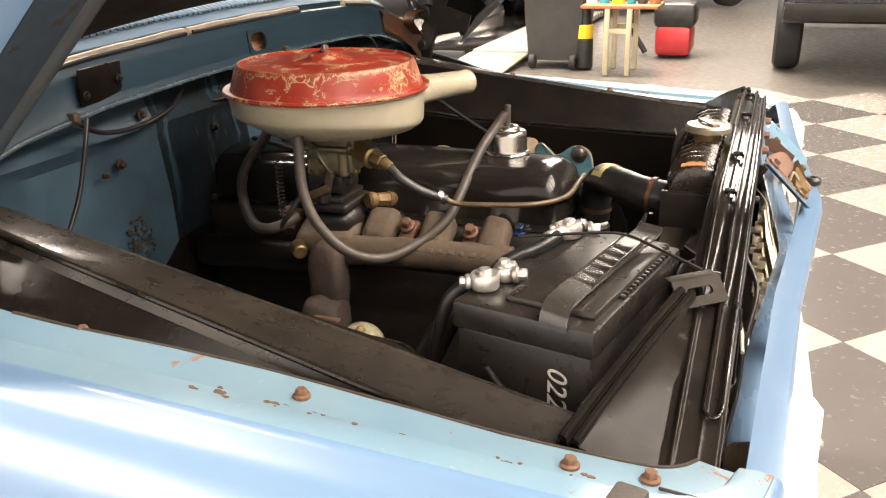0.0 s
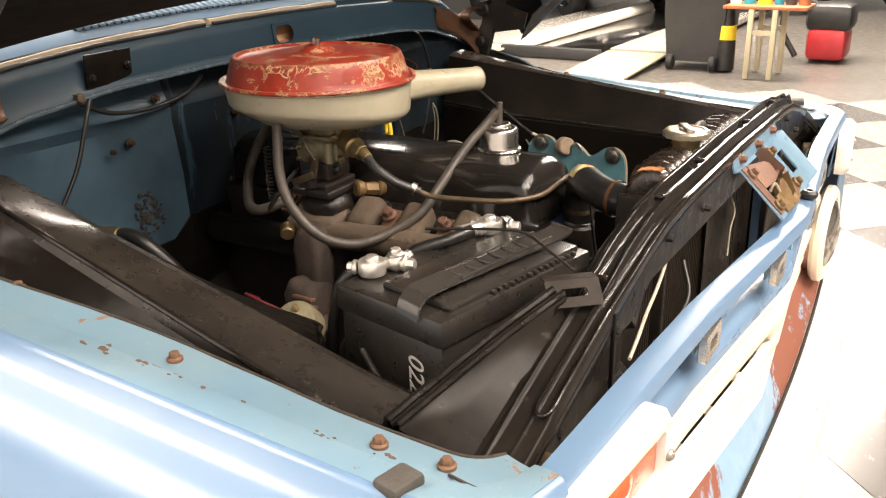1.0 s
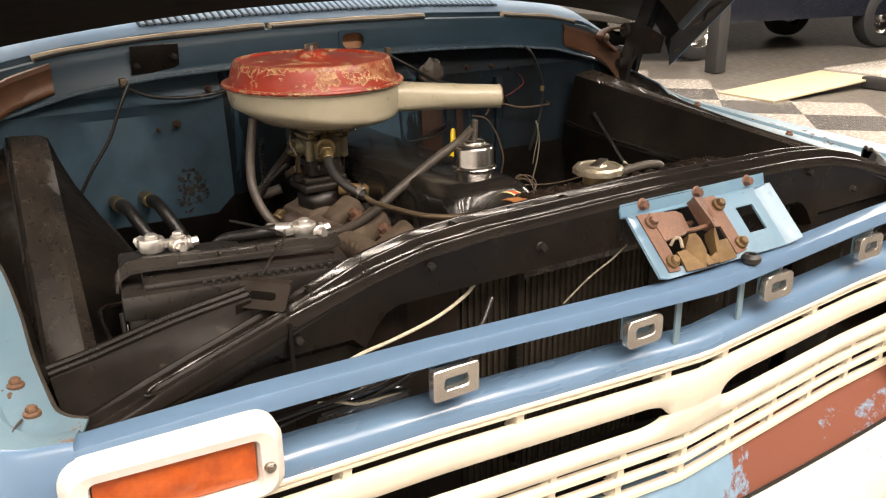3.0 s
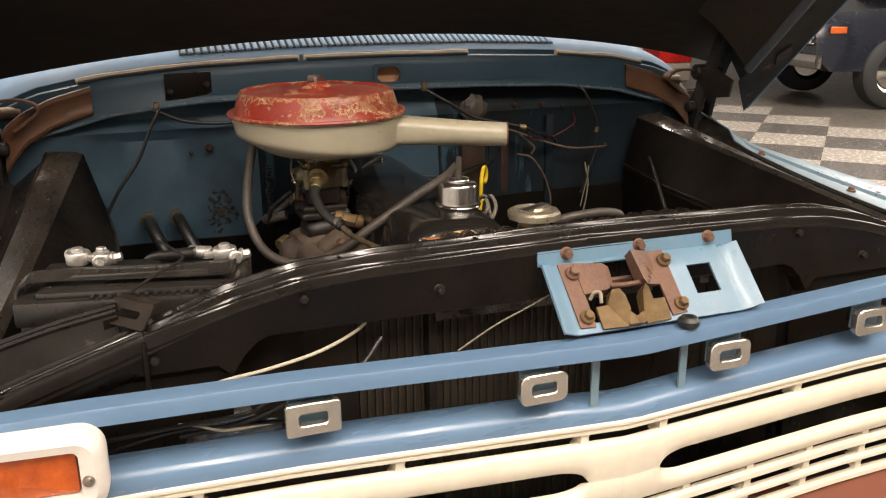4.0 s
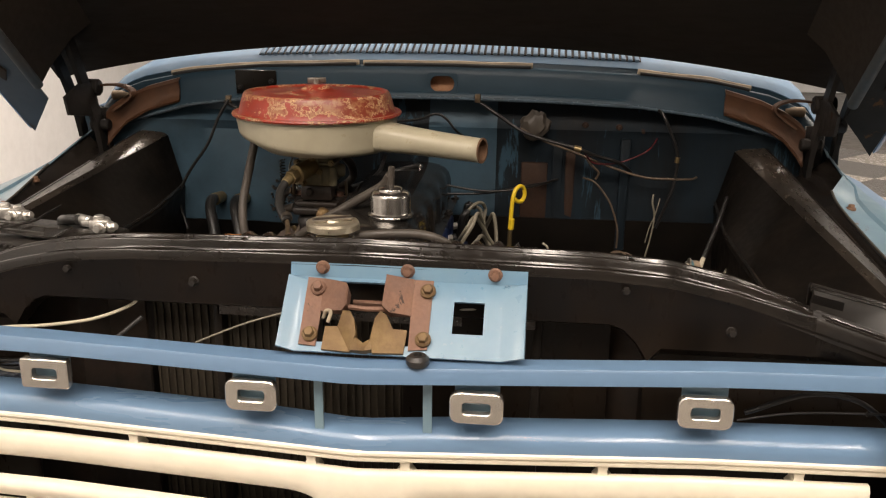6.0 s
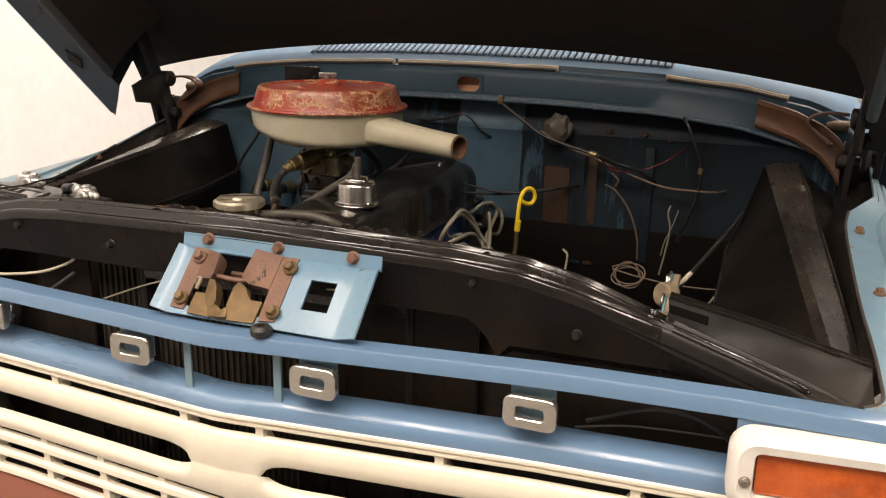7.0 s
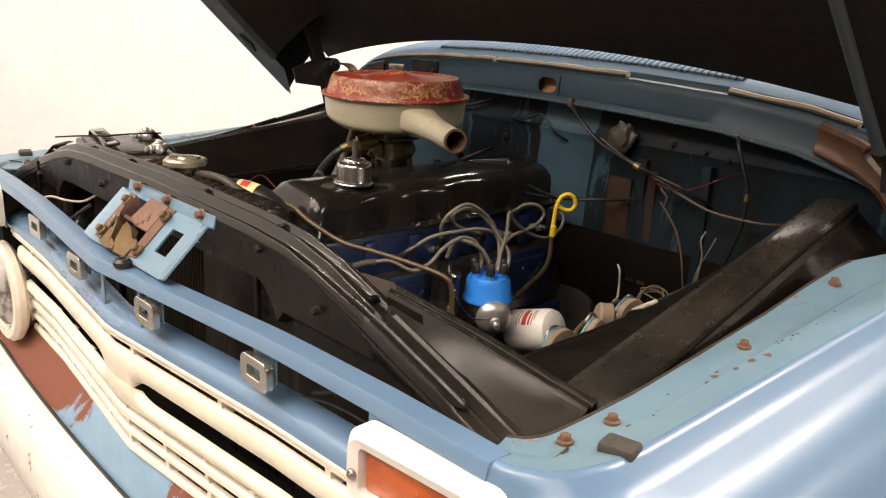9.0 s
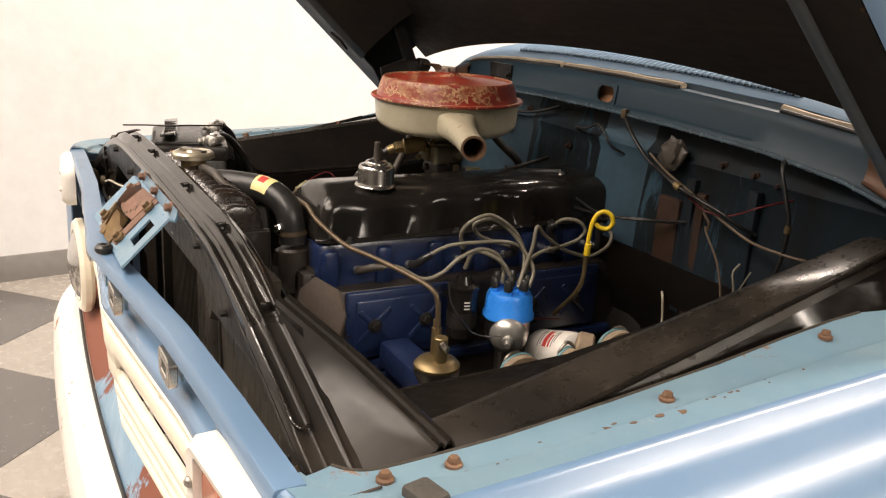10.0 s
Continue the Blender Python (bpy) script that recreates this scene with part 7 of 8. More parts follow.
for k in range(3):
    bm = B()
    box(bm, (0.0272, -0.006, 0.060 + 0.006 * k), (0.002, 0.010, 0.002), (0, 0, -15))
    part("print_bar", bm, "white", coil, "small white printed bars")
line_thing("coil_lead", [(0.092, 0.455, 1.012), (0.10, 0.47, 1.045), (0.120, 0.51, 1.030), DB + Vector((0, 0, 0.128))], 0.0040, "wire_grey", "grey coil lead to the distributor cap", "cable", "ignition leads")

PRINT_AT = math.atan2((frame_to((0.92, 0.10, 0.28)).inverted() @ Vector((0.35, -0.55, 0.75))).y, (frame_to((0.92, 0.10, 0.28)).inverted() @ Vector((0.35, -0.55, 0.75))).x)
filt = thing("oil_filter", "white canister oil filter with red print", "oil filter", at=(0.140, 0.605, 0.850))
bm = B()
m = frame_to((0.92, 0.10, 0.28))
lathe(bm, [(0, 0), (0.040, 0.0), (0.041, 0.004), (0.041, 0.085), (0.038, 0.094), (0.026, 0.100), (0, 0.101)], m, 32)
part("canister", bm, "white", filt)
# printing wraps round the can: angle from, angle to, height from, height to
for nm, a0, a1, z0, z1, mt, lb in (("print_band", -0.55, 0.35, 0.046, 0.056, "red_label", "red unreadable print"), ("print_band", -0.30, 0.35, 0.060, 0.064, "red_label", "red unreadable print"), ("print_bar", -0.55, 0.35, 0.068, 0.070, "skirting", "grey unreadable print"), ("print_bar", -0.55, 0.10, 0.073, 0.075, "skirting", "grey unreadable print"), ("print_bar", -0.55, 0.25, 0.038, 0.040, "skirting", "grey unreadable print"), ("print_bar", -0.55, 0.35, 0.032, 0.034, "skirting", "grey unreadable print")):
    bm = B()
    sheet(bm, [[m @ Vector((0.0414 * math.cos(PRINT_AT + a), 0.0414 * math.sin(PRINT_AT + a), z)) for z in (z0, z1)] for a in xs(a0, a1, 8)])
    part(nm, bm, mt, filt, lb, thick=0.0004)
pump = thing("fuel_pump", "gold zinc-plated fuel pump with brass fittings", "fuel pump", at=(0.272, 0.310, 0.925))
pump.scale = (0.86, 0.86, 0.92)
bm = B()
lathe(bm, [(0, -0.035), (0.030, -0.035), (0.042, -0.012), (0.042, -0.002), (0, -0.002)], Matrix.Identity(4), 32)
part("lower_body", bm, "steel", pump)
bm = B()
lathe(bm, [(0, -0.001), (0.042, -0.001), (0.0425, 0.004), (0.036, 0.011), (0.022, 0.016), (0, 0.016)], Matrix.Identity(4), 32)
cyl(bm, (0.014, -0.002, 0.012), (0.014, -0.002, 0.058), 0.0125, None, 20, 0.002)
cyl(bm, (-0.012, 0.002, 0.012), (-0.012, 0.002, 0.066), 0.009, None, 6, 0.001)
cyl(bm, (-0.012, 0.002, 0.066), (-0.012, 0.002, 0.080), 0.007, None, 12, 0.001)
part("dome", bm, "brass", pump, "gold plated dome")
bm = B()
hexbolt(bm, (0.028, -0.004, 0.046), (1, 0, 0), 0.006, 0.014)
part("outlet_nut", bm, "steel", pump)
bm = B()
box(bm, (0.17, 0.33, 0.865), (0.20, 0.06, 0.05), (0, 0, 0), 0.012)
single("pump_mount", bm, "engine_blue", "blue cast fuel pump arm housing", "bracket")

dip = thing("dipstick", "yellow looped dipstick handle in a brass tube", "dipstick", at=(0.155, 0.674, 0.95))
bm = B()
tube(bm, [(0.63 * a, 0.78 * a, z) for a, z in ((0.0, 0.105), (0.002, 0.130), (0.005, 0.150), (0.012, 0.164), (0.024, 0.170), (0.036, 0.164), (0.040, 0.150), (0.032, 0.139), (0.018, 0.140), (0.010, 0.146))], 0.0042, 10)
part("handle_loop", bm, "yellow", dip, "yellow plastic loop")
bm = B()
cyl(bm, (0, 0, 0.085), (0.002, 0, 0.108), 0.006, None, 12, 0.001)
part("stopper", bm, "yellow", dip)
bm = B()
tube(bm, [(0, 0, 0.088), (-0.01, 0, 0.02), (-0.08, 0, -0.06)], 0.0045, 8)
part("guide_tube", bm, "brass", dip)

# teal accessory bracket behind the thermostat
BRACKET = [(p.x, p.y) for p in smooth_path([(0.115, -0.11, 0), (0.118, -0.04, 0), (0.119, 0.008, 0), (0.108, 0.038, 0), (0.085, 0.050, 0), (0.060, 0.044, 0), (0.042, 0.022, 0), (0.028, 0.014, 0), (0.016, 0.026, 0), (0.0, 0.036, 0), (-0.016, 0.026, 0), (-0.030, 0.014, 0), (-0.048, 0.022, 0), (-0.068, 0.036, 0), (-0.092, 0.036, 0), (-0.110, 0.018, 0), (-0.116, -0.03, 0), (-0.115, -0.11, 0)], 5)]
brk = thing("accessory_bracket", "teal painted wavy bracket arm with a dusty tan back", "bracket", at=(0.482, 0.400, 0.993))
bm = B()
slab(bm, BRACKET, -0.005, -0.001, pose(0, 0, 0, 90, 0, 90), 0.001)
part("plate", bm, "teal", brk)
bm = B()
slab(bm, [(x * 1.01, y - 0.001) for x, y in BRACKET], -0.0005, 0.010, pose(0, 0, 0, 90, 0, 90), 0.002)
part("back_face", bm, "dust_tan", brk, "dusty tan back face")
for by, bz in ((0.086, 0.034), (-0.086, 0.022)):
    bm = B()
    hexbolt(bm, (-0.006, by, bz), (-1, 0, 0), 0.013, 0.006)
    part("bolt", bm, "steel", brk)
bm = B()
tube(bm, [(-0.007, -0.012, 0.016), (-0.007, -0.012, 0.030), (-0.007, 0.0, 0.040), (-0.007, 0.012, 0.030), (-0.007, 0.012, 0.016)], 0.0025, 8)
part("wire_guide", bm, "steel", brk)

# starter relay on the apron
relay = thing("starter_relay", "round dull metal starter relay on the black apron", "relay", at=(-0.515, 0.37, 1.02))
bm = B()
m = frame_to((-0.75, -0.3, 0.6))
lathe(bm, [(0, -0.04), (0.028, -0.04), (0.030, -0.034), (0.030, 0.0), (0.027, 0.006), (0.012, 0.009), (0.010, 0.014), (0, 0.015)], m, 28)
part("can", bm, "carb", relay)
bm = B()
for a in (0, 90, 180, 270):
    hexbolt(bm, m @ Vector((0.018 * math.cos(radians(a)), 0.018 * math.sin(radians(a)), 0.007)), (-0.75, -0.3, 0.6), 0.004, 0.004)
part("studs", bm, "brass", relay)
bm = B()
tube(bm, [m @ Vector((0.02, 0, 0.01)), Vector((-0.02, 0.06, 0.035)), Vector((0.02, 0.08, 0.01))], 0.0018, 8)
part("wire_lead", bm, "wire_red", relay)
line_thing("relay_cable", [(-0.485, 0.31, 0.98), (-0.475, 0.285, 1.03), (-0.470, 0.262, 1.055), (-0.455, 0.25, 1.03), (-0.44, 0.25, 0.95)], 0.014, "rubber_black", "thick glossy black cable boot beside the battery", "cable")

# horn in the recess
horn = thing("horn", "glossy dark round horn with bracket in front of the support", "horn", "horns", at=(-0.460, -0.034, 1.004))
bm = B()
m = frame_to((-0.15, -0.85, 0.5))
lathe(bm, [(0, -0.03), (0.036, -0.024), (0.046, -0.010), (0.047, 0.002), (0.043, 0.005), (0.036, 0.004), (0.028, 0.010), (0.014, 0.013), (0, 0.014)], m, 32)
part("horn_body", bm, "horn_grey", horn)
bm = B()
box(bm, (0, 0.024, -0.010), (0.024, 0.030, 0.004), (0, 0, 0), 0.001)
part("horn_bracket", bm, "black_dull", horn)

for s in (-1, 1):
    bm = B()
    cyl(bm, (s * 0.66, -0.098, 1.03), (s * 0.66, -0.060, 1.03), 0.036, 0.030, 24, 0.006)
    cyl(bm, (s * 0.66, -0.062, 1.03), (s * 0.655, -0.040, 1.03), 0.014, None, 14, 0.003)
    single("lamp_socket", bm, "pipe", "tan-brown stained lamp socket behind the header", "lamp socket", "lamp sockets")

bm = B()
bmesh.ops.create_icosphere(bm, subdivisions=4, radius=1.0)
for v in bm.verts:
    k = 1 + 0.45 * noise.noise(v.co * 2.6) + 0.25 * noise.noise(v.co * 6.5 + Vector((3, 1, 2)))
    v.co = Vector((v.co.x * 0.036, v.co.y * 0.005, v.co.z * 0.012)) * k + Vector((-0.432, -0.057, 1.016))
single("plastic_wrap", bm, "film", "crumpled bluish plastic wrap round wires behind the header bar", "plastic wrap", angle=25)

# heater hoses at the firewall
for i, dx in enumerate((0.0, 0.055)):
    line_thing("heater_hose", [(-0.500 + dx, 0.80, 1.045), (-0.498 + dx, 0.765, 1.050), (-0.490 + dx, 0.735, 1.035), (-0.470 + dx, 0.70, 0.99), (-0.455 + dx, 0.66, 0.93), (-0.44 + dx, 0.60, 0.86)], 0.0115, "rubber_black", "black rubber heater hose leaving the firewall", "hose", "heater hoses")
    bm = B()
    cyl(bm, (-0.500 + dx, 0.830, 1.043), (-0.500 + dx, 0.782, 1.047), 0.013, 0.014, 16, 0.002)
    single("hose_fitting", bm, "brass", "brass hose fitting with clamp on the firewall", "hose fitting", "heater fittings")

# ---- loose wires ----
W = [
    ("wire_harness", [(0.080, 0.792, 1.272), (0.120, 0.778, 1.248), (0.165, 0.772, 1.220), (0.205, 0.766, 1.206), (0.282, 0.749, 1.189), (0.318, 0.765, 1.174), (0.362, 0.775, 1.161), (0.385, 0.79, 1.146), (0.40, 0.82, 1.130)], 0.0036, "wire_black", "black taped wiring loom hanging from the cowl"),
    ("wire_harness", [(0.165, 0.785, 1.222), (0.216, 0.785, 1.197), (0.277, 0.785, 1.176), (0.337, 0.785, 1.153), (0.417, 0.785, 1.129), (0.480, 0.785, 1.126), (0.520, 0.80, 1.124), (0.54, 0.84, 1.122)], 0.0024, "wire_tan", "thin brown wire looping across the firewall"),
    ("wire_harness", [(0.43, 0.840, 1.268), (0.451, 0.795, 1.258), (0.472, 0.787, 1.216), (0.487, 0.787, 1.174), (0.485, 0.787, 1.119), (0.474, 0.787, 1.078), (0.455, 0.79, 1.02)], 0.0032, "wire_black", "dark wire hanging down the firewall"),
    ("wire_harness", [(0.300, 0.81, 1.118), (0.325, 0.79, 1.112), (0.353, 0.79, 1.078), (0.368, 0.79, 1.045), (0.377, 0.79, 1.011), (0.378, 0.80, 0.97)], 0.0019, "wire_tan", "thin grey wire hanging down the firewall"),
    ("wire_harness", [(0.296, 0.752, 1.182), (0.315, 0.775, 1.158), (0.340, 0.78, 1.154), (0.371, 0.78, 1.158), (0.403, 0.78, 1.171), (0.429, 0.785, 1.186), (0.45, 0.835, 1.20)], 0.0015, "wire_red", "thin red wire in the loom"),
    ("wire_harness", [(0.485, 0.450, 1.020), (0.505, 0.52, 1.035), (0.545, 0.62, 1.075), (0.575, 0.70, 1.11)], 0.0040, "wire_black", "dark wire running from the cap along the apron"),
    ("wire_harness", [(0.483, 0.448, 1.020), (0.492, 0.48, 1.026), (0.505, 0.52, 1.036)], 0.0042, "wire_white", "cream sleeve on the wire beside the apron"),
    ("wire_harness", [(0.62, 0.64, 1.06), (0.57, 0.58, 1.02), (0.53, 0.52, 0.97)], 0.0022, "wire_grey", "thin grey wire beside the apron"),
    ("wire_harness", [(0.440, 0.75, 1.10), (0.438, 0.74, 1.085), (0.444, 0.74, 1.056), (0.439, 0.74, 1.01), (0.43, 0.745, 0.96)], 0.0018, "wire_grey", "thin grey wire end below the loom"),
    ("wire_harness", [(0.455, 0.76, 1.09), (0.447, 0.75, 1.060), (0.436, 0.745, 1.03), (0.43, 0.745, 1.0)], 0.0012, "wire_grey", "thin grey wire end below the loom"),
    ("wire_harness", [(0.30, 0.80, 1.165), (0.315, 0.785, 1.150), (0.33, 0.785, 1.135), (0.325, 0.79, 1.12)], 0.0022, "wire_tan", "frayed brown wire stub at the loom"),
    ("throttle_rod", [(-0.150, 0.585, 1.128), (-0.120, 0.63, 1.132), (-0.085, 0.69, 1.140), (-0.040, 0.742, 1.146)], 0.0055, "rubber_black", "thick black throttle rod above the valve cover"),
    ("vacuum_line", [(-0.038, 0.743, 1.118), (0.02, 0.742, 1.106), (0.10, 0.735, 1.098), (0.18, 0.75, 1.104), (0.25, 0.82, 1.112)], 0.0024, "wire_black", "black line from the valve cover to the firewall"),
    ("wire_harness", [(0.222, 0.806, 0.972), (0.233, 0.800, 0.960), (0.226, 0.812, 0.908), (0.240, 0.780, 0.904), (0.275, 0.700, 0.897), (0.33, 0.61, 0.885)], 0.0024, "wire_white", "bent cream cable end behind the engine"),
    ("vacuum_line", [(0.210, 0.356, 1.037), (0.210, 0.366, 0.997), (0.210, 0.402, 0.947), (0.210, 0.438, 0.930), (0.195, 0.475, 0.920)], 0.0014, "steel", "thin bright metal line to the vacuum can"),
    ("wire_harness", [(0.289, 0.726, 0.930), (0.294, 0.665, 0.926), (0.305, 0.60, 0.915), (0.308, 0.56, 0.89)], 0.0045, "wire_tan", "broad tan strap beside the oil filter"),
    ("wire_harness", [(0.09, 0.585, 0.896), (0.09, 0.61, 0.894), (0.09, 0.68, 0.886)], 0.0014, "wire_red", "thin red wire beside the distributor"),
    ("wire_harness", [(-0.13, 0.845, 1.222), (-0.107, 0.820, 1.224), (-0.05, 0.805, 1.232), (-0.013, 0.80, 1.245), (0.010, 0.80, 1.235), (0.029, 0.805, 1.211), (0.045, 0.83, 1.195)], 0.0026, "wire_black", "dark wire below the cowl"),
    ("wire_harness", [(-0.456, 0.79, 1.265), (-0.477, 0.782, 1.230), (-0.505, 0.78, 1.170), (-0.544, 0.778, 1.117), (-0.569, 0.775, 1.074), (-0.576, 0.77, 1.052), (-0.570, 0.77, 1.022), (-0.555, 0.76, 0.985)], 0.0032, "wire_black", "black wire hanging from the cowl edge"),
    ("wire_harness", [(-0.19, 0.835, 1.255), (-0.25, 0.815, 1.236), (-0.33, 0.812, 1.226), (-0.41, 0.806, 1.234), (-0.47, 0.797, 1.260)], 0.0036, "wire_black", "dark cable across the firewall"),
    ("wire_harness", [(-0.490, -0.066, 1.069), (-0.45, -0.062, 1.079), (-0.40, -0.053, 1.081), (-0.34, -0.046, 1.090), (-0.295, -0.041, 1.107), (-0.278, -0.037, 1.121)], 0.0021, "wire_white", "loose cream wire in front of the radiator support"),
    ("wire_harness", [(-0.19, -0.09, 1.085), (-0.14, -0.08, 1.105), (-0.10, -0.075, 1.118), (-0.06, -0.06, 1.125)], 0.0011, "wire_grey", "thin grey wire behind the latch plate"),
    ("wire_harness", [(0.10, -0.05, 1.128), (0.13, -0.055, 1.131), (0.16, -0.05, 1.132), (0.192, -0.045, 1.131)], 0.0017, "wire_white", "thin cream wire behind the latch plate"),
    ("wire_harness", [(-0.27, -0.055, 1.10), (-0.31, -0.075, 1.07), (-0.38, -0.07, 1.045), (-0.43, -0.064, 1.028), (-0.50, -0.062, 1.022)], 0.0030, "wire_black", "dark twisted wire in front of the support"),
    ("wire_harness", [(-0.64, -0.05, 1.00), (-0.56, -0.060, 1.020), (-0.50, -0.063, 1.030), (-0.45, -0.064, 1.026), (-0.39, -0.062, 1.020)], 0.0022, "wire_black", "dark wires bundled behind the header bar"),
    ("wire_harness", [(-0.50, -0.058, 1.034), (-0.475, -0.064, 1.030), (-0.45, -0.065, 1.022), (-0.40, -0.062, 1.020)], 0.0020, "wire_white", "pale wires bundled behind the header bar"),
    ("wire_harness", [(-0.66, -0.05, 1.02), (-0.58, -0.06, 1.03), (-0.50, -0.066, 1.036), (-0.43, -0.066, 1.038), (-0.40, -0.066, 1.05)], 0.0026, "wire_black", "dark wires bundled behind the header bar"),
    ("wire_harness", [(0.45, -0.075, 1.03), (0.52, -0.07, 1.055), (0.58, -0.065, 1.045), (0.63, -0.06, 1.0)], 0.0030, "wire_black", "dark wire behind the header bar"),
    ("wire_harness", [(0.44, -0.085, 1.025), (0.50, -0.08, 1.035), (0.58, -0.08, 1.04), (0.66, -0.06, 1.03)], 0.0013, "wire_black", "thin dark wire behind the header bar"),
    ("wire_harness", [(-0.063, 0.74, 1.080), (0.02, 0.74, 1.088), (0.101, 0.745, 1.092), (0.17, 0.78, 1.100), (0.227, 0.81, 1.105)], 0.0026, "wire_black", "throttle cable to the firewall"),
    ("wire_harness", [(0.62, 0.06, 1.02), (0.66, 0.02, 1.05), (0.70, 0.0, 1.045), (0.70, -0.02, 1.0)], 0.003, "steel", "thin bent metal line near the fender corner"),
]
for nm, pts, r_, mt, lb in W:
    line_thing(nm, pts, r_, mt, lb, "wire", "loose wires")
bm = B()
lathe(bm, [(0, -0.020), (0.004, -0.018), (0.004, 0.0), (0.0075, 0.001), (0.0085, 0.006), (0.006, 0.012), (0, 0.0135)], Matrix.Translation((-0.038, 0.743, 1.136)), 16)
single("ball_stud", bm, "chrome", "bright ball stud on the valve cover rear", "stud")
bm = B()
lathe(bm, [(0.004, 0), (0.0052, 0), (0.0052, 0.012), (0.004, 0.012)], Matrix.Translation((0.4865, 0.787, 1.160)) @ frame_to((0.1, 0, 1)), 12)
single("tape_band", bm, "brass", "tan tape band on the hanging wire", "tape")
bm = B()
lathe(bm, [(0.0055, 0), (0.0065, 0), (0.0065, 0.014), (0.0055, 0.014)], Matrix.Translation((0.276, 0.7505, 1.190)) @ frame_to((1, -0.1, -0.2)), 12)
single("tape_band", bm, "brass", "tan tape band on the wiring loom", "tape")

bm = B()
cyl(bm, (0.484, 0.436, 1.021), (0.470, 0.418, 1.025), 0.021, 0.020, 24, 0.003)
single("tan_cap", bm, "dust_tan", "round dusty tan cap beside the bracket", "cap")
bm = B()
tube(bm, [(0.375 + (0.022 + 0.0003 * k) * math.cos(k * 0.5), 0.706 + 0.016 * math.sin(k * 0.5), 0.962 + 0.006 * math.sin(k * 0.37) + 0.018 * math.sin(k * 0.5)) for k in range(44)] + [(0.44, 0.71, 0.955), (0.52, 0.72, 0.95), (0.585, 0.72, 0.955)], 0.0016, 6, 2)
single("coiled_wire", bm, "wire_tan", "small coil of dirty grey wire beside the apron", "wire", "loose wires")

bm = B()
slab(bm, [(-0.055, -0.05), (0.06, -0.05), (0.06, 0.02), (0.03, 0.045), (-0.03, 0.045), (-0.055, 0.02)], -0.0015, 0.0015, pose(0.345, 0.085, 1.065, 72, 0, 10))
single("dusty_shroud_corner", bm, "shroud", "dusty brown shroud corner behind the radiator support", "shroud")


# ---- the showroom ----
TILE = 0.615
TX, TY = 1.59, -0.39
floor = thing("floor", "showroom floor of dark and light grey vinyl tiles", "floor", kind="structure", at=(0, 0, FLOOR_Z))
bm = B()
box(bm, (6.3, 3.4, -0.06), (22.5, 21, 0.10))
part("floor_base", bm, "concrete", floor, "polished grey floor")
tile_mesh = {}
for key in ("tile_dark", "tile_light"):
    bm = B()
    box(bm, (0, 0, -0.004), (TILE - 0.003, TILE - 0.003, 0.012), (0, 0, 45))
    finish(bm)
    me = bpy.data.meshes.new(key)
    bm.to_mesh(me)
    bm.free()
    me.materials.append(M[key])
    tile_mesh[key] = me
rest = {"tile_dark": B(), "tile_light": B()}
for i in range(-12, 14):
    for j in range(-14, 12):
        x = TX + (i + 0.5 + j + 0.5) * TILE / math.sqrt(2)
        y = TY + (i + 0.5 - j - 0.5) * TILE / math.sqrt(2)
        if x > 6.2 or x < -6.5 or y > 7.5 or y < -5:
            continue
        key = "tile_light" if (i + j) % 2 else "tile_dark"
        if (x - 0.5) ** 2 + (y - 0.5) ** 2 < 5.6 ** 2 * 0.8:
            ob = new("tile", tile_mesh[key])
            ob.parent = floor
            ob.location = (x, y, 0)
        else:
            box(rest[key], (x, y, -0.004), (TILE - 0.003, TILE - 0.003, 0.012), (0, 0, 45))
for key, bm in rest.items():
    ob = part("far_tiles", bm, key, floor)
    ob["kind"] = "stuff"


def wall_between(name, a, b, z0, z1, mat="wall", label="plain white painted showroom wall"):
    a, b = Vector((*a, 0)), Vector((*b, 0))
    d = (b - a)
    bm = B()
    ang = math.degrees(math.atan2(d.y, d.x))
    mid = (a + b) / 2
    box(bm, (mid.x, mid.y, (z0 + z1) / 2), (d.length, 0.15, z1 - z0), (0, 0, ang))
    return single(name, bm, mat, label, "wall", kind="structure")


wd = Vector((-0.12, 0.993))
wp = Vector((-2.77, 0.0))
wn = Vector((-0.993, -0.12))
A0 = wp - wd * 6.5 + wn * 0.075
A1 = wp + wd * 13.0 + wn * 0.075
wall_between("wall_white", A0, A1, FLOOR_Z, CEIL_Z)
s0, s1 = wp - wd * 6.4 - wn * 0.006, wp + wd * 12.9 - wn * 0.006
bm = B()
mid = (s0 + s1) / 2
box(bm, (mid.x, mid.y, FLOOR_Z + 0.06), ((s1 - s0).length, 0.012, 0.12), (0, 0, math.degrees(math.atan2(wd.y, wd.x))), 0.003)
single("baseboard", bm, "skirting", "grey vinyl baseboard along the white wall", "baseboard", kind="structure")
wall_between("wall_back", (-4.3, 12.9), (17, 13.5), FLOOR_Z, CEIL_Z)
wall_between("wall_far", (16.9, 13.6), (16.9, -6.6), FLOOR_Z, CEIL_Z, label="far plain showroom wall")
# unseen wall, grey so that it bounces less light into the bay
wall_between("wall_front", (16.9, -6.5), (-2.0, -6.5), FLOOR_Z, CEIL_Z, "wall_grey", label="plain grey wall added behind the viewer, toned to cut fill light")
bm = B()
box(bm, (6.3, 3.4, CEIL_Z + 0.06), (22.5, 21, 0.1))
single("ceiling", bm, "ceiling", "plain dark ceiling out of view, toned to cut fill light", "ceiling", kind="structure")
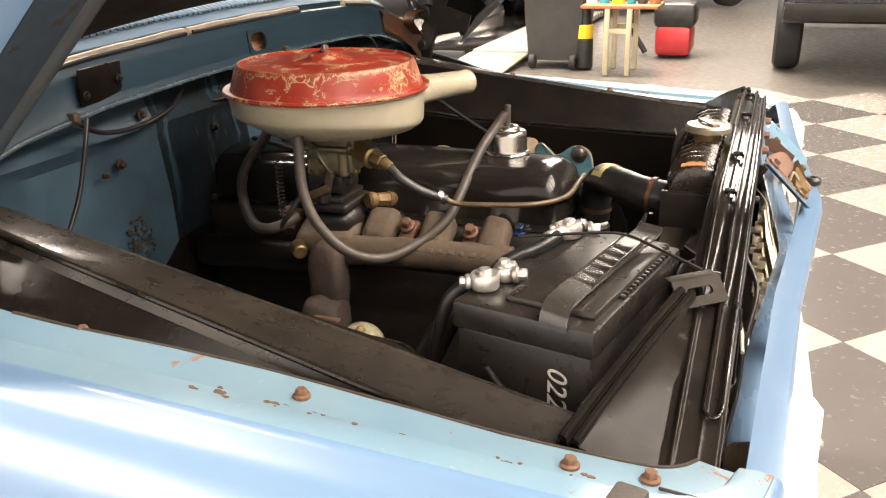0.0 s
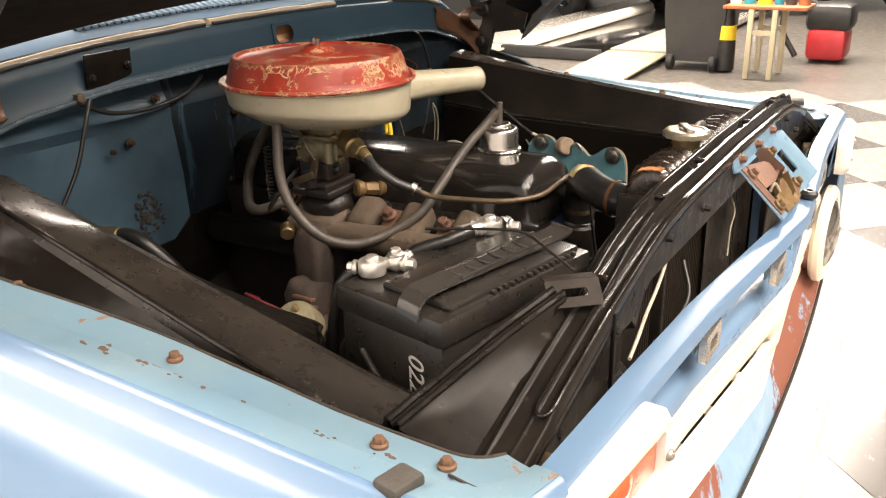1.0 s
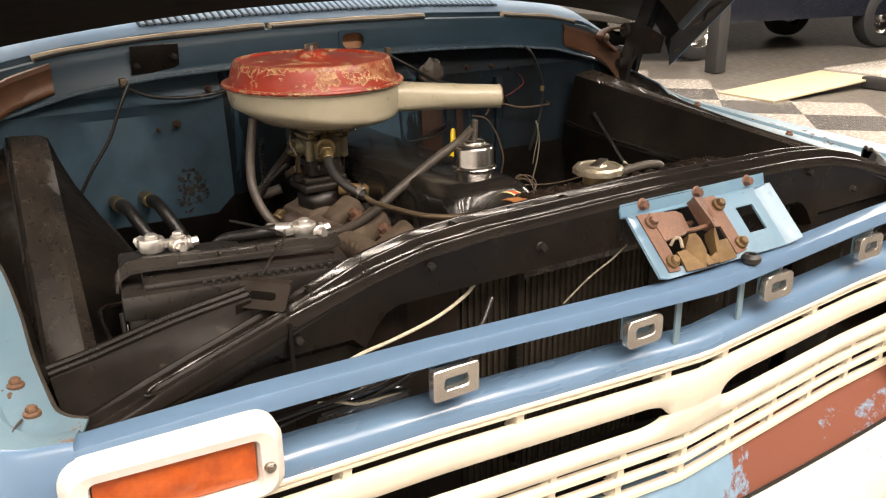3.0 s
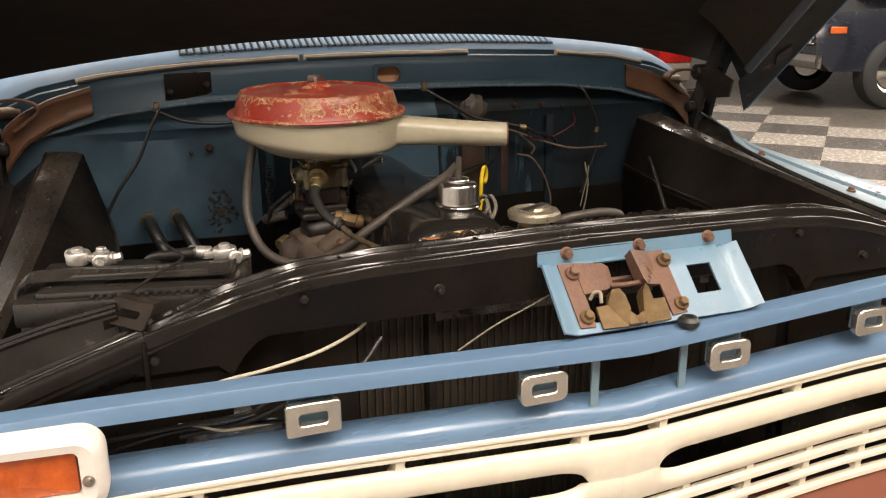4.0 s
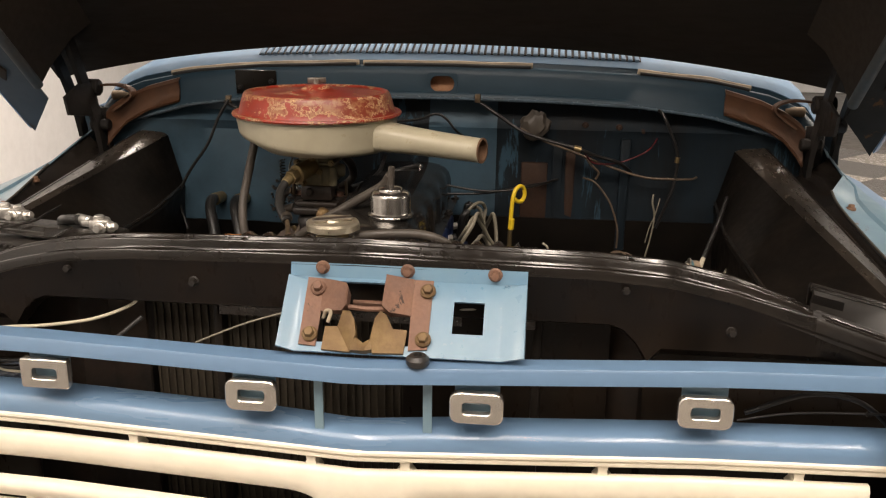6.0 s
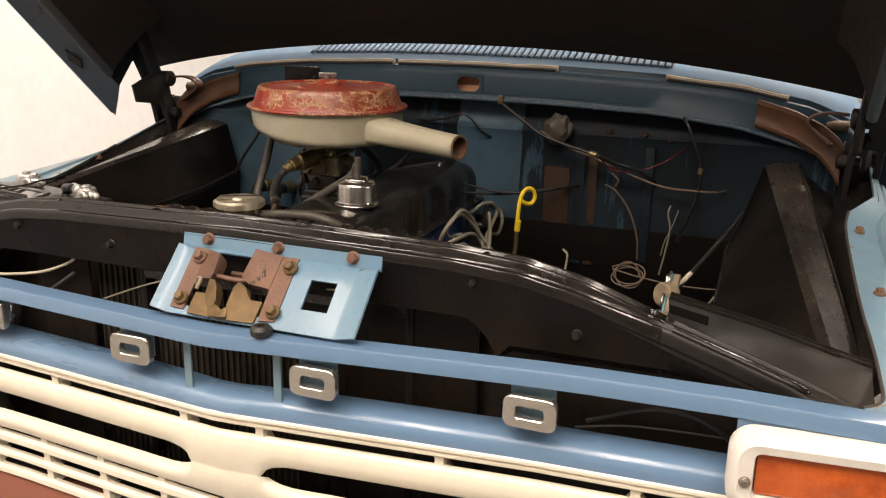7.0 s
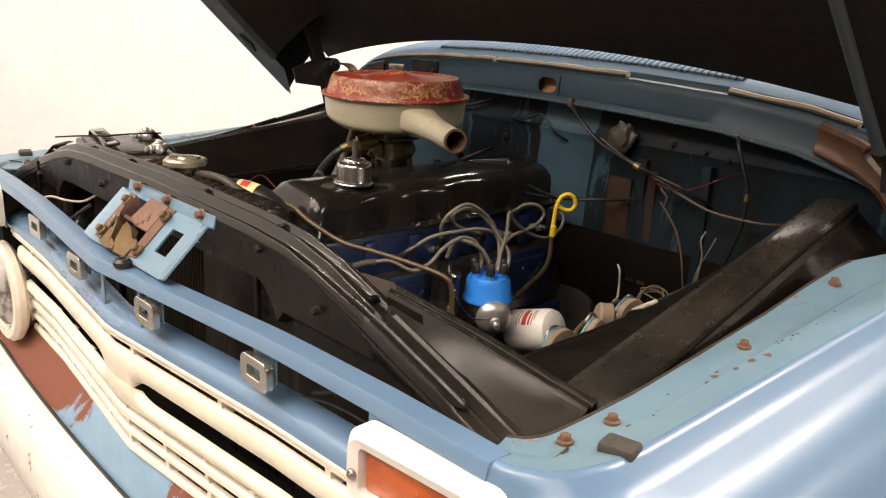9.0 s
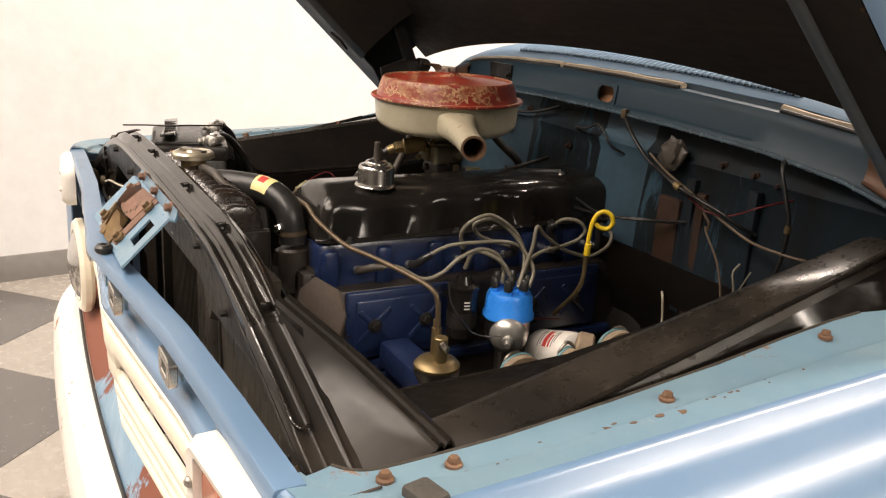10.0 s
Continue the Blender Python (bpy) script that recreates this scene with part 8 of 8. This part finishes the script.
# housings for all lamps, the added wide glare panels too
for fx_x, fx_y, fx_len, fx_turn, fx_w, fx_d in FIXTURES:
    cl = thing("ceiling_light", "long white ceiling light out of view, with a glowing diffuser", "ceiling light", "ceiling lights", at=(fx_x, fx_y, CEIL_Z - 0.05))
    cl.rotation_euler = (0, 0, radians(fx_turn))
    bm = B()
    box(bm, (0, 0, 0.025), (fx_len + 0.04, fx_d + 0.07, 0.07), (0, 0, 0), 0.01)
    part("housing", bm, "white", cl)
    bm = B()
    box(bm, (0, 0, -0.025), (fx_len, fx_d + 0.02, 0.02), (0, 0, 0), 0.006)
    part("diffuser", bm, "glow", cl, "glowing diffuser")

# wheeled grey bin
gbin = thing("wheeled_bin", "dark grey wheeled plastic bin on the showroom floor", "bin", at=(7.25, 1.95, FLOOR_Z))
bm = B()
rows = []
for z, w in ((0.08, 0.26), (0.5, 0.28), (0.95, 0.31), (1.0, 0.33), (1.03, 0.33)):
    rows.append([Vector((x * w, y * w, z)) for x, y in ((-1, -1), (1, -1), (1, 1), (-1, 1))])
vs = sheet(bm, rows, True)
bm.faces.new(vs[0])
bm.faces.new(vs[-1])
bmesh.ops.bevel(bm, geom=[e for e in bm.edges if abs(e.verts[0].co.z - e.verts[1].co.z) > 0.2], offset=0.05, segments=3, affect="EDGES", profile=0.5)
part("bin_body", bm, "bin", gbin)
bm = B()
box(bm, (0, 0, 1.06), (0.70, 0.72, 0.06), (0, 0, 0), 0.02)
part("lid", bm, "bin", gbin)
for a in (-0.2, 0.2):
    bm = B()
    cyl(bm, (-0.28, a - 0.03, 0.07), (-0.28, a + 0.03, 0.07), 0.07, None, 16, 0.01)
    part("wheel", bm, "tyre", gbin)

# side table with bottles
tbl = thing("side_table", "small table with orange top and beige legs holding bottles", "table", at=(6.95, 1.29, FLOOR_Z))
bm = B()
box(bm, (0, 0, 0.61), (0.45, 0.70, 0.03), (0, 0, 0), 0.006)
part("tabletop", bm, "wood", tbl, "orange wood top")
for a in (-0.22, 0.22):
    for c in (-0.10, 0.10):
        bm = B()
        box(bm, (a, c, 0.298), (0.05, 0.045, 0.596), (0, 0, 0), 0.006)
        part("leg", bm, "beige", tbl)
    bm = B()
    box(bm, (a, 0, 0.40), (0.03, 0.18, 0.04))
    part("stretcher", bm, "beige", tbl)
for k, (dy, mt, h, r) in enumerate(((0.29, "white", 0.22, 0.05), (0.17, "cyan_plastic", 0.20, 0.05), (0.04, "yellow", 0.24, 0.06), (-0.08, "cyan_plastic", 0.25, 0.04), (-0.18, "rubber", 0.16, 0.045), (-0.29, "wood", 0.16, 0.05))):
    bt_ = thing("bottle", "plastic cleaning product bottle on the side table", "bottle", "bottles", at=(6.95, 1.29 + dy, FLOOR_Z + 0.625))
    bm = B()
    lathe(bm, [(0, 0), (r, 0.0), (r, h * 0.68), (r * 0.5, h * 0.85), (r * 0.35, h * 0.88), (r * 0.35, h), (0, h)], Matrix.Identity(4), 16)
    part("body", bm, mt, bt_)
    bm = B()
    lathe(bm, [(0, h), (r * 0.42, h), (r * 0.42, h + 0.04), (0, h + 0.04)], Matrix.Identity(4), 12)
    part("cap", bm, "white", bt_)
# yellow-black sprayer beside the table
spr = thing("pump_sprayer", "black sprayer with a yellow band beside the table", "sprayer", at=(7.05, 1.66, FLOOR_Z))
bm = B()
cyl(bm, (0, 0, 0), (0, 0, 0.30), 0.09, 0.085, 18, 0.02)
cyl(bm, (0, 0, 0.40), (0, 0, 0.72), 0.07, 0.04, 18, 0.02)
part("tank", bm, "rubber_black", spr)
bm = B()
cyl(bm, (0, 0, 0.29), (0, 0, 0.42), 0.085, None, 18, 0.005)
part("band", bm, "yellow", spr, "yellow band")
# red and black vacuum
vac = thing("shop_vacuum", "red and black shop vacuum on the floor", "vacuum", at=(8.1, 0.92, FLOOR_Z))
bm = B()
box(bm, (0, 0, 0.17), (0.50, 0.36, 0.30), (0, 0, 0), 0.06)
part("tank", bm, "red_plastic", vac)
bm = B()
box(bm, (0, 0, 0.42), (0.46, 0.42, 0.26), (0, 0, 0), 0.07)
part("motor_head", bm, "rubber_black", vac)
bm = B()
tube(bm, [(0, 0.1, 0.5), (0.0, 0.35, 0.6), (0, 0.45, 0.3), (0, 0.3, 0.02)], 0.03, 10)
part("hose", bm, "rubber_black", vac)


def build_wheel(parent, loc, turn, r=0.36, w=0.24, rim="chrome"):
    bm = B()
    m = pose(0, 0, 0, 0, 90, 0)
    lathe(bm, [(r * 0.62, -w / 2), (r * 0.9, -w / 2), (r * 0.98, -w * 0.40), (r, -w * 0.2), (r, w * 0.2), (r * 0.98, w * 0.40), (r * 0.9, w / 2), (r * 0.62, w / 2), (r * 0.60, 0), (r * 0.62, -w / 2)], m, 40)
    wh = part("wheel", bm, "tyre", parent, "black tyre")
    wh.matrix_basis = Matrix.Translation(loc) @ pose(0, 0, 0, 0, 0, turn)
    bm = B()
    lathe(bm, [(0, w * 0.30), (r * 0.15, w * 0.32), (r * 0.20, w * 0.22), (r * 0.45, w * 0.18), (r * 0.56, w * 0.40), (r * 0.62, w * 0.46), (r * 0.62, -w * 0.46), (r * 0.5, -w * 0.3), (0, -w * 0.3)], m, 32)
    part("rim", bm, rim, wh, "bright wheel rim")
    return wh


def build_vehicle(x, y, turn, paint, label, length=4.4, width=1.8, lift=0.0, bumper_mat="chrome"):
    car = thing("parked_vehicle", label, "car", "parked vehicles", at=(x, y, FLOOR_Z))
    car.rotation_euler = (0, 0, radians(turn))
    h0 = 0.30 + lift
    bm = B()
    rows = []
    for yy, zb, zt, hw in ((-length / 2, h0 + 0.15, h0 + 0.45, width * 0.44), (-length / 2 + 0.15, h0, h0 + 0.62, width * 0.48), (-length * 0.2, h0, h0 + 0.72, width / 2), (length * 0.2, h0, h0 + 0.74, width / 2), (length / 2 - 0.15, h0, h0 + 0.66, width * 0.48), (length / 2, h0 + 0.15, h0 + 0.5, width * 0.44)):
        rows.append([(-hw, yy, zb), (-hw, yy, (zb + zt) / 2), (-hw * 0.94, yy, zt), (hw * 0.94, yy, zt), (hw, yy, (zb + zt) / 2), (hw, yy, zb)])
    vs = sheet(bm, rows, True)
    bm.faces.new(vs[0])
    bm.faces.new(vs[-1])
    part("body", bm, paint, car)
    bm = B()
    rows = []
    for yy, zt, hw in ((-length * 0.20, h0 + 0.70, width * 0.44), (-length * 0.06, h0 + 1.18, width * 0.38), (length * 0.20, h0 + 1.20, width * 0.38), (length * 0.34, h0 + 0.70, width * 0.42)):
        rows.append([(-hw, yy, h0 + 0.68), (-hw * 0.95, yy, zt), (hw * 0.95, yy, zt), (hw, yy, h0 + 0.68)])
    sheet(bm, rows)
    part("cabin", bm, paint, car)
    bm = B()
    bar(bm, [(0.0, 0.0), (0.06, 0.0), (0.08, -0.06), (0.06, -0.14), (0.0, -0.14)], [(xx, -length / 2 - 0.02 + 0.06 * abs(xx) ** 2, h0 + 0.18) for xx in xs(-width * 0.48, width * 0.48, 12)])
    part("bumper", bm, bumper_mat, car)
    for sx in (-1, 1):
        bm = B()
        lathe(bm, [(0, 0.02), (0.07, 0.015), (0.09, 0.0), (0.09, -0.05)], Matrix.Translation((sx * width * 0.36, -length / 2 + 0.01, h0 + 0.42)) @ frame_to((0, -1, 0)), 20)
        part("headlight", bm, "chrome", car)
        for sy in (-0.31, 0.31):
            build_wheel(car, (sx * (width / 2 - 0.10), sy * length, 0.36 + lift * 0.3), 0 if sx > 0 else 180, 0.36 + lift * 0.3)
    return car


build_vehicle(8.85, -1.02, -90, "car_dark", "dark lifted off-road vehicle parked on the showroom floor", 4.2, 1.9, 0.18, "black_dull")
pickup = build_vehicle(9.1, 7.04, -101, "car_dark", "dark blue pickup parked on the showroom floor with chrome bumper", 4.8, 1.9, 0.12)
build_vehicle(12.4, 5.4, -40, "car_dark", "dark car with chrome wheels parked far across the showroom", 4.4, 1.8)
build_vehicle(13.0, 2.2, 50, "car_dark", "dark car parked far across the showroom", 4.4, 1.8)

# pickup face: chrome grille bars between stacked lamps
def build_truck_face(car, length, width, h0):
    yf = -length / 2 - 0.004
    bm = B()
    box(bm, (0, yf + 0.02, h0 + 0.44), (width * 0.84, 0.05, 0.36), (0, 0, 0), 0.02)
    part("grille_back", bm, "rubber_black", car, "dark grille opening")
    for k in range(6):
        bm = B()
        box(bm, (0, yf - 0.012, h0 + 0.29 + 0.058 * k), (width * 0.84, 0.018, 0.016), (0, 0, 0), 0.005)
        part("grille_bar", bm, "chrome", car, "bright grille bar")
    for sx in (-1, 1):
        for dz in (0.36, 0.53):
            bm = B()
            slab(bm, rounded(0.23, 0.13, 0.02, 3), 0.0, 0.03, Matrix.Translation((sx * width * 0.33, yf - 0.006, h0 + dz)) @ pose(0, 0, 0, 90, 0, 0), 0.006)
            part("stacked_headlight", bm, "white", car, "rectangular glass headlight")
        bm = B()
        box(bm, (sx * width * 0.475, yf + 0.20, h0 + 0.44), (0.02, 0.18, 0.07), (0, 0, -6 * sx), 0.006)
        part("marker_lamp", bm, "amber", car, "amber side marker lamp")


build_truck_face(pickup, 4.8, 1.9, 0.42)

# red cabinet far across the floor
cab = thing("cabinet", "red metal cabinet on a pale base on the showroom floor", "cabinet", at=(6.92, 9.95, FLOOR_Z))
bm = B()
box(bm, (0, 0, 0.13), (0.52, 0.44, 0.26), (0, 0, 0), 0.015)
part("base", bm, "tile_light", cab, "pale base")
bm = B()
box(bm, (0, 0, 0.83), (0.55, 0.46, 1.14), (0, 0, 0), 0.02)
body_ob = part("body", bm, "cabinet_red", cab, "red painted body")
for k in range(4):
    bm = B()
    box(bm, (0, -0.236, 0.40 + 0.27 * k), (0.50, 0.012, 0.25), (0, 0, 0), 0.005)
    dr = part("drawer", bm, "cabinet_red", cab)
    bm = B()
    box(bm, (0, -0.248, 0.48 + 0.27 * k), (0.30, 0.014, 0.018), (0, 0, 0), 0.004)
    part("handle", bm, "chrome", dr, "bright drawer handle")

# drive-on lift: two runways and a cross rail on the floor
lift = thing("drive_on_lift", "low grey drive-on lift with tan ramps and white tube rail", "car lift", at=(7.2, 3.5, FLOOR_Z))
for yc in (4.32, 2.60):
    bm = B()
    box(bm, (-0.66, yc - 3.5, 0.045), (1.56, 0.62, 0.02), (0, -2.5, 0), 0.004)
    part("ramp", bm, "beige", lift, "sloping tan ramp plate")
    bm = B()
    box(bm, (2.75, yc - 3.5, 0.075), (5.2, 0.60, 0.07), (0, 0, 0), 0.01)
    part("runway", bm, "tile_light", lift, "pale runway plate")
bm = B()
box(bm, (-0.02, 0, 0.055), (0.10, 1.12, 0.11), (0, 0, 0), 0.012)
part("cross_rail", bm, "bin", lift, "dark cross rail")
bm = B()
box(bm, (2.6, 0, 0.012), (5.0, 1.0, 0.02), (0, 0, 0), 0.004)
part("drip_plate", bm, "chrome", lift, "bright drip plate")
for a, b in ((0.15, 1.75), (1.80, 4.60)):
    bm = B()
    cyl(bm, (a, 0.46, 0.10), (b, 0.46, 0.10), 0.07, None, 16, 0.03)
    part("roller_tube", bm, "white", lift, "white tube rail")
bm = B()
box(bm, (-0.35, 2.10, 0.6), (0.16, 0.16, 1.2), (0, 0, 0), 0.01)
part("lift_post", bm, "bin", lift, "dark steel post")
